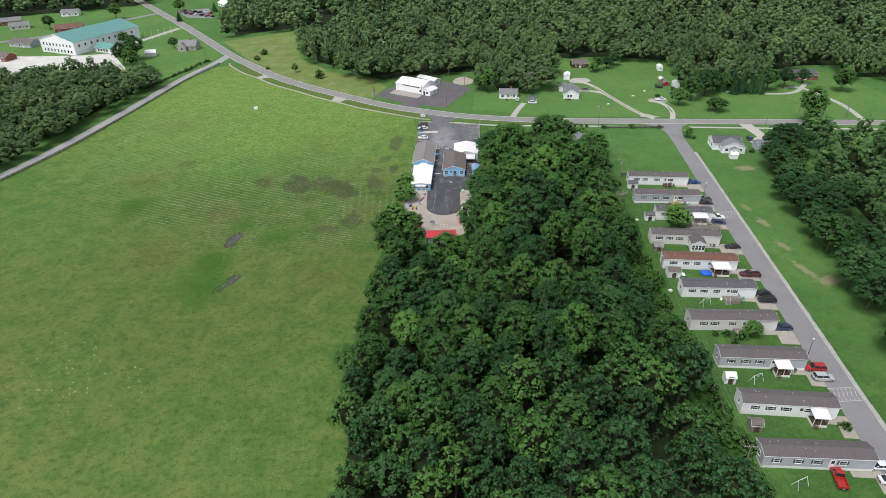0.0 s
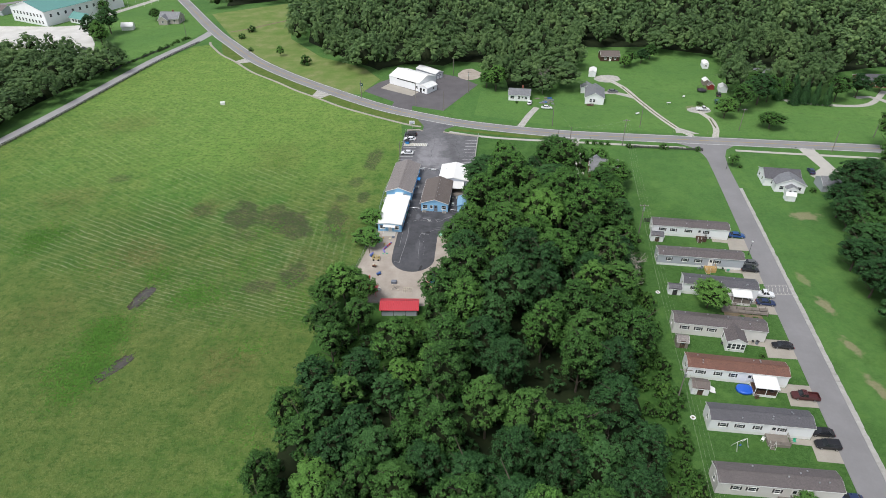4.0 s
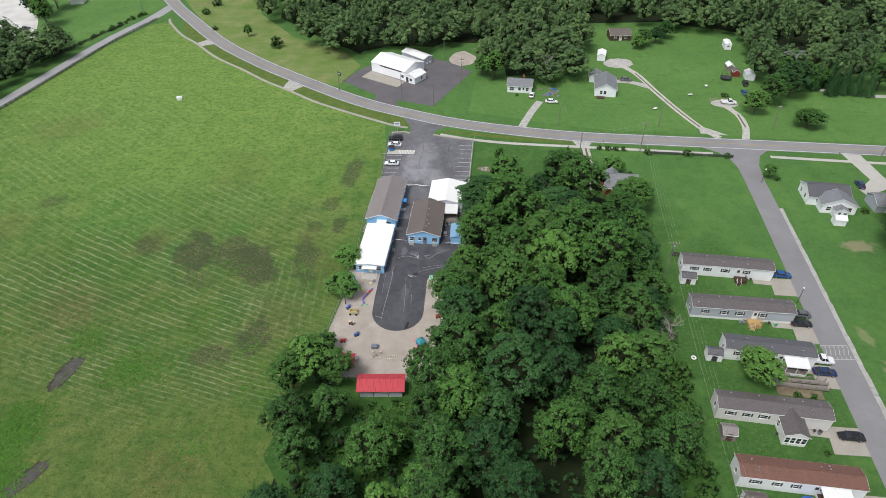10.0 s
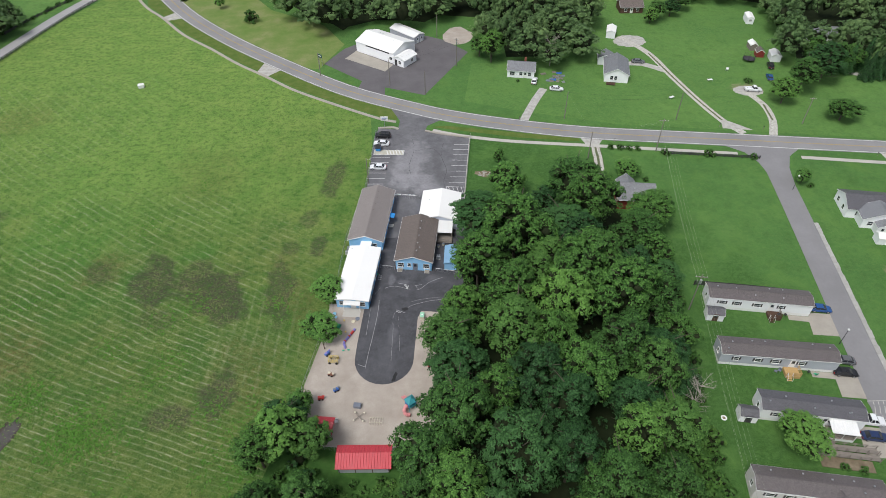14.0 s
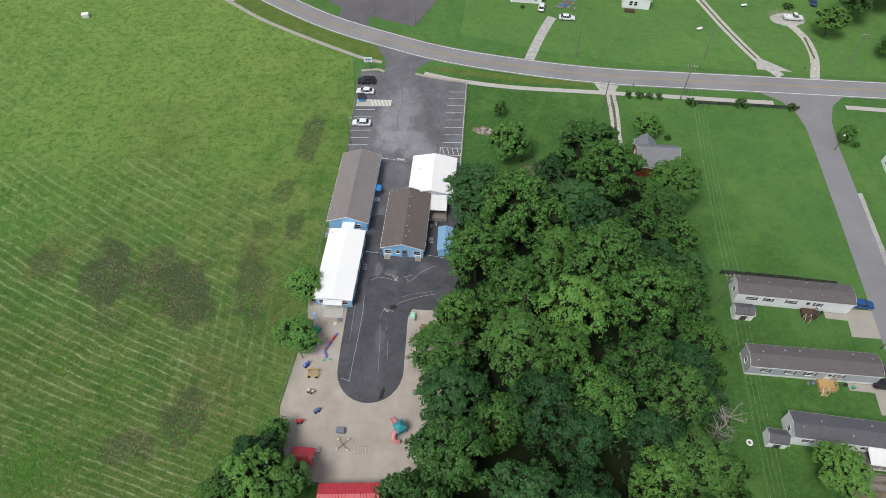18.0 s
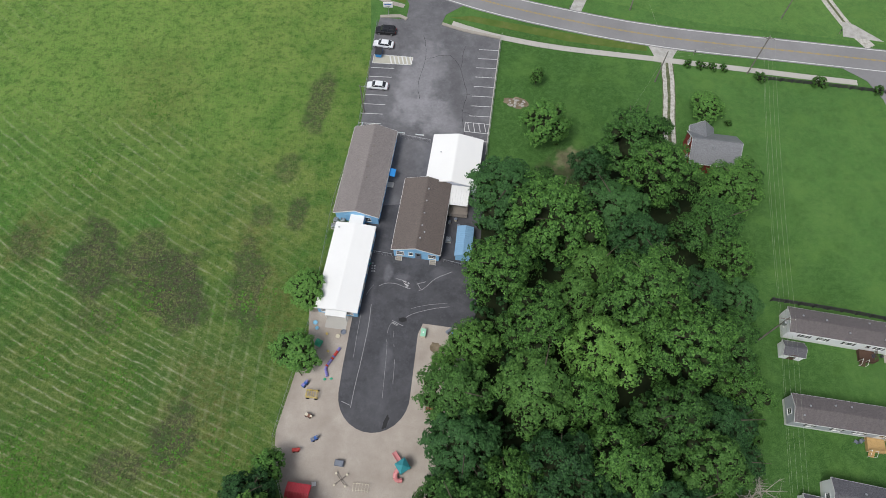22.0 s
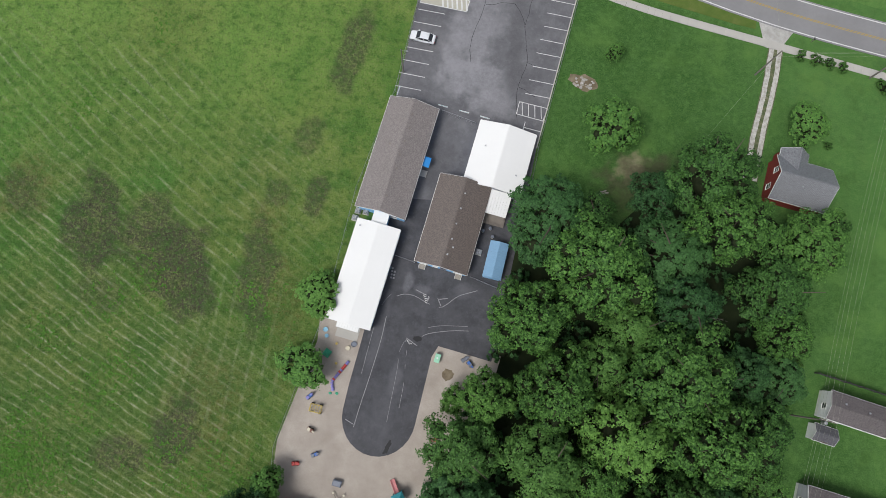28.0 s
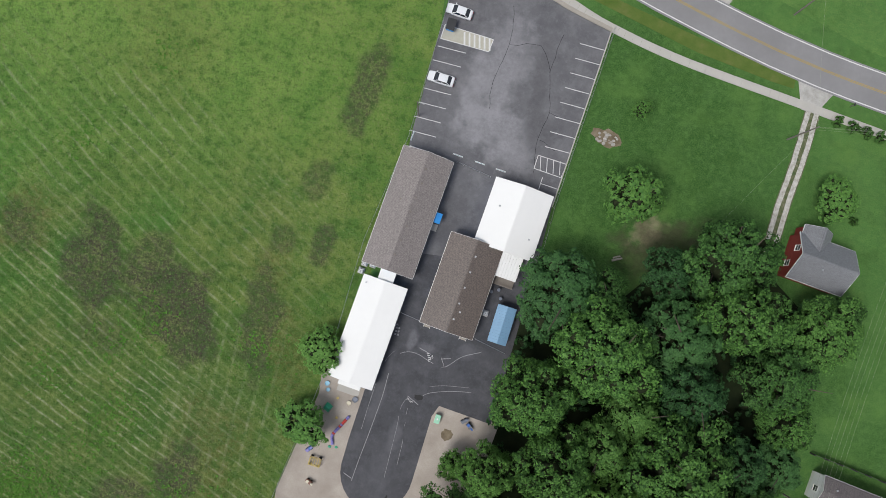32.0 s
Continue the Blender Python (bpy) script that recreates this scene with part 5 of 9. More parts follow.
for s in (-1, 1):
    rf = part("roof", MB().add([(-1.9, s * 1.4, 2.05), (1.9, s * 1.4, 2.05), (1.9, 0, 2.6), (-1.9, 0, 2.6), (-1.9, s * 1.4, 2.12), (1.9, s * 1.4, 2.12), (1.9, 0, 2.67), (-1.9, 0, 2.67)], [(0, 1, 2, 3), (7, 6, 5, 4), (0, 4, 5, 1), (1, 5, 6, 2), (2, 6, 7, 3), (3, 7, 4, 0)]), REDROOF, red2)
    for k in range(9):
        xx = -1.85 + k * 0.46
        part("rib", MB().add([(xx - 0.035, s * 1.4, 2.12), (xx + 0.035, s * 1.4, 2.12), (xx + 0.035, 0, 2.67), (xx - 0.035, 0, 2.67), (xx, s * 1.4, 2.17), (xx, 0, 2.72)], [(0, 1, 4), (1, 2, 5, 4), (2, 3, 5), (3, 0, 4, 5)]), REDROOF, rf)

# mobile homes: south-west corner, turn, length, wall, roof, words
WIDTH = 4.35
HOMES = [(63.8, 179.4, -8.3, 22.0, WHITEWALL, HOMESHINGLE, "white mobile home with brown shingle roof and small deck"),
         (61.2, 164.0, -6.9, 23.0, GREYWALL, HOMESHINGLE, "grey mobile home with brown shingle roof and pine steps"),
         (64.2, 151.0, -9.5, 18.5, WHITEWALL, DARKSHINGLE, "white mobile home with charcoal roof and ramp"),
         (57.0, 135.6, -9.1, 21.3, TANWALL, HOMESHINGLE, "pale mobile home with shingle roof and gabled sunroom"),
         (55.6, 120.9, -8.4, 21.3, WHITEWALL, REDSHINGLE, "pale mobile home with rust-red roof and covered porch"),
         (55.5, 106.2, -6.5, 20.0, WHITEWALL, DARKSHINGLE, "white mobile home with charcoal roof and grey deck"),
         (51.8, 91.8, -5.5, 22.0, TANWALL, HOMESHINGLE, "beige mobile home with shingle roof behind shrubs"),
         (53.0, 77.4, -7.4, 20.0, GREYWALL, HOMESHINGLE, "pale grey mobile home with white-roofed porch"),
         (51.2, 62.6, -9.0, 20.0, WHITEWALL, HOMESHINGLE, "white mobile home with brown roof and small porch"),
         (48.6, 48.4, -7.0, 21.5, GREYWALL, HOMESHINGLE, "pale mobile home with brown shingle roof"),
         (46.8, 34.0, -7.0, 21.5, WHITEWALL, DARKSHINGLE, "white mobile home with dark shingle roof")]
homes = []
for i, (x, y, turn, L, wall, roof, words) in enumerate(HOMES):
    c = pose(x, y, 0, 0, 0, turn) @ Vector((L / 2, WIDTH / 2, 0))
    rnd = random.Random(40 + i)
    us = [-0.36, -0.2, -0.03, 0.2] if i != 3 else [-0.36, -0.24, -0.08]
    wins = [("S", L * (u + rnd.uniform(-0.02, 0.02)), 1.7, rnd.choice((0.9, 1.1, 1.3)), 0.95, True) for u in us]
    wins += [("N", L * u, 1.7, 1.0, 0.95, True) for u in (-0.3, 0.0, 0.3)] + [("W", 0.3, 1.7, 0.9, 1.0, False), ("E", 0, 1.7, 0.9, 1.0, False)]
    vents = [(L * rnd.uniform(-0.45, 0.45), rnd.choice((-1, 1, 1)) * rnd.uniform(0.4, 1.6)) for k in range(6)]
    h = gable_house("mobile_home", c.x, c.y, turn, L, WIDTH, 3.45, 4.15, wall, roof, words, "mobile home", "mobile homes", over=0.18, end=0.08, skirt=TRIM if wall is not TANWALL else TANWALL, wins=wins, doors=[("S", L * 0.12, 0.8, TRIM)], vents=vents)
    homes.append((h, L, turn, x, y))


def home_at(i, u, v):
    h, L, turn, x, y = homes[i]
    p = pose(x, y, 0, 0, 0, turn) @ Vector((u, v, 0))
    return p.x, p.y


def deck_thing(i, u, w, d, mat, label, z=0.75, roof=None, front=-1):
    """A raised deck on the front of home i, with posts, rails, boards, steps and maybe a roof."""
    x, y = home_at(i, u, -d / 2 - 0.05)
    t = thing("porch_deck", x, y, homes[i][2], label, "deck", "home decks")
    n = int(d / 0.15)
    for k in range(n):
        part("board", MB().box(-w / 2, -d / 2 + k * d / n, z - 0.05, w / 2, -d / 2 + (k + 0.9) * d / n, z), mat, t)
    part("skirt_board", MB().box(-w / 2, -d / 2, 0.0, w / 2, -d / 2 + 0.05, z - 0.06).box(-w / 2, -d / 2 + 0.06, 0.0, -w / 2 + 0.05, d / 2, z - 0.06).box(w / 2 - 0.05, -d / 2 + 0.06, 0, w / 2, d / 2, z - 0.06), TRIM if roof else mat, t)
    top = 2.85 if roof else z + 0.95
    for xx in (-w / 2 + 0.05, 0, w / 2 - 0.05):
        part("post", MB().box(xx - 0.05, -d / 2, z, xx + 0.05, -d / 2 + 0.1, top - 0.12 if roof else top), mat if not roof else TRIM, t)
    for zz in (z + 0.35, z + 0.65, z + 0.9):
        part("rail", MB().box(-w / 2, -d / 2 + 0.02, zz, w / 2, -d / 2 + 0.08, zz + 0.07), mat, t)
        part("rail", MB().box(w / 2 - 0.08, -d / 2 + 0.1, zz, w / 2 - 0.02, d / 2, zz + 0.07), mat, t)
    if roof:
        rf = part("porch_roof", MB().add([(-w / 2 - 0.2, -d / 2 - 0.3, 2.7), (w / 2 + 0.2, -d / 2 - 0.3, 2.7), (w / 2 + 0.2, d / 2, 3.0), (-w / 2 - 0.2, d / 2, 3.0), (-w / 2 - 0.2, -d / 2 - 0.3, 2.8), (w / 2 + 0.2, -d / 2 - 0.3, 2.8), (w / 2 + 0.2, d / 2, 3.1), (-w / 2 - 0.2, d / 2, 3.1)],
                                         [(3, 2, 1, 0), (4, 5, 6, 7), (0, 1, 5, 4), (1, 2, 6, 5), (2, 3, 7, 6), (3, 0, 4, 7)]), roof, t, "white ribbed metal roof")
        for k in range(int(w / 0.4) + 1):
            xx = -w / 2 + k * 0.4
            part("rib", MB().box(xx - 0.03, -d / 2 - 0.3, 2.79, xx + 0.03, -d / 2 + 0.3, 2.86).add([(xx - 0.03, -d / 2 - 0.3, 2.8), (xx + 0.03, -d / 2 - 0.3, 2.8), (xx + 0.03, d / 2, 3.1), (xx - 0.03, d / 2, 3.1), (xx, -d / 2 - 0.3, 2.85), (xx, d / 2, 3.15)], [(0, 1, 4), (1, 2, 5, 4), (2, 3, 5), (3, 0, 4, 5)]), roof, rf)
    steps(t, -w / 2 + 0.6, -d / 2, z, 1.0, 3, 0.28, 0, mat, not roof)
    return t


deck_thing(0, 14.3, 2.6, 2.0, WOODDARK, "small dark-stained wooden deck with stone edging")
deck_thing(1, 14.2, 2.8, 2.2, WOODNEW, "new yellow pine deck with steps")
deck_thing(2, 14.2, 4.4, 2.6, WOODOLD, "weathered deck under a white porch roof", roof=PANELROOF)
deck_thing(4, 16.0, 4.6, 3.4, WOODDARK, "dark wooden porch under a white metal roof", roof=PANELROOF)
deck_thing(5, 13.2, 4.2, 2.6, WOODOLD, "weathered grey wooden deck")
deck_thing(7, 14.0, 3.2, 2.6, WOODDARK, "wooden porch with white roof", roof=PANELROOF)
deck_thing(8, 15.6, 3.0, 2.6, WOODDARK, "small porch with white roof", roof=PANELROOF)
deck_thing(6, 12.2, 2.0, 1.8, WOODOLD, "small weathered deck behind shrubs")
# ramp before the third home
ramp = thing("ramp", *home_at(2, 14.5, -4.1), homes[2][2], "long weathered wooden ramp with rails over a flower bed", "ramp")
for k in range(2):
    part("ramp_deck", MB().add([(-5.5, -0.6 - k * 1.5, 0.15 + 0.4 * k), (5.5, -0.6 - k * 1.5, 0.55), (5.5, 0.5 - k * 1.5, 0.55), (-5.5, 0.5 - k * 1.5, 0.15 + 0.4 * k), (-5.5, -0.6 - k * 1.5, 0.05), (5.5, -0.6 - k * 1.5, 0.45), (5.5, 0.5 - k * 1.5, 0.45), (-5.5, 0.5 - k * 1.5, 0.05)], [(0, 1, 2, 3), (7, 6, 5, 4), (0, 4, 5, 1), (1, 5, 6, 2), (2, 6, 7, 3), (3, 7, 4, 0)]), WOODOLD, ramp)
    for s in (-0.6, 0.5):
        for zz in (0.6, 0.95):
            part("rail", MB().tube((-5.5, s - k * 1.5, zz + 0.1), (5.5, s - k * 1.5, zz + 0.5), 0.045, None, 4), WOODOLD, ramp)
        for q in range(7):
            xx = -5.4 + q * 1.8
            part("post", MB().box(xx - 0.05, s - k * 1.5 - 0.05, 0, xx + 0.05, s - k * 1.5 + 0.05, 1.2 + 0.04 * q), WOODOLD, ramp)
bed = single("flower_bed", MB().prism([home_at(2, 9.5, -8.4), home_at(2, 18.6, -8.4), home_at(2, 18.6, -6.2), home_at(2, 9.5, -6.2)], -0.1, 0.12), DIRT, "raised flower bed of bare soil", "flower bed", kind="structure")
# sunroom of the fourth home
sx, sy = home_at(3, 13.6, -1.6)
gable_house("sunroom", sx, sy, homes[3][2] + 90, 5.6, 4.2, 3.0, 4.0, TRIM, HOMESHINGLE, "white gabled sunroom with tall windows and shingle roof", "sunroom", over=0.25, end=0.2,
            wins=[("W", -1.5 + k * 1.0, 0.9, 0.75, 1.5, False) for k in range(4)] + [("N", -1.9 + k * 1.0, 0.9, 0.75, 1.5, False) for k in range(2)] + [("S", 1.9 - k * 1.0, 0.9, 0.75, 1.5, False) for k in range(2)])
# sheds of the homes
for i, u, v, L, W, wall, roof, words in ((0, 1.2, -2.6, 3.6, 2.5, WHITEWALL, DARKSHINGLE, "white garden shed with dark roof"), (2, -2.0, 0.2, 3.2, 2.5, WHITEWALL, DARKSHINGLE, "white barn shed with dark roof and double doors"),
                                         (3, 1.6, -3.8, 2.6, 2.6, WOODOLD, TANSHINGLE, "brown wooden garden shed"), (4, 2.2, -3.4, 3.6, 3.0, WHITEWALL, BROWNSHINGLE, "white barn shed with brown roof"),
                                         (7, 1.0, -4.6, 2.4, 2.2, TRIM, PANELROOF, "small white metal shed"), (8, 1.8, -4.0, 2.4, 2.4, WOODOLD, BROWNSHINGLE, "small grey wooden shed")):
    x, y = home_at(i, u, v)
    s = gable_house("garden_shed", x, y, homes[i][2], L, W, 1.9, 2.7, wall, roof, words, "shed", "garden sheds", over=0.12, end=0.08, doors=[("S", 0, 0.05, WOODDARK if i != 2 else DARKTRIM)])
# concrete pads
for i, (h, L, turn, x, y) in enumerate(homes):
    e = home_at(i, L + 0.2, 1.2)
    f = home_at(i, L - 0.4, -5.2 if i != 1 else -5.8)
    g = home_at(i, L * 0.72, -1.7)
    ye, yf = e[1], f[1]
    re, rf = side_x(ye) - 3.05, side_x(yf) - 3.05
    single("home_pad", MB().prism([e, home_at(i, L + 0.1, -0.05), home_at(i, L * 0.8, -0.05), home_at(i, L * 0.8, -1.5), home_at(i, L - 0.2, -1.6), f, (rf, yf - 0.6), (re, ye - 0.6)], -0.1, 0.046 + 0.0003 * i), PADS, "stained concrete parking pad beside a mobile home", "parking pad", kind="structure")

# metal store building across the road
store = gable_house("metal_store", 0, 0, -37, 18.0, 12.5, 4.0, 5.9, WHITEWALL, WHITEROOF, "white metal store building with large closed doors", "store building", over=0.2, end=0.1, wins=[("S", 7.6, 1.2, 1.2, 1.1, False)], vents=[(-4, 2), (-2.6, 2), (5, -1)])
store.matrix_world = pose(-24.8, 310.3, 0, 0, 0, -37) @ pose(9, 6.25, 0)
for k in range(4):
    d = part("roller_door", MB().box(-8.2 + k * 3.6, -6.31, 0.1, -5.2 + k * 3.6, -6.25, 3.1), WHITEWALL, store, "white sectional door")
    for q in range(5):
        part("door_rib", MB().box(-8.2 + k * 3.6, -6.335, 0.5 + q * 0.5, -5.2 + k * 3.6, -6.305, 0.54 + q * 0.5), TRIM, d)
part("sign_band", MB().box(-4.2, -6.34, 3.3, 7.0, -6.25, 3.75), DARKTRIM, store, "dark unreadable sign band")
annex = gable_house("store_annex", 0, 0, -37, 7.2, 5.0, 2.7, 3.7, WHITEWALL, PANELROOF, "white shop annex with metal roof", "annex", over=0.3, end=0.2, wins=[("W", 0.6, 1, 1.2, 1.1, False), ("S", 1, 1, 1, 1, False)], doors=[("W", -1.2, 0.1, DARKTRIM)], ribs=0.6)
annex.matrix_world = pose(-24.8, 310.3, 0, 0, 0, -37) @ pose(20.6, 3.2, 0, 0, 0, 90)
shed2 = gable_house("storage_building", 0, 0, -44, 13.5, 5.4, 2.6, 3.4, GREYWALL, PANELROOF, "grey metal storage building with pale roof", "storage building", over=0.15, end=0.1, doors=[("E", -1, 0.1, WHITEWALL), ("E", 1, 0.1, WHITEWALL)], ribs=0.7)
shed2.matrix_world = pose(-12.8, 324.9, 0, 0, 0, -44) @ pose(6.7, 2.7, 0)

# houses north and east of the road
gable_house("cottage", 35.0, 291.3, -9, 9.4, 7.0, 2.8, 4.4, WHITEWALL, GREYSHINGLE, "small white cottage with grey shingle roof", "house", "houses", wins=[("S", -3, 1, 1.6, 1.2, False), ("S", 0, 1, 1, 1.2, False), ("S", 3, 1, 1, 1.2, False), ("E", 0, 1, 1, 1.2, False)], doors=[("S", 1.5, 0.2, TRIM)], chimneys=[(1.2, 1.6)])
gable_house("farm_house", 68.3, 290.0, 79, 12.5, 8.0, 3.0, 5.0, WHITEWALL, GREYSHINGLE, "white house with grey shingle roof and porch", "house", "houses", wins=[("W", -1.6, 1, 0.9, 1.3, False), ("W", -0.2, 1, 0.9, 1.3, False), ("S", -3, 1, 1, 1.2, False), ("S", 2, 1, 1, 1.2, False), ("N", 0, 1, 1, 1.2, False)], doors=[("S", -5, 0.2, TRIM)])
gable_house("house_wing", 66.5, 299.5, 79, 5.0, 5.0, 2.6, 3.8, WHITEWALL, GREYSHINGLE, "small white rear wing with grey roof", "house wing")
t = thing("porch_deck", 65.4, 282.6, -11, "small dark front porch", "deck", "home decks")
part("floor", MB().box(-1.8, -1, 0.2, 1.2, 0.6, 0.4), WOODDARK, t)
for k in range(8):
    part("baluster", MB().box(-1.8 + k * 0.42, -1.0, 0.4, -1.74 + k * 0.42, -0.94, 1.2), WOODDARK, t)
part("rail", MB().box(-1.82, -1.02, 1.2, 1.24, -0.92, 1.28), WOODDARK, t)
gable_house("brown_house", 87.0, 347.0, 0, 9.5, 7, 2.6, 4.4, WOODDARK, BROWNSHINGLE, "brown house with brown roof among trees", "house", "houses", wins=[("S", -2.5, 1, 1, 1.1, False), ("S", 2.5, 1, 1, 1.1, False)], doors=[("S", 0, 0.1, TRIM)])
gable_house("white_shed", 73.8, 322.5, 75, 6.5, 3.4, 2.4, 3.1, WHITEWALL, WHITEROOF, "white metal shed beside the gravel yard", "shed", "garden sheds", over=0.1, end=0.1)
gable_house("grey_house", 155.0, 318.0, -8, 11, 8, 2.8, 4.6, WHITEWALL, GREYSHINGLE, "white house with grey roof half hidden by trees", "house", "houses", wins=[("S", -3.5, 1, 1, 1.2, False), ("S", 0, 1, 1.4, 1.2, False), ("S", 3.5, 1, 1, 1.2, False)], doors=[("S", 1.8, 0.2, TRIM)])
gable_house("white_bungalow", 116.6, 213.0, -9, 11.5, 8.0, 3.0, 4.8, WHITEWALL, DARKSHINGLE, "white bungalow with dark roof and front gable", "house", "houses", wins=[("S", -3, 1, 1, 1.2, False), ("W", -2, 1, 1, 1.2, False), ("W", 1.5, 1, 1, 1.2, False)], doors=[("S", 2.2, 0.2, TRIM)])
gable_house("house_wing", 117.3, 207.6, 81, 5.2, 9.4, 2.9, 5.0, WHITEWALL, GREYSHINGLE, "white gabled front wing with grey roof", "house wing", wins=[("W", -2.8, 1, 1.2, 1.2, False), ("W", 2.8, 1, 1.2, 1.2, False)])
gable_house("front_porch", 116.7, 204.0, 81, 2.6, 3.6, 2.3, 3.2, WHITEWALL, GREYSHINGLE, "small white gabled porch of the bungalow", "porch", over=0.2, end=0.2, wins=[("W", 0.9, 0.9, 0.9, 1.0, False)], doors=[("W", -0.6, 0.1, TRIM)])
gable_house("garden_shed", 114.8, 200.4, -9, 3.0, 2.6, 1.9, 2.6, WHITEWALL, WHITEROOF, "small white garden shed", "shed", "garden sheds", over=0.1, end=0.1)
gable_house("garage", 131.5, 208.5, -5, 6.5, 6.5, 2.6, 4.2, GREYWALL, GREYSHINGLE, "grey garage with shingle roof", "garage", doors=[("S", 0, 0, TRIM)])
gable_house("ranch_house", 204.0, 309.0, -6, 17, 8.5, 2.8, 4.8, BRICKWALL, DARKSHINGLE, "brick ranch house with dark roof", "house", "houses", wins=[("S", -5, 1, 1.2, 1.2, False), ("S", -1, 1, 1.2, 1.2, False), ("S", 5, 1, 1.2, 1.2, False)], doors=[("S", 2, 0.2, TRIM)])
gable_house("house_south", 56.8, 217.7, -6.5, 9.3, 7.3, 3.4, 6.0, REDWALL, GREYSHINGLE, "barn-red house with blue-grey roof beside the woods", "house", "houses", wins=[("W", -1.2, 3.0, 0.9, 1.3, False), ("W", 1.4, 1.2, 0.9, 1.3, False), ("N", 2, 1, 1, 1.2, False)], doors=[("N", -2.5, 0.2, TRIM)], vents=[(-0.6, -1.3)])
gable_house("house_wing", 55.2, 220.7, 83.5, 5.0, 4.2, 3.3, 5.0, REDWALL, GREYSHINGLE, "red wing with grey gable roof", "house wing", wins=[("E", 0, 1.0, 1.2, 1.2, False)])
gable_house("garden_shed", 129.3, 300.5, 80, 5.0, 3.4, 2.2, 3.0, WHITEWALL, WHITEROOF, "white carport shed beside parked cars", "shed", "garden sheds", over=0.1, end=0.1)
gable_house("garden_shed", 124.9, 303.4, 80, 3.2, 2.8, 1.9, 2.9, REDWALL, BROWNSHINGLE, "small red-brown barn shed behind the trampoline", "shed", "garden sheds", over=0.1, end=0.1)
gable_house("camper_shed", 132.8, 334.5, 80, 6.0, 2.8, 2.4, 2.8, WHITEWALL, WHITEROOF, "white parked camper trailer at the woods", "camper", over=0.02, end=0.02, wins=[("S", -1, 1.1, 1, 0.7, False), ("W", 0, 1.2, 1, 0.7, False)], doors=[("S", 1.2, 0.4, TRIM)])
gable_house("garden_shed", 124.6, 309.5, 85, 4.0, 2.6, 2.0, 2.8, WOODOLD, PANELROOF, "weathered wooden shed with pale roof", "shed", "garden sheds", over=0.1, end=0.1)

# church and the houses beyond it
ch = gable_house("church", 0, 0, 63, 56, 32.5, 8.6, 13.0, WHITEWALL, TEALROOF, "large white church with teal green metal roof", "church", over=0.5, end=0.4, ribs=2.0, wins=[("W", -13 + k * 3.2, z, 1.4, 1.7, False) for k in range(9) for z in (1.2, 5.0)] + [("S", -24 + 5 * k, 4.8, 1.4, 1.8, False) for k in range(10)])
ch.matrix_world = pose(-255.4, 417.4, 0, 0, 0, 63) @ pose(28, 0, 0)
cx = gable_house("church_porch", -224, 420.5, -27, 14, 8, 3.2, 5.6, WHITEWALL, TEALROOF, "church porch with teal green roof", "porch", over=0.6, end=0.5, wins=[("S", -4 + 2.6 * k, 0.8, 1.6, 1.6, False) for k in range(4)])
gable_house("stone_house", -168.5, 420.5, -4, 12, 9, 3.2, 6.2, STONEWALL, GREYSHINGLE, "pale stone house with grey roof", "house", "houses", wins=[("S", -3.5, 1, 1.2, 1.4, False), ("S", 0, 1, 1.2, 1.4, False), ("S", 3.5, 1, 1.2, 1.4, False), ("E", 0, 1, 1.2, 1.4, False)], chimneys=[(1, 1.5)])
gable_house("house_wing", -171.5, 416.0, 86, 5, 5.5, 3.0, 5.2, STONEWALL, GREYSHINGLE, "pale stone gabled front wing", "house wing", wins=[("W", 0, 1, 1.4, 1.3, False)])
gable_house("garden_shed", -189, 404, 8, 6.5, 5, 2.4, 4.0, TRIM, PANELROOF, "white garden building with pale green roof", "shed", "garden sheds")
for x, y, turn, L, W, wall, roof, words in ((-345, 527, 30, 17, 10, BRICKWALL, GREYSHINGLE, "grey-roofed house on a residential street"), (-327, 507, 30, 14, 9, TANWALL, GREYSHINGLE, "beige house with grey roof on a street"), (-291, 444, -20, 19, 10, GREYWALL, BROWNSHINGLE, "low house with brown hipped roof"),
                                            (-286, 404, -15, 14, 9, BRICKWALL, BROWNSHINGLE, "brick house with white gable beside the gravel lot"), (-282, 494, 20, 20, 10, BRICKWALL, REDSHINGLE, "long house with red-brown roof"), (-264, 462, -27, 18, 11, GREYWALL, GREYSHINGLE, "blue-grey roofed house behind the church"),
                                            (-310, 560, 10, 14, 9, WHITEWALL, GREYSHINGLE, "white house among trees"), (-182, 586, -55, 16, 9, WHITEWALL, WHITEROOF, "white building beside the car yard")):
    gable_house("town_house", x, y, turn, L, W, 3.0, 5.2, wall, roof, words, "house", "houses", over=0.4, wins=[("S", -L / 3, 1, 1.3, 1.2, False), ("S", 0, 1, 1.3, 1.2, False), ("S", L / 3, 1, 1.3, 1.2, False)], doors=[("S", L / 6, 0.1, TRIM)])

# ---- trees ----
def ico_points():
    p = (1 + 5 ** 0.5) / 2
    v = np.array([(-1, p, 0), (1, p, 0), (-1, -p, 0), (1, -p, 0), (0, -1, p), (0, 1, p), (0, -1, -p), (0, 1, -p), (p, 0, -1), (p, 0, 1), (-p, 0, -1), (-p, 0, 1)], float)
    v /= np.linalg.norm(v[0])
    f = np.array([(0, 11, 5), (0, 5, 1), (0, 1, 7), (0, 7, 10), (0, 10, 11), (1, 5, 9), (5, 11, 4), (11, 10, 2), (10, 7, 6), (7, 1, 8), (3, 9, 4), (3, 4, 2), (3, 2, 6), (3, 6, 8), (3, 8, 9), (4, 9, 5), (2, 4, 11), (6, 2, 10), (8, 6, 7), (9, 8, 1)])
    return v, f


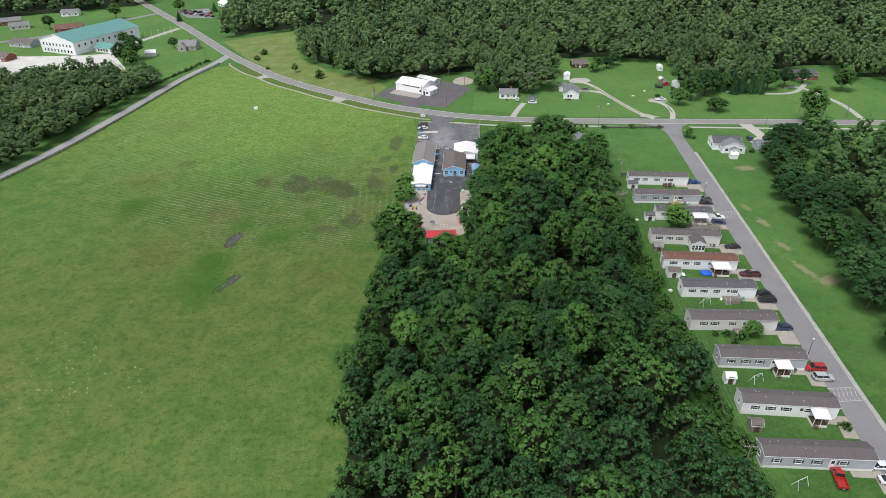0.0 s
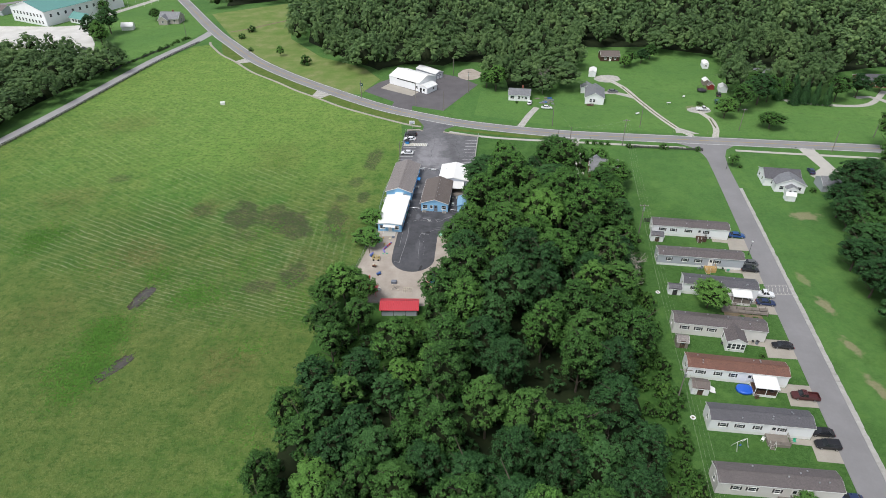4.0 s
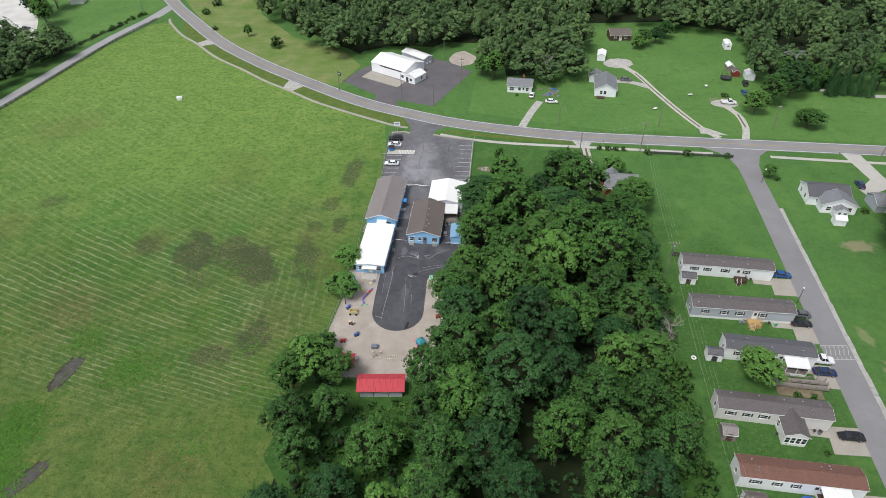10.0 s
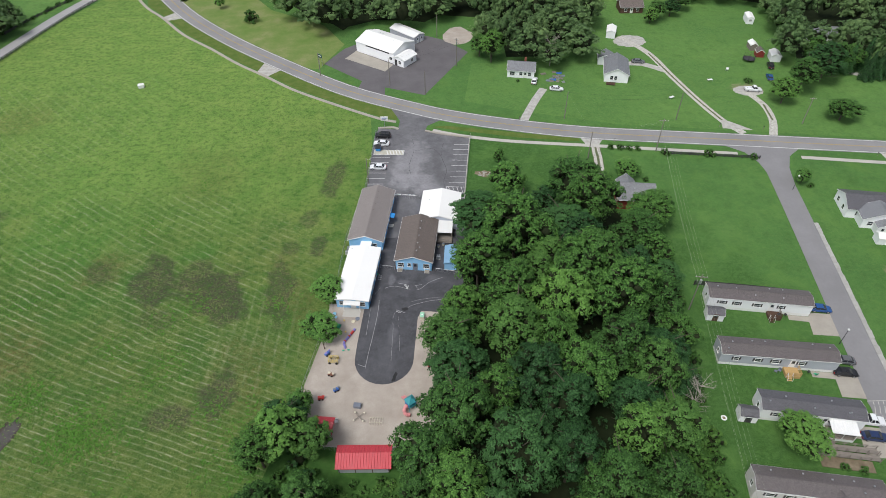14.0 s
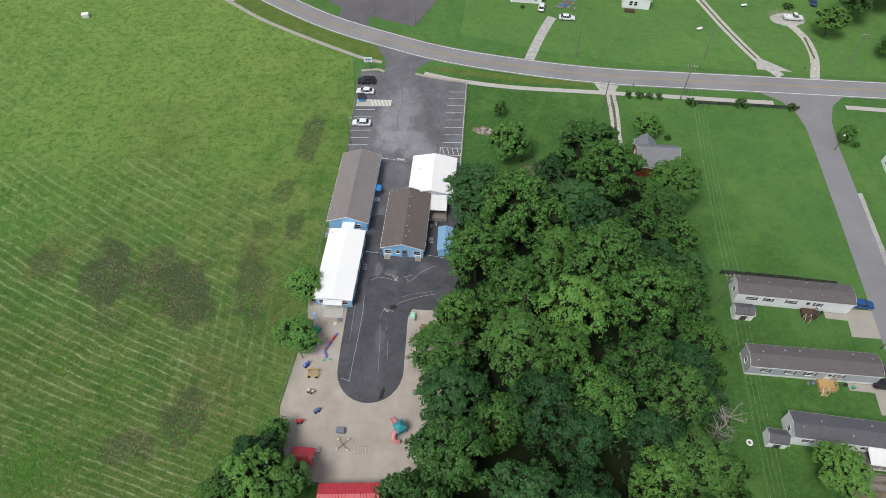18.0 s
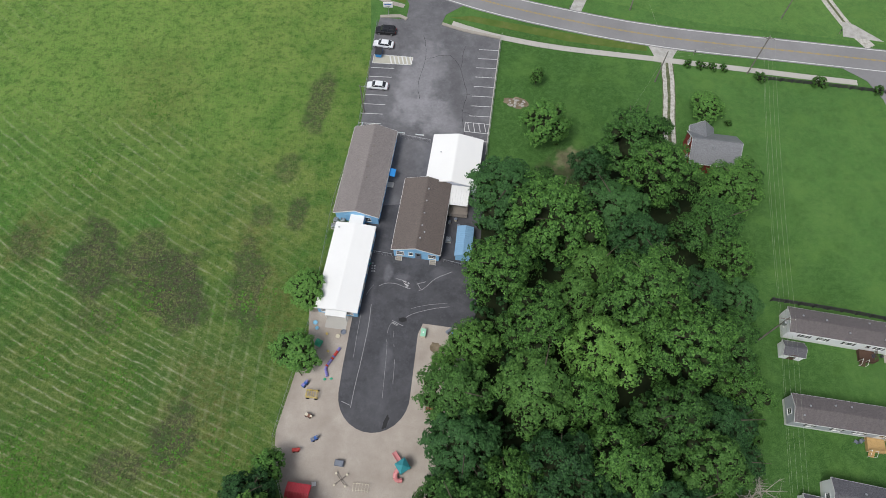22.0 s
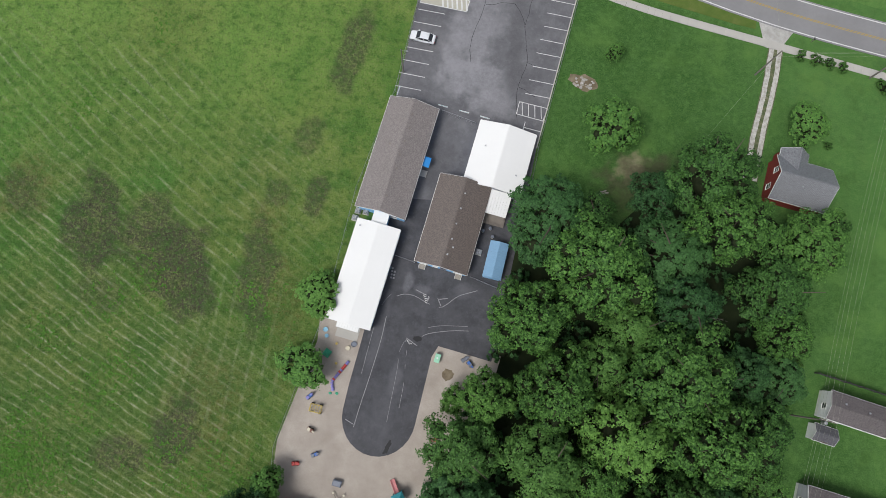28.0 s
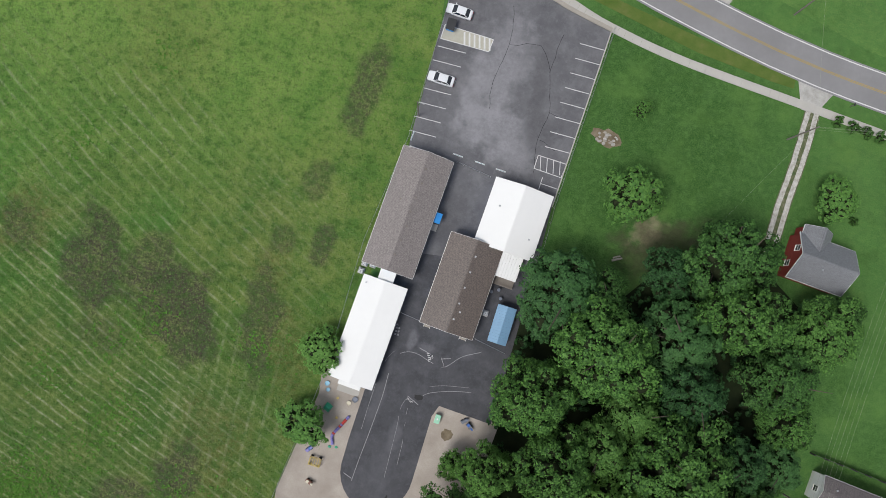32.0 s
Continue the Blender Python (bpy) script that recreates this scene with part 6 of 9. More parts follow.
IV, IF = ico_points()


def leaf_fan(r, at, nrm, size):
    """One bent leaf spray at every place."""
    n = len(at)
    t = np.cross(nrm, r.normal(size=(n, 3)))
    t /= np.linalg.norm(t, axis=1)[:, None]
    b = np.cross(nrm, t)
    s = size * r.uniform(0.6, 1.35, (n, 1))
    sag = nrm * s * 0.22
    return np.stack([at - t * s * 0.85 - b * s * 0.55 - sag, at + t * s * 0.85 - b * s * 0.55 - sag, at + b * s], 1).reshape(-1, 3)


def unit(a):
    return a / np.linalg.norm(a, axis=1)[:, None]


def crown_arrays(seed, H, R, lobes, sprays, leaves, size, low=0.2, lump=(0.2, 0.34), peak=1.0, lean=0.12):
    """A crown of boughs: each bough a dome of sprays round a lump coloured dark for inner shade, each spray a tuft of
    leaves.
    """
    r = np.random.default_rng(seed)
    u = (np.arange(lobes) + r.uniform(0.1, 0.9, lobes)) / lobes
    z = 1 - 1.5 * u
    z[0] = 1.0
    flat = np.where(z > 0, (1 - np.clip(z, 0, 1) ** (1.5 * peak)) ** 0.6, 1 + 0.35 * np.clip(z, -1, 0))
    a = np.arange(lobes) * 2.399 + r.uniform(-0.5, 0.5, lobes)
    wave = 1 + 0.15 * np.sin(2 * a + r.uniform(0, 6.28)) * r.uniform(0.3, 1) + 0.09 * np.sin(3 * a + r.uniform(0, 6.28))
    q = r.uniform(0.55, 0.86, lobes) * wave
    mid, half = H * (0.9 + low) / 2, H * (0.9 - low) / 2
    cs = np.stack([R * flat * q * np.cos(a) + lean * R * z, R * flat * q * np.sin(a), mid + half * z * r.uniform(0.78, 1.0, lobes)], 1)
    rs = R * r.uniform(*lump, lobes) * (1 - 0.22 * np.clip(z, 0, 1))
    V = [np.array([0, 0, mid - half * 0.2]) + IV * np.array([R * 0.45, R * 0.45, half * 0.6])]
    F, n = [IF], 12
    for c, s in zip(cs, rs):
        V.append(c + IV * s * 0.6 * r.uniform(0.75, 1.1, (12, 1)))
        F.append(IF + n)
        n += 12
    # sprays on the outer and upper side of each bough
    pick = np.repeat(np.arange(lobes), sprays)
    out = unit(cs[pick] - np.array([0, 0, mid - half * 0.45]))
    d = unit(r.normal(size=(len(pick), 3)) + out * 1.0 + np.array([0, 0, 0.55]))
    sp = cs[pick] + d * (rs[pick] * r.uniform(0.7, 1.08, len(pick)))[:, None] * np.array([1, 1, 0.9])
    sr = rs[pick] * r.uniform(0.24, 0.44, len(pick))
    # leaves of each spray
    k = np.repeat(np.arange(len(pick)), leaves)
    e = unit(r.normal(size=(len(k), 3)) + d[k] * 0.9 + np.array([0, 0, 0.6]))
    at = sp[k] + e * (sr[k] * r.uniform(0.55, 1.15, len(k)))[:, None] * np.array([1, 1, 0.7])
    nrm = unit(e * 0.5 + d[k] * 0.6 + r.normal(scale=0.28, size=(len(k), 3)) + np.array([0, 0, 0.22]))
    tri = leaf_fan(r, at, nrm, size)
    V.append(tri)
    F.append(n + np.arange(len(tri)).reshape(-1, 3))
    return np.concatenate(V), np.concatenate(F), (lobes + 1) * 20


def cone_arrays(seed, H, R, leaves, size):
    """A cedar: a slim dark cone of upswept sprays."""
    r = np.random.default_rng(seed)
    h = 1 - np.sqrt(1 - r.random(leaves))
    a = r.uniform(0, 6.28, leaves)
    q = R * (1.02 - h) * (0.82 + 0.18 * np.sin(7 * a + 16 * h)) * r.uniform(0.6, 1.1, leaves)
    at = np.stack([q * np.cos(a), q * np.sin(a), H * (0.04 + 0.95 * h)], 1)
    nrm = unit(np.stack([np.cos(a), np.sin(a), np.full(leaves, 1.0)], 1) + r.normal(scale=0.4, size=(leaves, 3)))
    V = [np.array([0, 0, H * 0.42]) + IV * np.array([R * 0.35, R * 0.35, H * 0.35]), leaf_fan(r, at, nrm, size)]
    return np.concatenate(V), np.concatenate([IF, 12 + np.arange(leaves * 3).reshape(-1, 3)]), 20


def mesh_of(name, V, F, inner, mat=None):
    me = bpy.data.meshes.new(name)
    me.vertices.add(len(V))
    me.vertices.foreach_set("co", np.ascontiguousarray(V, dtype=np.float32).ravel())
    me.loops.add(len(F) * 3)
    me.loops.foreach_set("vertex_index", np.ascontiguousarray(F, dtype=np.int32).ravel())
    me.polygons.add(len(F))
    me.polygons.foreach_set("loop_start", np.arange(0, len(F) * 3, 3, dtype=np.int32))
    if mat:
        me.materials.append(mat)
        # the core faces take the dark colour that paints shade inside the crown
        me.materials.append(CROWN_SHADE)
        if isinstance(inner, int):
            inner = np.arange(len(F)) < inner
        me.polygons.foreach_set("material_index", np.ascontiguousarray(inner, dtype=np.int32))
    else:
        me.materials.append(inner)
    me.update(calc_edges=True)
    return me


def trunk_mesh(seed, H, r0, mat=BARK, bare=False):
    rnd, mb = random.Random(seed), MB()
    pts = [Vector((0, 0, -0.3))]
    for k in range(1, 6):
        pts.append(Vector((rnd.uniform(-0.25, 0.25) * k * 0.5, rnd.uniform(-0.25, 0.25) * k * 0.5, H * 0.15 * k)))
    for k in range(5):
        mb.tube(pts[k], pts[k + 1], r0 * (1 - k * 0.16), r0 * (1 - (k + 1) * 0.16), 7)
    for k in range(30 if bare else 6):
        a, b = rnd.uniform(0, 6.28), pts[1 + k % 5]
        e = b + Vector((math.cos(a) * H * 0.2, math.sin(a) * H * 0.2, H * rnd.uniform(0.12, 0.25)))
        mb.tube(b, e, r0 * 0.42, r0 * 0.1, 5)
        if bare:
            for q in range(7):
                s = b.lerp(e, rnd.uniform(0.35, 0.95))
                mb.tube(s, s + Vector((rnd.uniform(-1, 1), rnd.uniform(-1, 1), rnd.uniform(0.2, 1.2))) * H * 0.09, r0 * 0.14, r0 * 0.04, 4)
    return mb.mesh("trunk", mat)


KINDS = []
for k, (H, R, lobes, mat, peak) in enumerate(((17.0, 5.2, 40, LEAF_A, 1.0), (18.0, 5.6, 46, LEAF_B, 0.9), (16.0, 5.0, 36, LEAF_A, 1.3), (18.5, 4.7, 40, LEAF_B, 0.75), (15.0, 5.4, 40, LEAF_C, 1.1), (19.0, 5.2, 44, LEAF_A, 0.8), (17.0, 5.4, 42, LEAF_C, 1.0), (16.5, 5.0, 38, LEAF_A, 0.9))):
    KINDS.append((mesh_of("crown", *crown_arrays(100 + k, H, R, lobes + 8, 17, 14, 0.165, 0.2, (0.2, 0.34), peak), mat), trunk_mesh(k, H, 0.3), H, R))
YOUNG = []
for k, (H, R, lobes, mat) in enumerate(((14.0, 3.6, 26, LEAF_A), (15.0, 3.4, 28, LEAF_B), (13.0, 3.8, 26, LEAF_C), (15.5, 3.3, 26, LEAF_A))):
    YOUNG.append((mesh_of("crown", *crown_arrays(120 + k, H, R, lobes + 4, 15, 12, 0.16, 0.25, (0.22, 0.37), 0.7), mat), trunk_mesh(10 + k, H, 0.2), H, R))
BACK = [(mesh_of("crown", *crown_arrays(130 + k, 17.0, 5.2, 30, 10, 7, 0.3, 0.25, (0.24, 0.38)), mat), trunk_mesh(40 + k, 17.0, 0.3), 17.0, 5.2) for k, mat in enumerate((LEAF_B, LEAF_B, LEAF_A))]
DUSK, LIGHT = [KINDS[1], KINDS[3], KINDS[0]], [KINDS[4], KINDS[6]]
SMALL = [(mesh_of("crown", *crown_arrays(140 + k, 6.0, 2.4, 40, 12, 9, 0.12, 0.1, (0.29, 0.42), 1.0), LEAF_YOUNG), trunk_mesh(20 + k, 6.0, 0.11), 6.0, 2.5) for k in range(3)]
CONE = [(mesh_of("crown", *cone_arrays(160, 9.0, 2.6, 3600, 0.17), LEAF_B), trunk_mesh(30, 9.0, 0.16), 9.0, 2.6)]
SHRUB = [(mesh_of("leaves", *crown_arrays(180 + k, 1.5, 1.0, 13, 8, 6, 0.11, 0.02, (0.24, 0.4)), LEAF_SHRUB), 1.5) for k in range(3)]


def tree(x, y, height, width, kinds, rnd, label, group, name="tree"):
    crown, trunk, H, R = kinds[rnd.randrange(len(kinds))]
    t = new(name)
    sx = width / (2 * R)
    t.matrix_world = pose(x, y, 0, 0, 0, rnd.uniform(0, 360)) @ Matrix.Diagonal((sx, sx, height / H, 1))
    tagged(t, label, "tree", group)
    part("trunk", trunk, None, t)
    part("crown", crown, None, t)
    return t


def scatter(poly, space, rnd, holes=(), keep=lambda x, y: True):
    """Uneven places in a plot, none nearer than space."""
    xs, ys = [p[0] for p in poly], [p[1] for p in poly]
    cell, grid, out = space / 1.4143, {}, []
    area = (max(xs) - min(xs)) * (max(ys) - min(ys))
    for k in range(int(area / space ** 2 * 9)):
        x, y = rnd.uniform(min(xs), max(xs)), rnd.uniform(min(ys), max(ys))
        if not inside(x, y, poly) or not keep(x, y) or any((x - a) ** 2 + (y - b) ** 2 < c * c for a, b, c in holes):
            continue
        i, j = int(x // cell), int(y // cell)
        if any((x - p[0]) ** 2 + (y - p[1]) ** 2 < space ** 2 for a in range(i - 2, i + 3) for b in range(j - 2, j + 3) for p in grid.get((a, b), ())):
            continue
        grid.setdefault((i, j), []).append((x, y))
        out.append((x, y))
    return out


rnd = random.Random(21)
WOOD = [(9, 202), (27, 203), (33, 212), (38, 215), (45, 213), (50, 205), (55, 202), (56, 194), (54, 180), (50.5, 168), (46, 157), (44.5, 140), (44, 126), (42, 112), (38.5, 100), (38.5, 85), (39, 70), (37, 54), (35, 34), (-34.5, 34), (-33.5, 61), (-31.8, 83), (-31, 95), (-29.5, 106), (-27.5, 119), (-25.5, 131), (-23, 145), (-19, 146), (-17, 134), (-3, 134), (2, 146), (5.5, 163), (8, 175), (9.5, 184), (11, 193)]
# this floor sheet carries the wood's shade in its colour
single("forest_floor", sheet([(7, 204), (27, 205), (35, 215), (48, 216), (58, 209), (57, 178), (51, 166), (45, 152), (43, 138), (44, 80), (37.5, 30), (-35.5, 30), (-33, 75), (-31, 100), (-25, 146), (-18, 145), (-15.6, 141), (-3.6, 141), (4, 150), (8, 170), (9.4, 180), (9.7, 200)], 0.034), FLOOR_SHADE, "forest floor coloured near-black for the shade of the wood", "forest floor", kind="structure")
# the crowns that stand out: place, height, width, kinds
MARKED = [(14.6, 202.4, 15.5, 14.5, DUSK), (21.5, 203.5, 13.0, 9.0, KINDS), (22.4, 195.0, 21.5, 15.5, LIGHT), (13.2, 186.0, 18.0, 13.0, LIGHT), (38.8, 213.5, 17.5, 14.5, DUSK), (41.8, 205.5, 20.0, 13.0, LIGHT), (34.5, 200.0, 14.5, 12.5, DUSK), (57.3, 206.2, 12.5, 12.5, LIGHT), (51.5, 197.6, 14.0, 12.0, KINDS), (36.4, 181.5, 23.0, 15.5, LIGHT), (19.2, 176.0, 18.5, 12.5, KINDS), (6.6, 165.2, 17.0, 11.5, KINDS), (18.1, 165.5, 20.5, 12.0, KINDS), (28.5, 171.5, 21.5, 12.0, LIGHT), (41.6, 172.8, 22.5, 14.0, LIGHT), (54.5, 183.4, 10.5, 8.5, KINDS), (31.0, 210.0, 11.5, 8.5, DUSK), (54.0, 191.0, 12.0, 9.0, KINDS), (52.5, 168.0, 11.0, 8.5, KINDS), (49.5, 156.5, 10.0, 8.0, KINDS),
          (1.3, 139.3, 17.5, 11.5, KINDS), (17.0, 138.5, 21.5, 13.5, KINDS), (29.9, 155.5, 18.5, 12.5, KINDS), (31.7, 134.0, 18.5, 11.0, KINDS), (41.4, 133.6, 16.0, 9.5, DUSK), (23.7, 125.5, 19.5, 10.0, KINDS), (12.5, 129.5, 17.0, 8.5, DUSK), (32.3, 123.5, 18.0, 10.5, KINDS), (3.1, 123.0, 17.0, 11.5, DUSK), (-9.6, 125.5, 13.5, 10.5, LIGHT), (-23.6, 145.5, 14.5, 9.5, YOUNG), (-18.9, 145.3, 10.5, 7.5, DUSK), (-25.4, 131.0, 14.5, 9.5, KINDS), (-19.0, 134.5, 12.5, 8.0, YOUNG), (39.0, 149.5, 15.0, 10.5, DUSK), (49.8, 175.3, 15.0, 11.0, KINDS), (47.6, 162.0, 13.0, 10.0, DUSK), (7.6, 157.0, 16.5, 12.0, KINDS), (21.5, 154.0, 19.5, 12.0, KINDS), (39.0, 162.0, 18.5, 11.5, KINDS),
          (-24.7, 98.1, 14.5, 9.0, YOUNG), (-15.2, 99.6, 14.5, 8.5, YOUNG), (-9.2, 107.8, 15.5, 7.5, YOUNG), (1.2, 97.4, 18.5, 9.5, KINDS), (9.9, 104.0, 19.0, 9.0, KINDS), (-6.6, 87.0, 15.5, 9.0, KINDS), (-20.7, 87.7, 14.5, 9.0, KINDS), (-12.8, 89.0, 14.5, 7.5, YOUNG), (5.1, 82.4, 18.5, 10.5, KINDS), (17.4, 78.5, 20.5, 10.0, LIGHT), (28.6, 91.3, 16.5, 10.0, KINDS), (35.0, 105.4, 16.5, 10.0, KINDS), (37.0, 116.0, 17.0, 10.0, DUSK), (-28.9, 83.4, 11.5, 8.0, KINDS), (-35.0, 82.0, 8.5, 8.0, LIGHT), (-23.7, 125.0, 13.5, 8.0, YOUNG), (-25.3, 113.1, 13.5, 8.5, YOUNG), (-16.0, 117.0, 12.5, 8.5, DUSK), (14.5, 114.8, 18.5, 9.5, KINDS), (6.8, 147.5, 18.5, 13.0, KINDS)]
GAPS = [(7.5, 195, 6.0), (4, 178, 6.5), (33, 189.5, 4.5), (44.6, 192, 4.5), (22, 113, 7), (27, 105, 7), (22, 105, 6), (16.5, 144, 3.5), (25, 144.5, 4), (33, 161.5, 4), (38, 128, 3.5), (-9.5, 133, 6.0), (-17.6, 126, 4.5), (-16, 122, 4)]
OPEN = GAPS + [(x, y, w * 0.38 + 2.5) for x, y, h, w, kinds in MARKED]
EASTERN = scatter(WOOD, 7.4, rnd, holes=OPEN, keep=lambda x, y: x > 2)
WESTERN = scatter(WOOD, 5.7, rnd, holes=OPEN + [(a, b, 4.5) for a, b in EASTERN], keep=lambda x, y: x < 2)
STANDS = [p[:2] for p in MARKED] + EASTERN + WESTERN
for x, y, h, w, kinds in MARKED:
    tree(x, y, h, w, kinds, rnd, "tall leafy green deciduous tree of the dense wood", "wood trees")
# Darker kinds in the south put deep canopy shade into the leaf colour
for x, y in EASTERN:
    h = rnd.uniform(15.0, 20.0)
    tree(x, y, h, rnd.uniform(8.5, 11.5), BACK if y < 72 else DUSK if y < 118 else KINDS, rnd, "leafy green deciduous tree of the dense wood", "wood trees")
for x, y in WESTERN:
    h = rnd.uniform(12.0, 16.0)
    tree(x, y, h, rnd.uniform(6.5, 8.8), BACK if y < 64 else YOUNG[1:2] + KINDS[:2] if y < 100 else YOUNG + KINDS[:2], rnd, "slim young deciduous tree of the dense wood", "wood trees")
EAST_EDGE = [(131, 203), (117.5, 178), (111, 150), (106.5, 125), (102, 103), (97, 80), (95, 60), (105, 60), (108, 80), (114, 103), (120, 125), (124, 150), (130, 176), (142, 200)]
# young growth under the wood
UNDER = [crown_arrays(190 + k, 3.0, 1.7, 6, 6, 5, 0.24, 0.02, (0.3, 0.5)) for k in range(3)]
VV, FF, MM, n = [], [], [], 0
for x, y in scatter(WOOD, 3.8, rnd, holes=[(a, b, 2.7) for a, b in STANDS]):
    V, F, inner = UNDER[rnd.randrange(3)]
    h, a = rnd.uniform(0.7, 1.7), rnd.uniform(0, 6.28)
    c, q = math.cos(a) * h, math.sin(a) * h
    VV.append(np.stack([V[:, 0] * c - V[:, 1] * q + x, V[:, 0] * q + V[:, 1] * c + y, V[:, 2] * h - 0.3], 1))
    FF.append(F + n)
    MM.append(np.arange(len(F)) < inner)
    n += len(V)
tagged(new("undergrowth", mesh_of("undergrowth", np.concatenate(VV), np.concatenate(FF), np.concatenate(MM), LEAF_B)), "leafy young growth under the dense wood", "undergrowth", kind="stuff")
# trees that stand free
for x, y, h, w, kinds, words in ((-20.8, 184.6, 5.6, 7.6, SMALL, "small green tree at the playground fence"), (-20.8, 172.6, 6.6, 7.8, SMALL, "small green tree at the playground fence"), (-22.4, 154.0, 6.5, 5.2, SMALL, "small dark green tree at the fence corner"), (-24.5, 149.0, 10.5, 8.6, KINDS, "broad green tree at the fence corner"), (-27.5, 143.0, 12.0, 9.0, KINDS, "broad green tree at the wood edge"), (4.2, 171.6, 7.0, 4.6, LIGHT, "light green tree at the asphalt edge"),
                                 (22.8, 221.2, 11.0, 9.6, SMALL, "round green maple on the lawn"), (22.2, 236.4, 5.0, 3.4, SMALL, "slim young tree on the lawn"), (57.5, 208.6, 7.5, 7.0, KINDS, "leafy tree behind the red house"), (62.2, 210.6, 6.5, 6.0, KINDS, "leafy tree behind the red house"), (57.6, 229.0, 5.4, 7.6, SMALL, "broad small tree before the red house"),
                                 (68.8, 145.0, 9.0, 9.0, LIGHT, "dense round tree before a mobile home"), (66.5, 88.0, 5.0, 5.0, SMALL, "leafy small tree before a mobile home"), (167.5, 236.5, 19.0, 12.0, KINDS, "tall spreading tree beside the road"), (160, 222, 13, 12, KINDS, "tall tree beside the road"),
                                 (105.5, 225.0, 5.0, 4.4, SMALL, "small leafy tree beside the road"), (132.6, 257.5, 7.5, 10.5, LIGHT, "round tree on a mown lawn"), (127.5, 276, 13, 11, KINDS, "spreading garden tree beside the road"), (118.4, 268.5, 9.5, 9, KINDS, "leafy green tree at the drive"), (138, 283, 15, 13, KINDS, "tall green tree beside the gravel yard"),
                                 (154.5, 284, 11, 6, CONE, "dark green conical cedar tree"), (159, 285, 12, 6.5, CONE, "dark green conical cedar tree"), (163.5, 284, 11, 6, CONE, "dark green conical cedar tree"), (25, 300, 13, 9, KINDS, "round tree beside the metal store"), (95, 336, 9, 8, KINDS, "tree before the brown house"), (92, 333, 7, 6, SMALL, "small tree before the brown house"), (-86, 352, 6, 4, SMALL, "young tree in the meadow"),
                                 (-195, 394, 17, 13, KINDS, "broad tree beside the church lot"), (-198, 380, 16, 12, KINDS, "broad tree beside the church lot"), (-188, 368, 15, 11, KINDS, "tree beside the church lot"), (-180, 424, 8, 7, KINDS, "garden tree beside the stone house"), (-222, 444, 8, 8, SMALL, "small tree beside the church"),
                                 (-300, 500, 12, 10, KINDS, "street tree with dense green crown"), (-262, 536, 14, 11, KINDS, "street tree with dense green crown"), (-216, 560, 12, 10, KINDS, "roadside tree with dense green crown"), (-205, 520, 9, 6, CONE, "dark cedar by the road"), (-186, 560, 9, 6, CONE, "dark cedar by the road"), (135, 200, 12, 10, KINDS, "tree beside the garage"), (141, 206, 13, 10, KINDS, "tree beside the garage"), (212, 282, 13, 12, KINDS, "garden tree beside the ranch house"), (150, 289, 12, 6, CONE, "dark green conical cedar tree"), (156.5, 291, 13, 6.5, CONE, "dark green conical cedar tree"), (162, 291, 12, 7, CONE, "dark green conical cedar tree"), (168, 283, 11, 6, CONE, "dark green conical cedar tree"), (174, 287, 13, 10, KINDS, "broad garden tree beside the cedars"), (186, 292, 12, 10, KINDS, "garden tree beside the ranch house"), (200, 298, 9, 8, KINDS, "garden tree beside the ranch house"), (108, 346, 9, 8, KINDS, "leafy tree before the brown house"), (102, 340, 8, 7, KINDS, "leafy tree before the brown house"), (21, 305, 9, 8, LIGHT, "light green tree beside the metal store")):
    tree(x, y, h, w, kinds, rnd, words, "free-standing trees")
for x, y in scatter([(133, 274), (150, 281), (152, 296), (140, 300), (135, 292)], 7.5, rnd, holes=((127.5, 276, 6), (138, 283, 6.5), (129.3, 300, 6))):
    tree(x, y, rnd.uniform(9, 14), rnd.uniform(7, 9.5), KINDS, rnd, "leafy garden tree round the grey house", "garden trees")
for x, y, h in ((51.3, 151.8, 12), (46, 297, 13), (40, 191, 11)):
    t = thing("dead_tree", x, y, 40, "bare bleached dead tree", "tree", "dead trees")
    part("trunk", trunk_mesh(int(x), h, 0.16, DEADWOOD, True), None, t)
for x, y in scatter(EAST_EDGE, 7.4, rnd):
    h = rnd.uniform(11, 16)
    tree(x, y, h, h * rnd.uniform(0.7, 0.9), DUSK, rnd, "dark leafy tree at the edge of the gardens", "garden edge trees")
# brambles and shrubs
rnd = random.Random(31)


def shrub(x, y, h, w, label, group="shrubs", k=None):
    me, H = SHRUB[rnd.randrange(3) if k is None else k]
    s = new("shrub", me)
    s.matrix_world = pose(x, y, -0.2 * h, 0, 0, rnd.uniform(0, 360)) @ Matrix.Diagonal((w / 2, w / 2, 1.2 * h / H, 1))
    return tagged(s, label, "shrub", group)


for x, y in ((56.4, 243.2), (59.2, 242.8), (61.8, 242.5), (64.2, 242.2)):
    shrub(x, y, 1.5, 2.3, "round clipped shrub at the sidewalk")
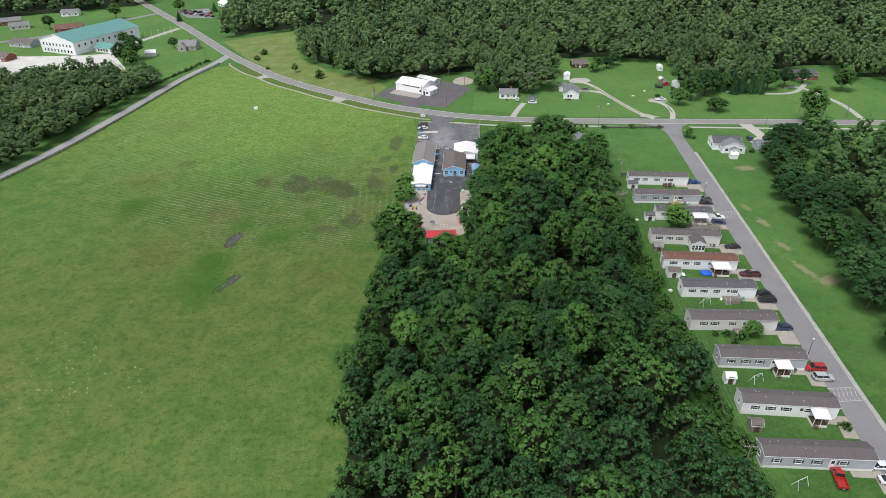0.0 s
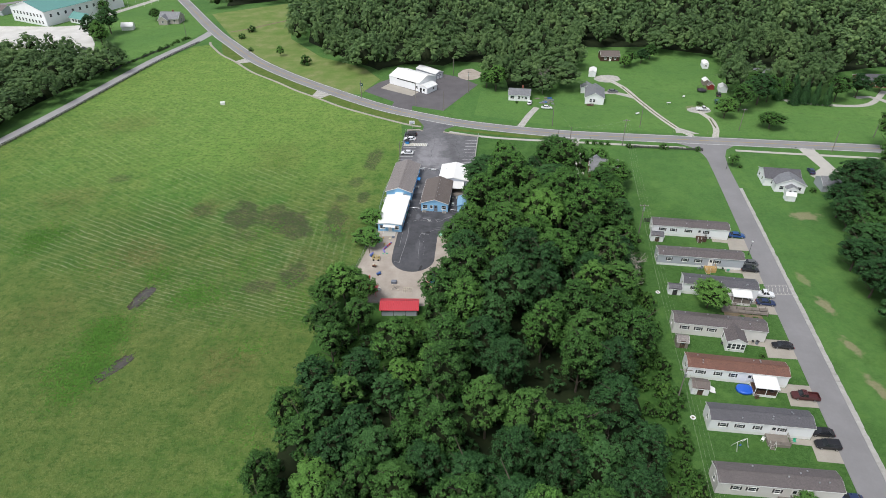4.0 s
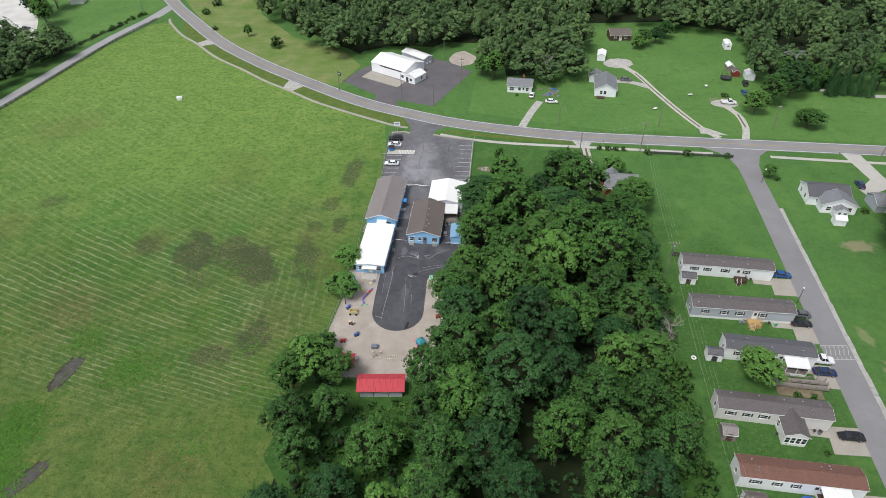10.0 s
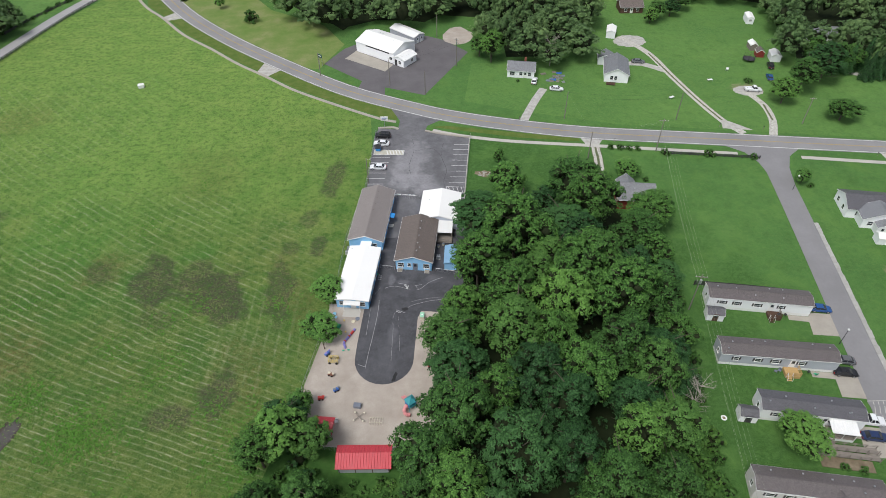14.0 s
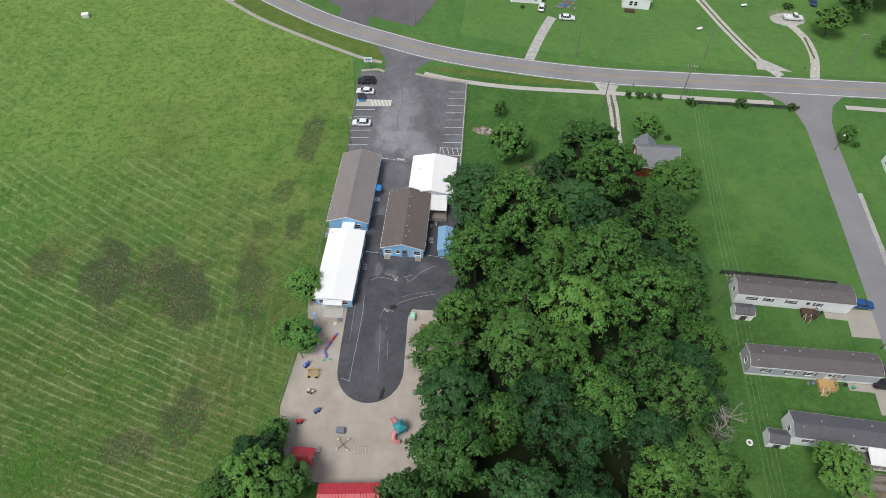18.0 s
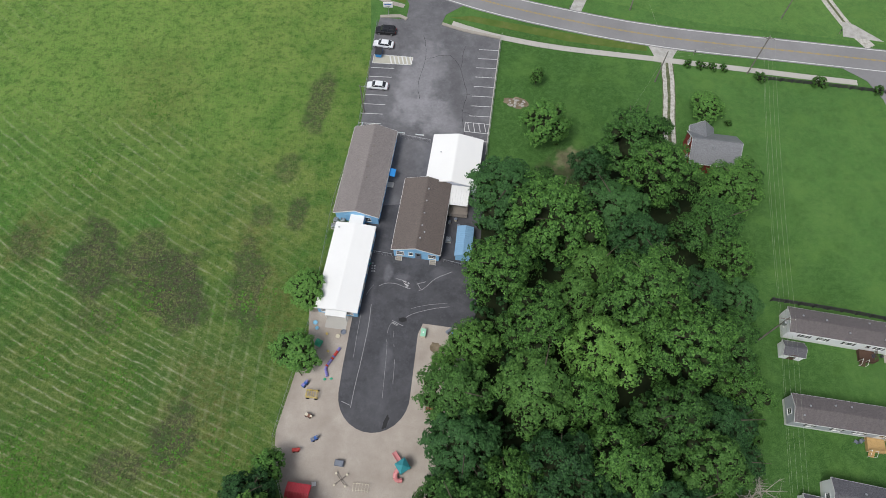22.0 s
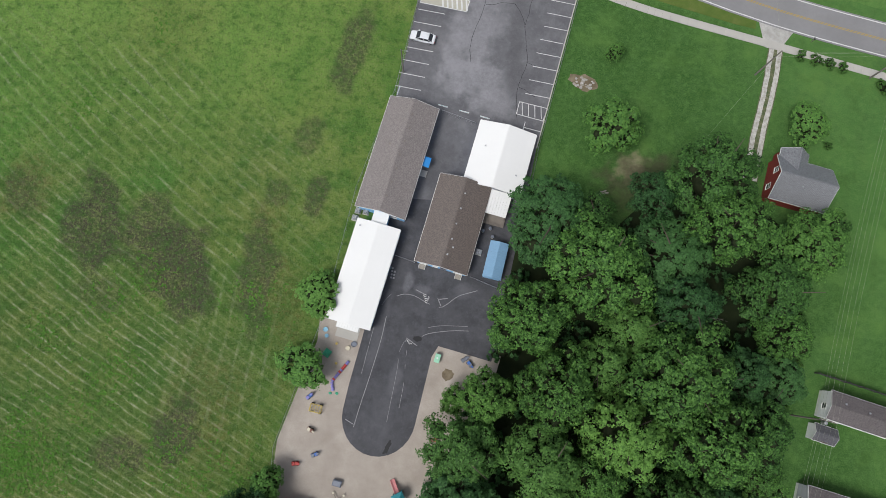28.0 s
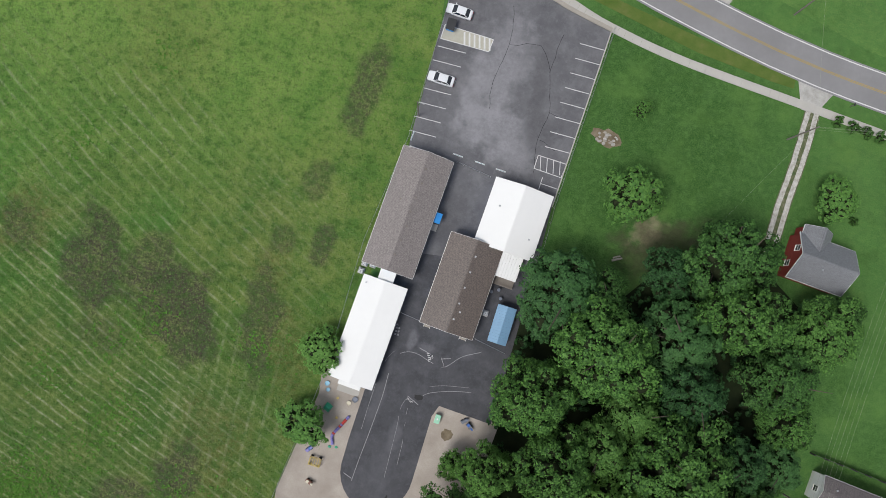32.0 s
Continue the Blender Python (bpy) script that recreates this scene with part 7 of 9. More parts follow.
for x, y, h, w in ((62.6, 226.6, 1.5, 1.8), (58.3, 226.0, 1.4, 2.0), (71.8, 239.6, 2.0, 3.0), (84.5, 238.6, 2.2, 3.4), (97, 237.0, 1.8, 2.6), (69.0, 130.2, 1.3, 2.2), (60.5, 89.0, 1.6, 2.6), (63.5, 87.2, 2.6, 3.4), (61.3, 86.0, 1.6, 2.2), (75.5, 127.2, 1.2, 1.6), (71.5, 57.0, 1.8, 2.6), (76.0, 140.8, 1.0, 1.8), (79.0, 140.0, 1.1, 1.9), (57.5, 89.2, 1.3, 2.0), (26.0, 220, 0.9, 1.2), (113, 283, 1.5, 3), (107.5, 223, 1.4, 2), (125, 205.5, 1.6, 2.4), (33.2, 285.2, 1.0, 1.6)):
    shrub(x, y, h, w, "leafy green garden shrub")
HEDGE = [(57.5, 205), (58.5, 190), (56.8, 176), (54.4, 160), (52.6, 145), (50.8, 128), (49.6, 110), (48.8, 92), (47.6, 70), (46, 40)]
for p in smooth_line(HEDGE, 2.0):
    if rnd.random() < 0.86:
        h = rnd.uniform(1.4, 4.2)
        shrub(p.x + rnd.uniform(-1.5, 1.2), p.y + rnd.uniform(-1, 1), h, h * rnd.uniform(0.9, 1.5), "overgrown hedgerow shrub along the power line", "hedgerow shrubs")
for p in smooth_line([(-166, 322), (-158, 345), (-151, 366), (-145, 384)], 1.5):
    h = rnd.uniform(0.6, 1.8)
    shrub(p.x - rnd.uniform(1, 3.5), p.y, h, h * rnd.uniform(1.2, 2.2), "wild roadside bush beside the lane", "roadside bushes")
for x, y, h, w in ((-70, 338, 5, 6), (-115, 384, 3, 4), (-113, 398, 4, 5), (-104, 361, 2, 3)):
    shrub(x, y, h, w, "wild bush in the dry meadow", "roadside bushes")
STRIP = [(57, 207), (59, 200), (57.6, 176), (55, 160), (53, 145), (51.6, 128), (50.5, 110), (49.5, 92), (48, 70), (46, 30), (41, 30), (43, 80), (43, 110), (42, 138), (45, 156), (50, 166), (55, 178), (55.5, 200)]
single("rough_strip", sheet(STRIP, 0.028), ROUGH, "rough dark undergrowth between wood and gardens", "undergrowth", kind="structure")
for x, y in scatter([(51, 142), (51.2, 128), (50, 110), (49, 92), (47.5, 70), (46, 40), (42, 40), (44, 80), (44, 110), (43.5, 138), (46, 150)], 2.3, rnd):
    h = rnd.uniform(0.8, 3.2)
    shrub(x, y, h, h * rnd.uniform(1.0, 1.6), "overgrown hedgerow shrub along the power line", "hedgerow shrubs")
single("clearing_scrub", sheet([(-25, 150), (-21.5, 149.5), (-19.2, 146.4), (-3.6, 145.0), (3.5, 149), (4.5, 138), (-6, 118), (-20, 112), (-31, 128)], 0.042), ROUGH, "rough scrub ground behind the red shelter", "undergrowth", kind="structure")
for x, y in scatter([(-23, 147), (-16, 139.5), (-3, 140), (2, 142), (3, 134), (-4, 122), (-20, 114), (-28, 128)], 1.7, rnd):
    shrub(x, y, rnd.uniform(0.5, 1.7), rnd.uniform(1.4, 2.6), "low bramble in the clearing", "brambles")

# far woods, each plot in one mass
NEAR = [crown_arrays(240 + k, 15.0, 5.4, 26, 8, 5, 0.36, 0.12, (0.24, 0.4), 0.8 + 0.1 * k) for k in range(6)]
FAR = [crown_arrays(200 + k, 15.0, 5.4, 15, 5, 3, 0.66, 0.14, (0.3, 0.48), 0.7 + 0.1 * k) for k in range(8)]
FARTHER = [crown_arrays(220 + k, 15.0, 5.4, 10, 4, 3, 0.85, 0.14, (0.36, 0.54), 0.7 + 0.1 * k) for k in range(6)]
rnd = random.Random(51)
PLOTS = [([(-84, 374), (-66, 353), (-52, 335), (-42, 328), (-32, 320), (-25, 325), (-17, 330), (-6, 329), (4, 328), (10, 335), (20, 334), (22, 312), (25, 297.5), (47, 295.5), (59, 299), (61, 318), (68, 335), (76, 360), (110, 360), (140, 348), (134, 316), (130, 296), (150, 288), (168, 290), (182, 312), (222, 326), (330, 318), (480, 330), (520, 720), (-40, 760), (-95, 620), (-52, 478), (-92, 434)], 8.6),
         ([(-150, 452), (-96, 478), (-56, 482), (-95, 620), (-40, 760), (-300, 760), (-240, 690), (-176, 590), (-172, 530)], 8.6),
         ([(-200, 172), (-183, 222), (-175, 262), (-168, 292), (-163, 318), (-161, 333), (-171, 343), (-192, 338), (-215, 346), (-240, 344), (-340, 340), (-300, 160)], 7.2),
         ([(-380, 545), (-300, 575), (-262, 600), (-240, 700), (-300, 760), (-560, 760), (-520, 460), (-420, 440)], 9.0),
         ([(148, 206), (138, 190), (130, 165), (126, 142), (122, 120), (116, 98), (110, 75), (106, 40), (170, 40), (230, 215)], 8.4),
         ([(232, 300), (330, 290), (470, 290), (470, 330), (330, 320), (226, 322)], 8.6)]
for plot, (poly, space) in enumerate(PLOTS):
    VV, FF, MM, n = [], [], [], 0
    for x, y in scatter(poly, space, rnd, holes=((-210, 550, 26), (-345, 527, 14), (-327, 507, 14), (204, 309, 14), (87, 347, 8), (155, 316, 11))):
        d = math.hypot(x, y)
        near = plot == 2 and x > -230 or plot == 4 and x < 140 or plot == 0 and y < 375 and x < 190
        V, F, inner = rnd.choice(NEAR if near else FAR if d < 430 else FARTHER)
        a, s, h = rnd.uniform(0, 6.28), rnd.uniform(0.62, 1.38), rnd.uniform(0.65, 1.3)
        if near:
            s *= 1.12
        if plot == 2:
            h *= 0.84
        if d > 480:
            if rnd.random() < (0.3 if d < 600 else 0.45):
                continue
            s *= 1.2
        c, q = math.cos(a) * s, math.sin(a) * s
        W = np.empty_like(V)
        W[:, 0], W[:, 1], W[:, 2] = V[:, 0] * c - V[:, 1] * q + x, V[:, 0] * q + V[:, 1] * c + y, V[:, 2] * h
        VV.append(W)
        FF.append(F + n)
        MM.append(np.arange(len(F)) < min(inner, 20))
        n += len(V)
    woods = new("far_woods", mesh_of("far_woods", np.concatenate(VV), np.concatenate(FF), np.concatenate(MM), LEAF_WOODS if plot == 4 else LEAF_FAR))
    tagged(woods, "dense mixed green woods of closely grown trees", "woods", kind="stuff")


def inset(poly, d):
    """The plot drawn in by d on all sides."""
    turn = sum(x0 * y1 - x1 * y0 for (x0, y0), (x1, y1) in zip(poly, poly[1:] + poly[:1]))
    out = []
    for i, p in enumerate(poly):
        a, b, c = Vector(poly[i - 1]), Vector(p), Vector(poly[(i + 1) % len(poly)])
        u, v = (b - a).normalized(), (c - b).normalized()
        m = Vector((-u.y - v.y, u.x + v.x))
        m = m.normalized() if m.length > 0.1 else Vector((-u.y, u.x))
        out.append(tuple(b + m * (d if turn > 0 else -d)))
    return out


# floor sheets under the far woods, tree shade painted into their dark colour
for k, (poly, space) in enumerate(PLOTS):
    single("woods_floor", sheet(inset(poly, 9.0), 0.022 + 0.001 * k), FLOOR_SHADE, "floor under the far woods coloured dark for tree shade", "forest floor", kind="structure")

# ---- vehicles ----
def car_meshes(kind, paint_mat):
    """Part meshes of a sedan, suv or pickup that faces +x."""
    key = (kind, paint_mat.name)
    if key in MESHES:
        return MESHES[key]
    L, w, hb, ht = {"sedan": (4.7, 0.9, 0.95, 1.45), "suv": (4.75, 0.95, 1.12, 1.75), "pickup": (5.6, 0.98, 1.12, 1.85)}[kind]
    a = L / 2

    def ring(x, lo, hi, k):
        ww = w * k
        return [(x, -ww * 0.86, lo), (x, -ww, lo + 0.14), (x, -ww, hi - 0.16), (x, -ww * 0.88, hi), (x, ww * 0.88, hi), (x, ww, hi - 0.16), (x, ww, lo + 0.14), (x, ww * 0.86, lo)]
    nose = hb - 0.14
    st = [(-a, 0.42, hb - 0.22, 0.86), (-a + 0.1, 0.32, hb - 0.05, 0.95), (-a + 0.7, 0.24, hb, 1.0), (0, 0.22, hb, 1.0), (a * 0.42, 0.22, hb, 1.0), (a * 0.8, 0.25, nose, 0.97), (a - 0.12, 0.34, nose - 0.14, 0.9), (a, 0.42, nose - 0.26, 0.8)]
    if kind == "pickup":
        st = [s for s in st if s[0] > -0.3]
        st[0] = (-0.35, 0.24, hb, 1.0)
    body = MB().rings([ring(*s) for s in st])
    if kind == "pickup":
        body.box(-a, -w, 0.42, -0.36, w, 0.62, b=0.03)
        for s in (-1, 1):
            body.box(-a, s * w - (0.1 if s > 0 else 0), 0.6, -0.36, s * w + (0.1 if s < 0 else 0), hb, b=0.02)
        body.box(-a - 0.02, -w + 0.1, 0.6, -a + 0.08, w - 0.1, hb, b=0.02)
    lo = {"sedan": (-1.85, 1.15), "suv": (-a + 0.15, 1.2), "pickup": (-0.35, 1.45)}[kind]
    hi = {"sedan": (-1.15, 0.35), "suv": (-a + 0.5, 0.45), "pickup": (-0.1, 0.75)}[kind]
    glass = MB().hull([(lo[0], -w * 0.9, hb - 0.02, lo[1], w * 0.9), (hi[0] - 0.05, -w * 0.74, ht - 0.06, hi[1] + 0.05, w * 0.74)])
    roof = MB().hull([(hi[0] - 0.08, -w * 0.76, ht - 0.08, hi[1] + 0.06, w * 0.76), (hi[0], -w * 0.7, ht, hi[1], w * 0.7)])
    pillars = [MB().tube((x0, s * w * 0.905, hb - 0.02), (x1, s * w * 0.75, ht - 0.05), 0.045, None, 4).mesh("pillar", paint_mat) for s in (-1, 1) for (x0, x1) in ((lo[0], hi[0]), (lo[1], hi[1]), ((lo[0] + lo[1]) / 2, (hi[0] + hi[1]) / 2))]
    tyre = MB()
    tyre.rings([[(r * math.cos(t), y, 0.33 + r * math.sin(t)) for t in np.linspace(0, 2 * math.pi, 15)[:-1]] for r, y in ((0.27, -0.11), (0.33, -0.09), (0.33, 0.09), (0.27, 0.11))])
    rim = MB().rings([[(r * math.cos(t), y, 0.33 + r * math.sin(t)) for t in np.linspace(0, 2 * math.pi, 11)[:-1]] for r, y in ((0.22, -0.12), (0.25, -0.1), (0.25, 0.1), (0.22, 0.12))])
    n = paint_mat.name
    out = {"body": body.mesh("body", paint_mat), "glasshouse": glass.mesh("glasshouse", CARGLASS), "roof": roof.mesh("roof", paint_mat),
           "wheel": shared(("wheel",), lambda: tyre, RUBBER), "rim": shared(("rim",), lambda: rim, ALLOY),
           "headlight": shared(("headlight",), lambda: MB().box(-0.09, -0.2, -0.07, 0.03, 0.2, 0.07, b=0.02), LAMPCLEAR), "taillight": shared(("taillight",), lambda: MB().box(-0.04, -0.18, -0.09, 0.05, 0.18, 0.09, b=0.02), TAILRED),
           "mirror": shared(("mirror", n), lambda: MB().box(-0.08, -0.1, -0.07, 0.08, 0.1, 0.07, b=0.02), paint_mat), "bumper": shared(("bumper", kind), lambda: MB().box(-0.08, -w * 0.8, -0.1, 0.06, w * 0.8, 0.1, b=0.03), DARKMETAL),
           "plate": shared(("plate",), lambda: MB().box(-0.01, -0.15, -0.06, 0.01, 0.15, 0.06), TRIM), "pillars": pillars, "dims": (a, w, hb, ht, lo, hi, nose)}
    MESHES[key] = out
    return out


def car(x, y, turn, kind, paint_mat, label, z=0.06):
    m = car_meshes(kind, paint_mat)
    a, w, hb, ht, lo, hi, nose = m["dims"]
    t = thing({"sedan": "car", "suv": "suv", "pickup": "pickup_truck"}[kind], x, y, turn, label, "truck" if kind == "pickup" else "car", "parked vehicles", z=z)
    for k in ("body", "glasshouse", "roof"):
        part(k, m[k], None, t, "dark tinted glass" if k == "glasshouse" else "")
    for me in m["pillars"]:
        part("pillar", me, None, t)
    for sx in (-a * 0.6, a * 0.62):
        for sy in (-w + 0.1, w - 0.1):
            wh = part("wheel", m["wheel"], None, t)
            wh.location = (sx, sy, 0)
            part("rim", m["rim"], None, wh)
    for sy in (-w * 0.62, w * 0.62):
        part("headlight", m["headlight"], None, t).location = (a - 0.09, sy, nose - 0.28)
        part("taillight", m["taillight"], None, t).location = (-a - 0.01, sy, hb - 0.3)
    for sy in (-w - 0.08, w + 0.08):
        part("mirror", m["mirror"], None, t).location = (lo[1] - 0.25, sy, hb + 0.02)
    part("bumper", m["bumper"], None, t).location = (a - 0.02, 0, 0.48)
    part("bumper", m["bumper"], None, t).location = (-a + 0.02, 0, 0.5)
    part("plate", m["plate"], None, t).location = (-a - 0.07, 0, 0.55)
    return t


for x, y, turn, kind, p, words in ((-12.45, 234.1, 176, "sedan", WHITECAR, "white sedan parked in a marked stall"), (-12.1, 246.4, 174, "sedan", WHITECAR, "white sedan parked at the lot's upper end"), (-11.9, 250.6, 176, "suv", BLACKCAR, "black wagon parked at the lot's upper end"),
                                   (88.9, 178.0, -8, "sedan", BLUECAR, "bright blue car beside a mobile home"), (87.0, 163.9, 172, "sedan", GREYCAR, "dark grey car on a concrete pad"), (86.0, 160.9, -8, "sedan", BLACKCAR, "black car on a concrete pad"),
                                   (85.0, 149.9, -8, "pickup", WHITECAR, "white pickup truck beside a mobile home"), (84.3, 146.5, -8, "sedan", DARKBLUECAR, "dark blue sedan on a concrete pad"), (81.6, 130.6, 172, "sedan", BLACKCAR, "black car on a concrete pad"), (79.4, 114.9, 172, "pickup", MAROONCAR, "maroon pickup truck with open bed"),
                                   (78.2, 105.3, 173, "sedan", BLACKCAR, "black sedan beside a mobile home"), (77.9, 102.2, 173, "suv", BLACKCAR, "black minivan on a concrete pad"), (75.9, 90.3, 174, "sedan", DARKBLUECAR, "dark sedan beside a mobile home"), (75.4, 74.9, 173, "suv", REDCAR, "red car beside a mobile home"),
                                   (75.4, 71.6, -7, "suv", SILVERCAR, "silver utility car on a concrete pad"), (71.6, 46.6, 173, "sedan", WHITECAR, "white sedan beside a mobile home"), (71.9, 43.2, -7, "sedan", WHITECAR, "white sedan on a concrete pad"), (62.2, 44.6, 75, "pickup", REDCAR, "red pickup truck before a mobile home"),
                                   (38.9, 284.6, 76, "sedan", WHITECAR, "white car before the cottage"), (45.7, 278.8, -8, "sedan", WHITECAR, "white sedan on the gravel drive"), (78.6, 298.6, -6, "sedan", GREYCAR, "dark car beside the white house"), (112.4, 277.0, -8, "pickup", WHITECAR, "white pickup on the gravel"), (121.6, 285.5, 78, "sedan", BLUECAR, "blue car behind the trees"), (125.4, 294.2, 76, "suv", BLACKCAR, "dark car behind the trees"),
                                   (131.2, 219.5, 80, "sedan", DARKBLUECAR, "dark car before the garage"), (-196, 362, 60, "pickup", GREYCAR, "dark truck parked under the church trees")):
    car(x, y, turn, kind, p, words)
rnd = random.Random(77)
for k in range(12):
    u, v = k % 6, k // 6
    car(-214 + u * 5.4 + v * 5, 566 - u * 3.4 - v * 13, 60 + rnd.uniform(-8, 8), rnd.choice(("sedan", "suv", "pickup")), rnd.choice((WHITECAR, REDCAR, SILVERCAR, GREYCAR, BLACKCAR)), "used car parked in the car yard")

# ---- poles, wires, lamps and signs ----
def utility_pole(x, y, h, arm=0.0, turn=0.0, label="weathered wooden utility pole with crossarm", can=False):
    t = thing("utility_pole", x, y, turn, label, "utility pole", "utility poles")
    part("pole", MB().tube((0, 0, -0.2), (0, 0, h), 0.16, 0.1, 8), POLE, t)
    if arm:
        part("crossarm", MB().box(-arm, -0.07, h - 0.75, arm, 0.07, h - 0.6), POLE, t)
        for k in range(4):
            xx = -arm + 0.15 + k * (2 * arm - 0.3) / 3
            part("insulator", MB().tube((xx, 0, h - 0.6), (xx, 0, h - 0.38), 0.05, 0.03, 6), TRIM, t)
    if can:
        part("transformer", MB().tube((0, -0.36, h - 2.2), (0, -0.36, h - 1.2), 0.27, 0.27, 10).ball((0, -0.36, h - 1.2), 0.27, 0.27, 0.08, 8, 4), STEEL, t, "grey transformer can")
    return t


def wire(a, b, sag, mat=WIRE, r=0.009):
    pts = [Vector(a).lerp(Vector(b), k / 10) - Vector((0, 0, sag * 4 * (k / 10) * (1 - k / 10))) for k in range(11)]
    return single("power_line", MB().chain(pts, r, 4), mat, "thin sagging overhead power line between poles", "cable", "power lines")


LINE = [(69.6, 241.4, 11.0), (59.9, 178.8, 11.0), (51.2, 113.0, 11.0), (42.5, 45.0, 11.0), (34, -20, 11.0)]
for k, (x, y, h) in enumerate(LINE):
    utility_pole(x, y, h, 1.3, -7, can=k in (1, 2))
for (x0, y0, h0), (x1, y1, h1) in zip(LINE, LINE[1:]):
    for k in (-1.15, -0.4, 0.4, 1.15):
        wire((x0 + k, y0, h0 - 0.38), (x1 + k, y1, h1 - 0.38), 1.1)
    wire((x0, y0, h0 - 3), (x1, y1, h1 - 3), 1.4)
NORTH = [(-11.2, 283.1, 10), (12.2, 297.4, 10.5), (45.4, 260.3, 9.5), (80.8, 258.9, 9.5), (119.8, 255.6, 9.5), (170, 249, 9.5)]
for k, (x, y, h) in enumerate(NORTH):
    utility_pole(x, y, h, 0.9 if k in (1, 4) else 0.0, -8, "wooden utility pole beside the road", can=k == 1)
for (x0, y0, h0), (x1, y1, h1) in zip(NORTH, NORTH[1:]):
    for k in (0.2, 1.6):
        wire((x0, y0, h0 - k), (x1, y1, h1 - k), 0.9, BLACKWIRE)
utility_pole(48.7, 238.2, 9.0, 0, 0, "wooden utility pole at the sidewalk")
for k in (0.2, 0.6, 1.8):
    wire((48.7, 238.2, 9.0 - k), (69.6, 241.4, 10.6 - k), 0.5)
wire((48.7, 238.2, 8.8), (45.4, 260.3, 9.0), 0.3)
wire((48.7, 238.2, 8.4), (34, 214, 6.5), 0.6, WIRE, 0.009)
for x, y in ((1.0, 276.8), (5.5, 322.3), (-149, 389), (-217, 460), (-36, 291), (147, 236), (190, 243)):
    utility_pole(x, y, 8.5, 0.0, 0, "plain wooden utility pole")
lp = utility_pole(-14.7, 227.0, 8.5, 0, 0, "wooden light pole at the parking lot fence")
part("lamp_arm", MB().tube((0, 0, 8.0), (0.9, 0, 8.3), 0.03), STEEL, lp)
part("lamp_head", MB().ball((1.0, 0, 8.25), 0.25, 0.14, 0.12, 8, 5), STEEL, lp)
for x, y in ((88.8, 168.6), (77.2, 80.6), (102.2, 222.0)):
    sl = thing("street_lamp", x, y, 0, "slim dark street lamp with white globe", "street lamp", "street lamps")
    part("pole", MB().tube((0, 0, 0), (0, 0, 4.4), 0.06, 0.045, 8), DARKMETAL, sl)
    part("base", MB().tube((0, 0, 0), (0, 0, 0.4), 0.13, 0.09, 8), DARKMETAL, sl)
    part("globe", MB().ball((0, 0, 4.62), 0.24, 0.24, 0.26, 10, 7), TRIM, sl, "white lamp globe", True)
sg = thing("sign", -11.6, 256.0, 0, "white rectangular sign on a post at the lot entrance", "sign", "signs")
part("post", MB().tube((0, 0, 0), (0, 0, 3.6), 0.07), STEEL, sg)
part("panel", MB().box(-1.1, -0.1, 2.6, 1.1, 0.1, 4.0, b=0.03), TRIM, sg)
part("word_bar", MB().box(-0.8, -0.11, 3.4, 0.8, -0.1, 3.65), P_BLUE, sg)
part("word_bar", MB().box(-0.8, -0.11, 2.9, 0.5, -0.1, 3.1), P_GREY, sg)
sg = thing("sign", -36.8, 298.9, -37, "dark green roadside sign on two posts", "sign", "signs")
for xx in (-0.7, 0.7):
    part("post", MB().tube((xx, 0, 0), (xx, 0, 4.4), 0.08), STEEL, sg)
part("panel", MB().box(-0.9, -0.08, 2.9, 0.9, 0.08, 4.3, b=0.02), paint("dark_green_sign", (0.02, 0.07, 0.05)), sg)
part("word_bar", MB().box(-0.6, -0.09, 3.5, 0.6, -0.08, 3.8), TRIM, sg)
for x, y in ((58.4, 246.6), (31.0, 259.8), (93.2, 254.4), (106.2, 252.6), (134, 237.5)):
    mbx = thing("mailbox", x, y, 0, "mailbox on a wooden post at the roadside", "mailbox", "mailboxes")
    part("post", MB().box(-0.05, -0.05, 0, 0.05, 0.05, 1.05), WOODOLD, mbx)
    part("box", MB().rings([[(0.11 * math.cos(t), yy, 1.17 + 0.12 * math.sin(t)) for t in np.linspace(0, 2 * math.pi, 9)[:-1]] for yy in (-0.25, 0.25)]), DARKMETAL, mbx)

# ---- fences ----
def chain_fence(pts, h, label, step=2.6, mat=STEEL):
    t = tagged(new("chain_link_fence"), label, "fence", "fences")
    line = []
    for a, b in zip(pts, pts[1:]):
        n = max(1, round((Vector(b) - Vector(a)).length / step))
        line += [Vector(a).lerp(Vector(b), k / n) for k in range(n)]
    line.append(Vector(pts[-1]))
    for p in line:
        part("post", shared(("fence_post", h), lambda: MB().tube((0, 0, -0.1), (0, 0, h + 0.06), 0.04, None, 5), mat), None, t).location = (p.x, p.y, 0)
    part("top_rail", MB().chain([(p.x, p.y, h) for p in line], 0.03, 4), mat, t)
    wires = MB()
    for a, b in zip(line, line[1:]):
        n = max(2, int((b - a).length / 0.3))
        for k in range(n):
            p, q = a.lerp(b, k / n), a.lerp(b, (k + 1) / n)
            wires.tube((p.x, p.y, 0.05), (q.x, q.y, h), 0.006, None, 3).tube((p.x, p.y, h), (q.x, q.y, 0.05), 0.006, None, 3)
    part("wire_mesh", wires, mat, t)
    return t


chain_fence([(-14.0, 253), (-15.4, 223), (-18.6, 204), (-19.6, 181), (-23.1, 159), (-22.4, 154.6), (-20.6, 150.6), (-19.2, 146.6), (-15.2, 145.8)], 1.5, "galvanised chain-link fence round the lot and play yard")
chain_fence([(14.9, 250), (11.6, 217), (11.2, 206)], 1.5, "galvanised chain-link fence beside the lawn")
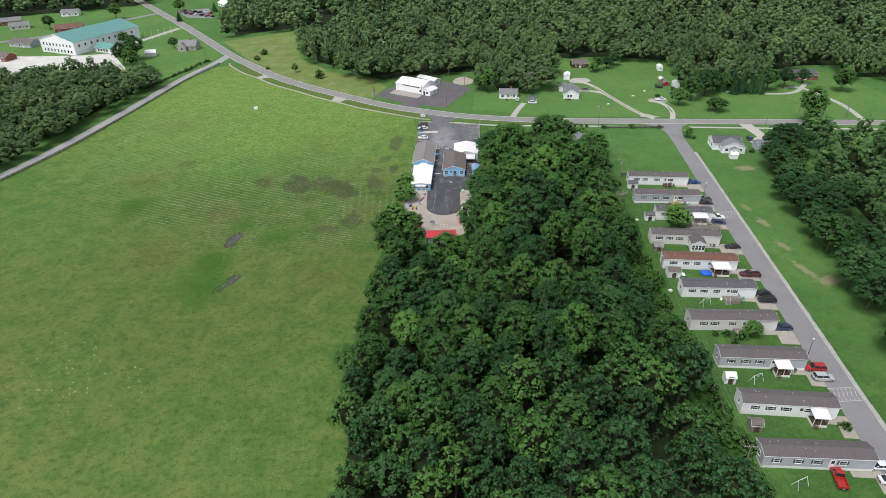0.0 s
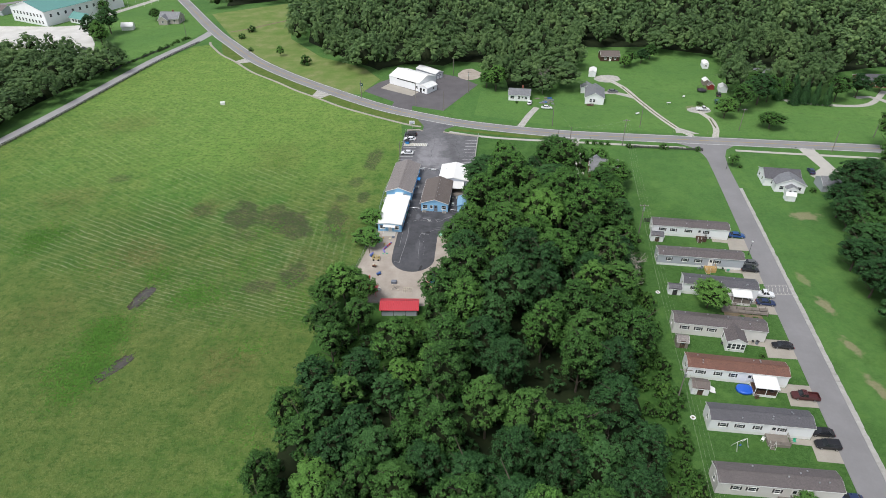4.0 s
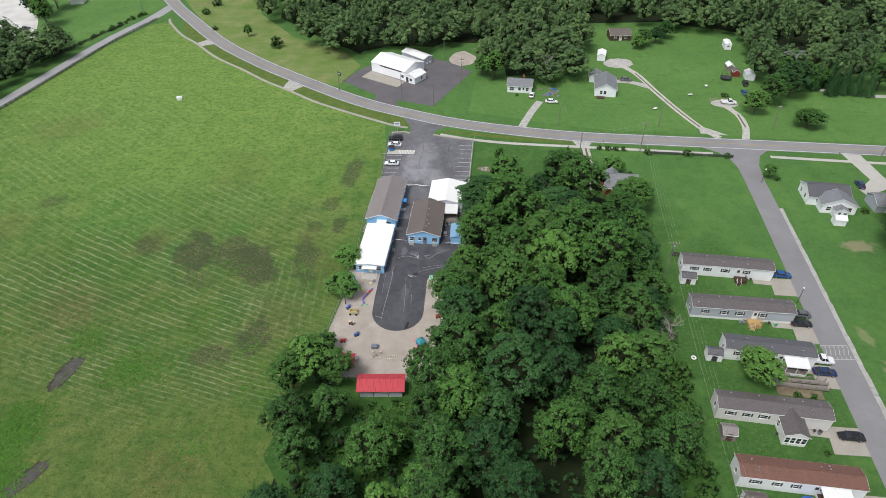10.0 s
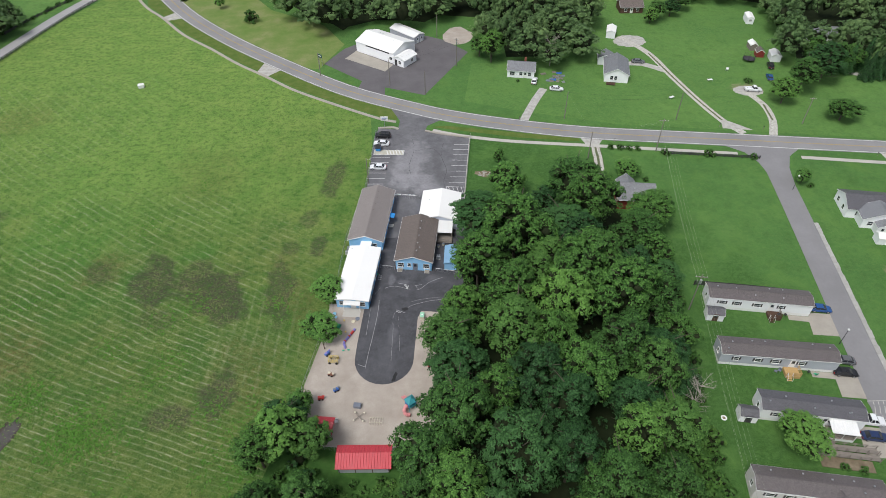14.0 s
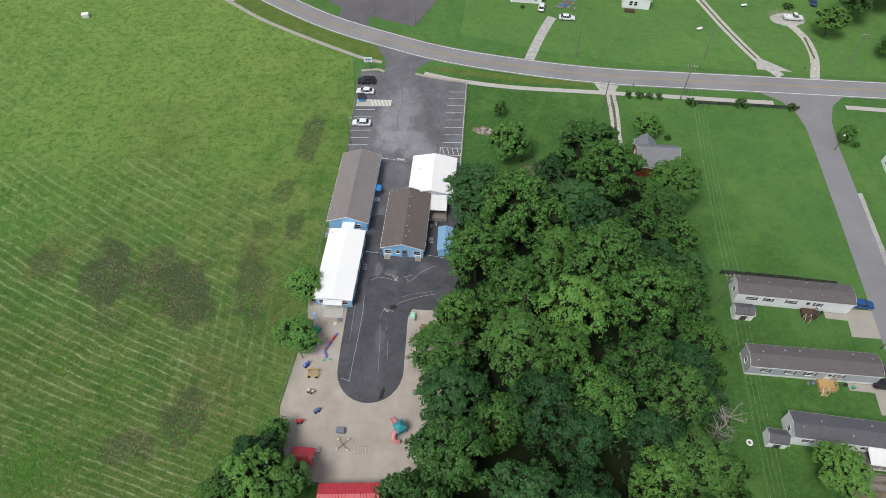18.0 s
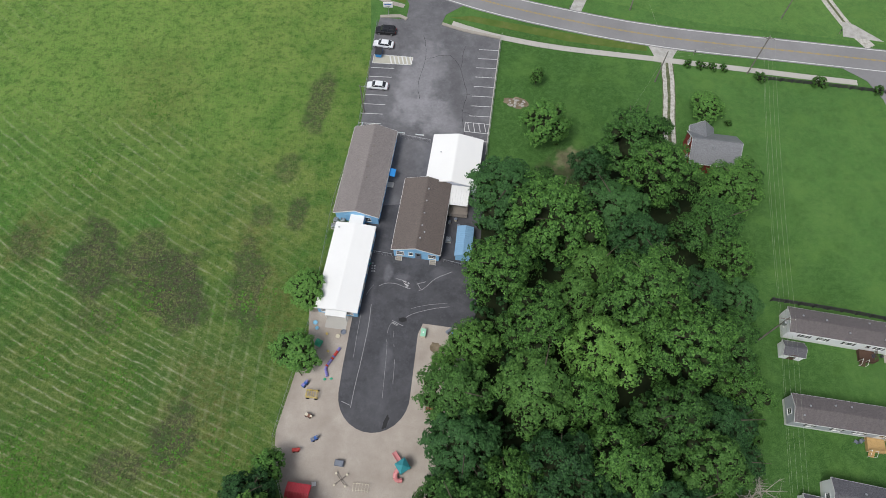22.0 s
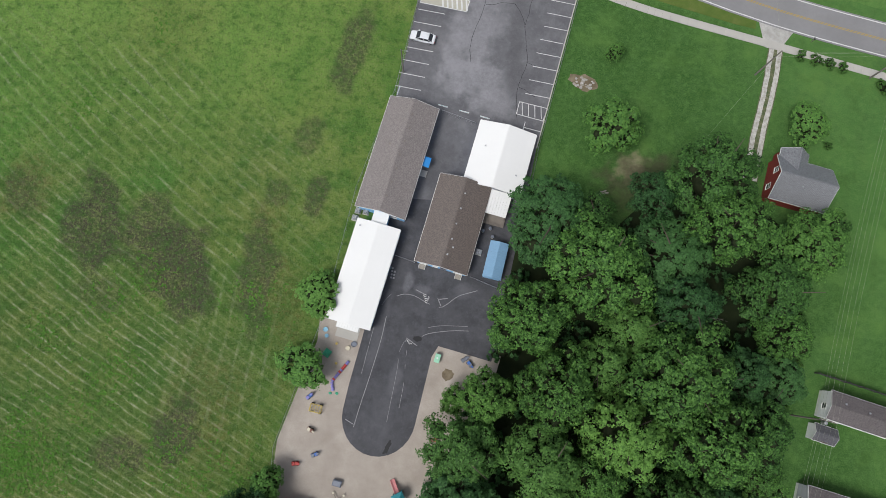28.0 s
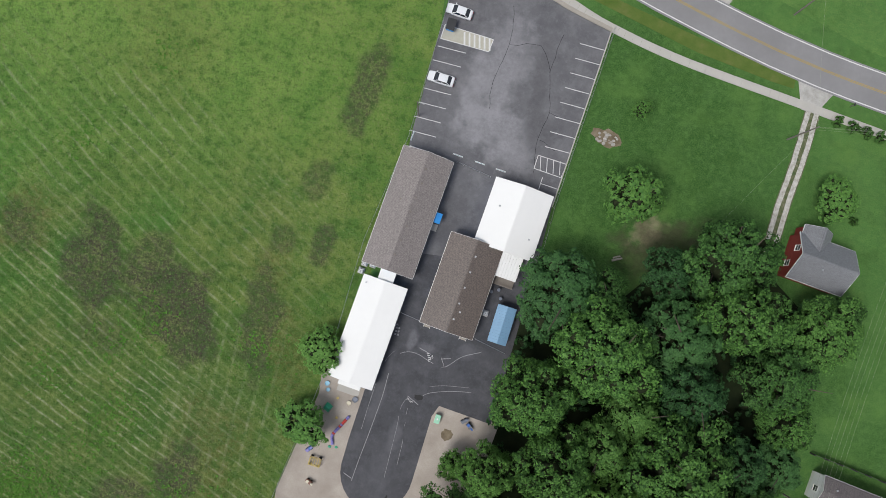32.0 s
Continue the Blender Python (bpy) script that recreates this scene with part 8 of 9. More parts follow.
chain_fence([(-6.4, 220.6), (-3.2, 220.0), (-0.2, 219.4)], 1.3, "galvanised chain-link gate across the court")
chain_fence([(-9.6, 193.4), (-6.2, 192.8)], 1.1, "short chain-link gate between school blocks")
chain_fence([(3.6, 192.0), (9.0, 190.8)], 1.1, "short chain-link fence beside the blue shed")
kb = single("lot_kerb", band([Vector((14.6, 249.8)), Vector((11.35, 217))], 0.1, -0.1, -0.1, 0.16), CONCRETE, "pale concrete kerb along the lot", "kerb", kind="structure")
single("lot_kerb", band(smooth_line([(1.0, 253.9), (6, 252), (14.6, 249.8)], 2), 0.35, -0.35, -0.1, 0.3), PADS, "tan block edging at the lot's end", "kerb", kind="structure")
single("lot_kerb", band(smooth_line([(-13.6, 255.6), (-9, 256), (-7.3, 255)], 2), 0.4, -0.4, -0.1, 0.3), PADS, "tan block edging at the lot's end", "kerb", kind="structure")


def board_fence(line, h, label, mat, rails=3, step=2.5):
    t = tagged(new("board_fence"), label, "fence", "fences")
    posts, acc = [line[0]], 0.0
    for a, b in zip(line, line[1:]):
        d = (b - a).length
        while acc + d >= step:
            a = a.lerp(b, (step - acc) / d)
            posts.append(a)
            d, acc = (b - a).length, 0.0
        acc += d
    for p in posts:
        part("post", shared(("board_post", h, mat.name), lambda: MB().box(-0.1, -0.1, -0.1, 0.1, 0.1, h), mat), None, t).location = (p.x, p.y, 0)
    for a, b in zip(posts, posts[1:]):
        d = (b - a).length
        for k in range(rails):
            r = part("rail", shared(("board_rail", mat.name), lambda: MB().box(0, -0.02, -0.07, 1, 0.02, 0.07), mat), None, t)
            r.matrix_basis = Matrix.Translation((a.x, a.y, 0.35 + k * (h - 0.5) / max(1, rails - 1))) @ Matrix.Rotation(math.atan2(b.y - a.y, b.x - a.x), 4, "Z") @ Matrix.Diagonal((d, 1, 1.5, 1))
    return t


board_fence(offset_line(smooth_line([(-141, 377), (-151.2, 343), (-164.5, 276), (-176, 229), (-193.5, 180)], 3), 4.1), 1.3, "long dark board fence between lane and hay field", DARKTRIM)
board_fence(offset_line(smooth_line([(-146, 366), (-156, 340), (-160, 325)], 3), -5.0), 1.2, "dark board fence beside the lane", DARKTRIM)
board_fence(smooth_line([(63.5, 186.4), (75, 184.8), (87.5, 182.6)], 3), 1.5, "dark wooden board fence behind a mobile home", DARKTRIM, 4)
board_fence(smooth_line([(71.5, 239.9), (85, 238.4), (99, 236.8)], 3), 1.1, "dark low board fence beside the sidewalk", DARKTRIM)

# ---- play yard ----
cat_ = thing("play_tunnel", -14.9, 171.2, 0, "bright red, blue and lilac crawl tunnel on sand", "play tunnel")
line = smooth_line([(-14.0, 174.5), (-15.0, 172.7), (-16.05, 170.8), (-15.8, 170.0), (-15.6, 169.3)], 0.34)
LILAC = paint("lilac_plastic", (0.32, 0.34, 0.62), 0.45)
for k, (a, b) in enumerate(zip(line, line[1:])):
    c = (a + b) / 2 - Vector((-14.9, 171.2))
    d = (b - a).normalized()
    ringpts = [[(c.x + d.x * s - d.y * r * math.cos(t), c.y + d.y * s + d.x * r * math.cos(t), 0.27 + r * math.sin(t)) for t in np.linspace(0, 2 * math.pi, 11)[:-1]] for s, r in ((-0.165, 0.2), (-0.1, 0.26), (0.1, 0.26), (0.165, 0.2))]
    part("segment", MB().rings(ringpts), (LILAC, LILAC, P_RED, P_RED, P_RED, LILAC, P_RED, LILAC, LILAC, LILAC, P_RED, LILAC)[k % 12] if k < len(line) - 3 else LILAC, cat_)
for x, y in ((-1.1, -2.35), (0.0, -2.2)):
    part("foot", MB().ball((x, y, 0.12), 0.3, 0.22, 0.12, 8, 4), P_GREEN, cat_)
wag = thing("play_wagon", -17.7, 166.1, -4, "yellow climbing-frame wagon on sand", "play equipment", "play equipment")
for x in (-0.95, 0, 0.95):
    for y in (-0.6, 0.6):
        part("post", MB().tube((x, y, 0.3), (x, y, 1.2), 0.05, None, 5), P_YELLOW, wag)
for z in (0.4, 0.8, 1.2):
    part("bar", MB().chain([(-0.95, -0.6, z), (0.95, -0.6, z), (0.95, 0.6, z), (-0.95, 0.6, z), (-0.95, -0.6, z)], 0.045), P_YELLOW, wag)
for k in range(5):
    part("bar", MB().tube((-0.8 + k * 0.4, -0.6, 1.2), (-0.8 + k * 0.4, 0.6, 1.2), 0.045), P_YELLOW, wag)
for x in (-0.7, 0.7):
    for y in (-0.72, 0.72):
        part("wheel", MB().tube((x, y - 0.06, 0.28), (x, y + 0.06, 0.28), 0.28, None, 10), RUBBER, wag)


def rider(x, y, turn, mat, mat2, label):
    t = thing("ride_on_toy", x, y, turn, label, "play equipment", "play equipment")
    part("body", MB().hull([(-0.5, -0.22, 0.3, 0.5, 0.22), (-0.6, -0.3, 0.45, 0.62, 0.3), (-0.35, -0.24, 0.8, 0.5, 0.24)]), mat, t)
    part("head", MB().hull([(0.35, -0.16, 0.7, 0.75, 0.16), (0.4, -0.12, 1.05, 0.8, 0.12)]), mat2, t)
    part("seat", MB().box(-0.5, -0.25, 0.8, 0.0, 0.25, 0.9, b=0.03), mat2, t)
    for s in (-1, 1):
        part("wheel", MB().tube((0.3 * s, -0.35, 0.2), (0.3 * s, 0.35, 0.2), 0.2, None, 9), RUBBER, t)
    return t


rider(-17.9, 162.6, -20, P_BROWN, P_CREAM, "brown and cream ride-on toy tractor")
rider(-16.4, 158.9, 30, P_BLUE, P_GREY, "blue ride-on toy on the sand")
rider(-19.2, 157.0, 10, P_RED, P_RED, "red ride-on toy car on the sand")
rider(2.2, 164.5, 15, P_RED, P_BROWN, "red ride-on toy beside the trees")
rider(5.0, 178.2, 40, P_GREY, P_GREY, "grey plastic ride-on toy truck")
rider(6.0, 177.6, -40, P_GREY, P_BLUE, "grey and blue ride-on toy truck")
rider(-19.2, 167.8, 50, P_BLUE, P_PURPLE, "blue toy trike beside the fence")
bx = thing("toy_box", -11.9, 155.2, -6, "grey plastic toy box with lid", "toy box")
part("box", MB().box(-0.7, -0.45, 0, 0.7, 0.45, 0.7, b=0.05), P_GREY, bx)
part("lid", MB().hull([(-0.75, -0.5, 0.7, 0.75, 0.5), (-0.6, -0.36, 0.85, 0.6, 0.36)]), P_GREY, bx)
sp = thing("spinner", -11.4, 152.7, 12, "weathered four-armed seesaw spinner", "play equipment", "play equipment")
part("post", MB().tube((0, 0, 0), (0, 0, 0.5), 0.1), STEEL, sp)
for k in range(4):
    c, s = math.cos(k * math.pi / 2 + 0.5), math.sin(k * math.pi / 2 + 0.5)
    part("arm", MB().tube((0, 0, 0.5), (c * 1.2, s * 1.2, 0.5), 0.06), WOODOLD, sp)
    part("seat", MB().ball((c * 1.25, s * 1.25, 0.56), 0.2, 0.2, 0.06, 7, 4), P_CREAM, sp)
ld = thing("climbing_frame", -8.1, 151.7, -3, "low faded climbing frame of thin bars", "play equipment", "play equipment")
for k in range(6):
    part("bar", MB().chain([(-1.2 + k * 0.48, -0.7, 0), (-1.2 + k * 0.48, -0.5, 0.8), (-1.2 + k * 0.48, 0.5, 0.8), (-1.2 + k * 0.48, 0.7, 0)], 0.03, 4), P_CREAM, ld)
for y in (-0.5, 0.5):
    part("rail", MB().tube((-1.2, y, 0.8), (1.2, y, 0.8), 0.03), P_CREAM, ld)
for x, y, turn in ((-15.6, 151.9, 5),):
    bn = thing("play_chair", x, y, turn, "small white plastic chair on sand", "chair")
    part("seat", MB().box(-0.35, -0.3, 0.28, 0.35, 0.3, 0.36, b=0.03), TRIM, bn)
    part("backrest", MB().box(-0.35, 0.24, 0.36, 0.35, 0.32, 0.8, b=0.02), TRIM, bn)
    for px in (-0.3, 0.3):
        for py in (-0.25, 0.25):
            part("leg", MB().tube((px, py, 0), (px, py, 0.3), 0.035), TRIM, bn)
ps = thing("slide_playset", -1.6, 154.9, 35, "teal play tower with faded pink slides", "playset")
part("platform", MB().box(-0.8, -0.8, 1.1, 0.8, 0.8, 1.25, b=0.03), P_TEAL, ps)
for x in (-0.75, 0.75):
    for y in (-0.75, 0.75):
        part("post", MB().tube((x, y, 0), (x, y, 2.5), 0.07), P_TEAL, ps)
part("roof", MB().hull([(-0.95, -0.95, 2.4, 0.95, 0.95), (-0.1, -0.1, 3.1, 0.1, 0.1)]), P_TEAL, ps)
for s in (-1, 1):
    part("panel", MB().box(s * 0.78 - 0.03, -0.7, 1.25, s * 0.78 + 0.03, 0.7, 1.95), P_BLUE, ps)
part("slide", MB().add([(-0.32, 0.8, 1.2), (0.32, 0.8, 1.2), (0.32, 2.9, 0.2), (-0.32, 2.9, 0.2), (-0.32, 0.8, 1.1), (0.32, 0.8, 1.1), (0.32, 2.9, 0.1), (-0.32, 2.9, 0.1)], [(0, 1, 2, 3), (7, 6, 5, 4), (0, 4, 5, 1), (1, 5, 6, 2), (2, 6, 7, 3), (3, 7, 4, 0)]).tube((-0.34, 0.8, 1.4), (-0.34, 2.9, 0.38), 0.07).tube((0.34, 0.8, 1.4), (0.34, 2.9, 0.38), 0.07), P_PINK, ps, "faded pink slide")
tubeline = [(-0.8, 0, 1.4), (-1.4, -0.1, 1.2), (-1.9, -0.6, 0.9), (-1.8, -1.2, 0.6), (-1.2, -1.5, 0.4)]
for a, b in zip(tubeline, tubeline[1:]):
    part("slide", MB().tube(a, b, 0.36, 0.38, 9), P_PINK, ps)
gh = thing("playhouse", -17.8, 175.2, -25, "small green plastic playhouse chair on sand", "playhouse")
part("base", MB().box(-0.5, -0.55, 0, 0.5, 0.55, 0.5, b=0.05), P_GREEN, gh)
part("roof", MB().hull([(-0.6, -0.65, 0.5, 0.6, 0.65), (-0.45, -0.1, 1.1, 0.45, 0.2)]), P_GREEN, gh)
# dark plate on the closed base, painted as the shade of a doorway
part("opening", MB().box(-0.2, -0.56, 0.05, 0.2, -0.545, 0.42), DARKTRIM, gh)
bn = thing("toy_kitchen", 0.5, 177.6, -6, "mint green and cream play kitchen", "play equipment", "play equipment")
part("case", MB().box(-0.42, -0.7, 0, 0.42, 0.7, 0.95, b=0.04), P_CREAM, bn)
part("top", MB().box(-0.46, -0.74, 0.95, 0.46, 0.74, 1.05, b=0.03), P_MINT, bn)
part("knob", MB().ball((0, 0, 1.08), 0.16, 0.16, 0.06, 8, 4), TRIM, bn)
single("mulch_ring", MB().prism(oval(2.7, 175.2, 1.0, 1.0, 0, 18, 0.14, 8), -0.05, 0.06), DIRT, "ring of dark mulch in the sand", "mulch", kind="structure")
for x, y, r, m, words in ((-14.6, 176.6, 0.4, P_CREAM, "pale shallow sand tub"), (-13.7, 177.4, 0.5, P_GREY, "round grey sand tub"), (-16.6, 177.0, 0.22, P_YELLOW, "small yellow toy ball"), (-16.0, 173.8, 0.22, P_YELLOW, "small yellow toy ball"), (-18.9, 179.0, 0.42, paint("sky_blue_plastic", (0.25, 0.5, 0.65)), "sky-blue plastic tub at the porch"), (-18.5, 178.0, 0.34, paint("sky_blue_plastic", (0.25, 0.5, 0.65)), "sky-blue plastic tub at the porch")):
    tb = thing("sand_tub", x, y, 0, words, "tub", "sand tubs")
    part("tub", MB().rings([[(q * math.cos(t), q * math.sin(t), z) for t in np.linspace(0, 2 * math.pi, 13)[:-1]] for q, z in ((r * 0.8, 0.02), (r, 0.3), (r * 0.9, 0.3), (r * 0.75, 0.16))]), m, tb)
tp = thing("marker_post", -20.0, 169.4, 0, "tall dark wooden post at the play yard edge", "post")
part("post", MB().tube((0, 0, 0), (0, 0, 3.2), 0.1, 0.08, 7), WOODDARK, tp)
part("cap", MB().tube((0, 0, 3.2), (0, 0, 3.27), 0.11, 0.06, 7), DARKTRIM, tp)
dp = thing("dumpster", -12.9, 243.6, -4, "blue wheeled dumpster in the striped bay", "dumpster")
part("bin", MB().hull([(-0.62, -0.8, 0.15, 0.62, 0.8), (-0.75, -0.95, 1.15, 0.75, 0.95)]), DEEPBLUE, dp)
part("lid", MB().add([(-0.78, -0.98, 1.15), (0.78, -0.98, 1.15), (0.78, 0.98, 1.4), (-0.78, 0.98, 1.4), (-0.78, -0.98, 1.22), (0.78, -0.98, 1.22), (0.78, 0.98, 1.47), (-0.78, 0.98, 1.47)], [(3, 2, 1, 0), (4, 5, 6, 7), (0, 1, 5, 4), (1, 2, 6, 5), (2, 3, 7, 6), (3, 0, 4, 7)]), DARKMETAL, dp, "dark lid")
for x in (-0.5, 0.5):
    for y in (-0.6, 0.6):
        part("wheel", MB().tube((x - 0.04, y, 0.09), (x + 0.04, y, 0.09), 0.09, None, 8), RUBBER, dp)
for x, y in ((-6.5, 221.9), (-2.5, 221.5), (1.3, 221.1), (-14.9, 223.4)):
    ws = thing("wheel_stop", x, y, -6 if x > -14 else 84, "white and teal concrete wheel stop", "wheel stop", "wheel stops")
    part("block", MB().hull([(-0.9, -0.11, 0.05, 0.9, 0.11), (-0.86, -0.06, 0.19, 0.86, 0.06)]), TRIM, ws)
    part("stripe", MB().box(-0.86, -0.065, 0.188, 0.86, -0.02, 0.196), P_TEAL, ws)
for x, y in ((-10.2, 191.2), (-11.6, 180.8), (4.4, 200.4), (5.6, 201.0), (6.2, 199.6)):
    ct = thing("waste_bin", x, y, 20, "small plastic waste bin beside a school block", "bin", "bins")
    part("bin", MB().tube((0, 0, 0.05), (0, 0, 0.8), 0.24, 0.3, 9), P_GREEN if x < -10 else P_CREAM, ct)
    part("lid", MB().ball((0, 0, 0.82), 0.32, 0.32, 0.12, 9, 4), P_GREY, ct)

# ---- small things in the gardens ----
rb = thing("rubble_heap", 17.9, 230.9, 0, "low heap of pale rubble stones on the lawn", "rubble")
rnd = random.Random(3)
for k in range(26):
    a, r = rnd.uniform(0, 6.28), rnd.uniform(0, 1) ** 0.5
    x, y, s = 2.0 * r * math.cos(a), 1.1 * r * math.sin(a), rnd.uniform(0.15, 0.4)
    part("stone", MB().ball((x, y, s * 0.3), s, s * rnd.uniform(0.6, 1), s * 0.6, 6, 4), GRAVEL if k % 3 else PADS, rb)
single("bare_patch", MB().prism(oval(17.9, 230.9, 2.6, 1.5, -15, 18, 0.2, 5), -0.05, 0.03), DIRT, "bare soil under the rubble", "soil", kind="structure")
lg = thing("log_seat", 24.2, 210.8, 25, "pale split log on the grass", "log")
part("log", MB().tube((-0.9, 0, 0.2), (0.9, 0, 0.2), 0.2, 0.17, 8), DEADWOOD, lg)
part("log", MB().tube((-0.6, 0.4, 0.14), (0.7, 0.45, 0.14), 0.14, 0.12, 8), DEADWOOD, lg)
tr = thing("trampoline", 119.6, 299.5, 0, "round black trampoline with net posts", "trampoline")
part("mat", MB().tube((0, 0, 0.8), (0, 0, 0.86), 2.0, None, 20), DARKTRIM, tr)
part("rim", MB().chain([(2.1 * math.cos(a), 2.1 * math.sin(a), 0.86) for a in np.linspace(0, 2 * math.pi, 21)], 0.09), DARKMETAL, tr)
for k in range(6):
    c, s = 2.15 * math.cos(k * 1.047), 2.15 * math.sin(k * 1.047)
    part("net_post", MB().tube((c, s, 0), (c, s, 2.4), 0.04), DARKMETAL, tr)
for k in range(6):
    part("net_rope", MB().chain([(2.15 * math.cos(a), 2.15 * math.sin(a), 1.1 + k * 0.25) for a in np.linspace(0, 2 * math.pi, 21)], 0.015, 3), DARKMETAL, tr)
pc = thing("tarpaulin_cover", *home_at(4, 12.2, -2.0), -8, "bright blue tarpaulin over a garden pool", "tarpaulin")
part("cover", MB().rings([[(r * math.cos(t) * 1.2, r * math.sin(t), z + 0.05 * math.sin(3 * t)) for t in np.linspace(0, 2 * math.pi, 17)[:-1]] for r, z in ((1.55, 0.02), (1.5, 0.5), (1.2, 0.62), (0.5, 0.55))]), P_TARP, pc, smooth=True)
for i, u, v in ((1, 24.6, 3.2), (2, 20.2, -0.6), (1, -1.6, -13), (5, -2.2, 3.0)):
    x, y = home_at(i, u, v)
    tyre = thing("tyre_planter", x, y, 0, "white-painted tyre planter on the grass", "planter", "tyre planters")
    part("tyre", MB().chain([(0.45 * math.cos(a), 0.45 * math.sin(a), 0.14) for a in np.linspace(0, 2 * math.pi, 15)], 0.15, 6), TRIM, tyre)
    part("soil", MB().tube((0, 0, 0), (0, 0, 0.12), 0.36, None, 12), DIRT, tyre)
rnd = random.Random(13)
for i, spots in ((0, ((15.4, -0.9), (16.8, -0.7))), (1, ((11.2, -1.0), (12.0, -0.8), (17.6, -0.8), (19, -1.0))), (3, ((18.4, -0.8), (19.4, -0.9), (11.0, -2.6))), (5, ((16.6, -1.0), (10.4, -1.3))), (4, ((17.6, -2.4),)), (2, ((17.4, -1.0), (16.8, -1.4))), (7, ((17.5, -0.8), (12, -0.9)))):
    for u, v in spots:
        x, y = home_at(i, u, v)
        k = rnd.randrange(3)
        if k == 0:
            g = thing("garden_chair", x, y, rnd.uniform(0, 360), "plastic garden chair beside a mobile home", "chair", "garden chairs")
            m = rnd.choice((P_GREEN, TRIM, P_GREY))
            part("seat", MB().box(-0.28, -0.28, 0.38, 0.28, 0.28, 0.44, b=0.02), m, g)
            part("backrest", MB().box(-0.28, 0.24, 0.44, 0.28, 0.3, 0.95, b=0.02), m, g)
            for px in (-0.24, 0.24):
                for py in (-0.24, 0.24):
                    part("leg", MB().tube((px, py, 0), (px, py, 0.4), 0.03), m, g)
        elif k == 1:
            g = thing("waste_bin", x, y, rnd.uniform(0, 360), "dark wheeled waste bin beside a mobile home", "bin", "bins")
            part("bin", MB().hull([(-0.22, -0.25, 0.05, 0.22, 0.25), (-0.29, -0.33, 0.95, 0.29, 0.33)]), P_GREY, g)
            part("lid", MB().hull([(-0.32, -0.36, 0.95, 0.32, 0.36), (-0.28, -0.3, 1.05, 0.28, 0.3)]), DARKTRIM, g)
        else:
            g = thing("grill", x, y, rnd.uniform(0, 360), "dark garden grill with lid", "grill", "grills")
            part("bowl", MB().ball((0, 0, 0.8), 0.3, 0.3, 0.26, 9, 6), DARKMETAL, g)
            for k in range(3):
                part("leg", MB().tube((0.1 * math.cos(k * 2.1), 0.1 * math.sin(k * 2.1), 0.7), (0.28 * math.cos(k * 2.1), 0.28 * math.sin(k * 2.1), 0), 0.02), DARKMETAL, g)
x, y = home_at(4, 5.2, -3.2)
sheet_ = thing("metal_sheet", x, y, -8, "white metal sheet leaning by a shed", "sheet")
part("sheet", MB().add([(-0.6, -0.8, 0.3), (0.6, -0.8, 0.1), (0.7, 0.8, 0.15), (-0.5, 0.8, 0.7), (-0.6, -0.8, 0.34), (0.6, -0.8, 0.14), (0.7, 0.8, 0.19), (-0.5, 0.8, 0.74)], [(3, 2, 1, 0), (4, 5, 6, 7), (0, 1, 5, 4), (1, 2, 6, 5), (2, 3, 7, 6), (3, 0, 4, 7)]), PANELROOF, sheet_)
for (x, y) in (home_at(5, 5.5, -3.4), home_at(7, 7.5, -4.2), home_at(9, 6, -4)):
    cl = thing("swing_frame", x, y, 20, "pale thin swing frame on the grass", "swing frame", "swing frames")
    part("top_bar", MB().tube((-1.2, 0, 2.0), (1.2, 0, 2.0), 0.05), TRIM, cl)
    for s in (-1, 1):
        for q in (-1, 1):
            part("leg", MB().tube((s * 1.2, 0, 2.0), (s * 1.4, q * 0.8, 0), 0.045), TRIM, cl)
    part("swing_seat", MB().box(-0.25, -0.12, 0.5, 0.25, 0.12, 0.55), P_BLUE, cl)
    for s in (-0.22, 0.22):
        part("chain", MB().tube((s, 0, 0.55), (s, 0, 2.0), 0.015, None, 4), STEEL, cl)
# clutter beside the cottage
for k in range(16):
    x, y, s = 42 + rnd.uniform(0, 7.5), 284 + rnd.uniform(0, 8), rnd.uniform(0.4, 1.1)
    g = thing("pallet_stack" if k % 2 else "scrap_sheet", x, y, rnd.uniform(-20, 20), "weathered pallet stack beside the cottage" if k % 2 else "scrap sheet lying beside the cottage", "scrap", "yard scrap")
    if k % 2:
        for q in range(4):
            part("board", MB().box(-s, -0.6 + q * 0.32, 0.1 + 0.0, s, -0.4 + q * 0.32, 0.22), WOODOLD, g)
        for q in (-0.9, 0, 0.9):
            part("bearer", MB().box(q * s - 0.05, -0.6, 0, q * s + 0.05, 0.6, 0.1), WOODOLD, g)
    else:
        part("sheet", MB().add([(-s, -0.5, 0.1), (s, -0.6, 0.3), (s, 0.6, 0.35), (-s, 0.5, 0.12), (-s, -0.5, 0.0), (s, -0.6, 0.0), (s, 0.6, 0.0), (-s, 0.5, 0.0)], [(0, 1, 2, 3), (7, 6, 5, 4), (0, 4, 5, 1), (1, 5, 6, 2), (2, 6, 7, 3), (3, 7, 4, 0)]), (P_GREY, P_BLUE, STEEL)[k % 3], g)
fb = thing("field_box", -96.4, 283.6, 12, "small white box standing in the hay field", "box")
part("box", MB().box(-0.9, -0.7, 0, 0.9, 0.7, 1.1, b=0.05), TRIM, fb)
part("lid", MB().box(-1.0, -0.8, 1.1, 1.0, 0.8, 1.2, b=0.03), TRIM, fb)
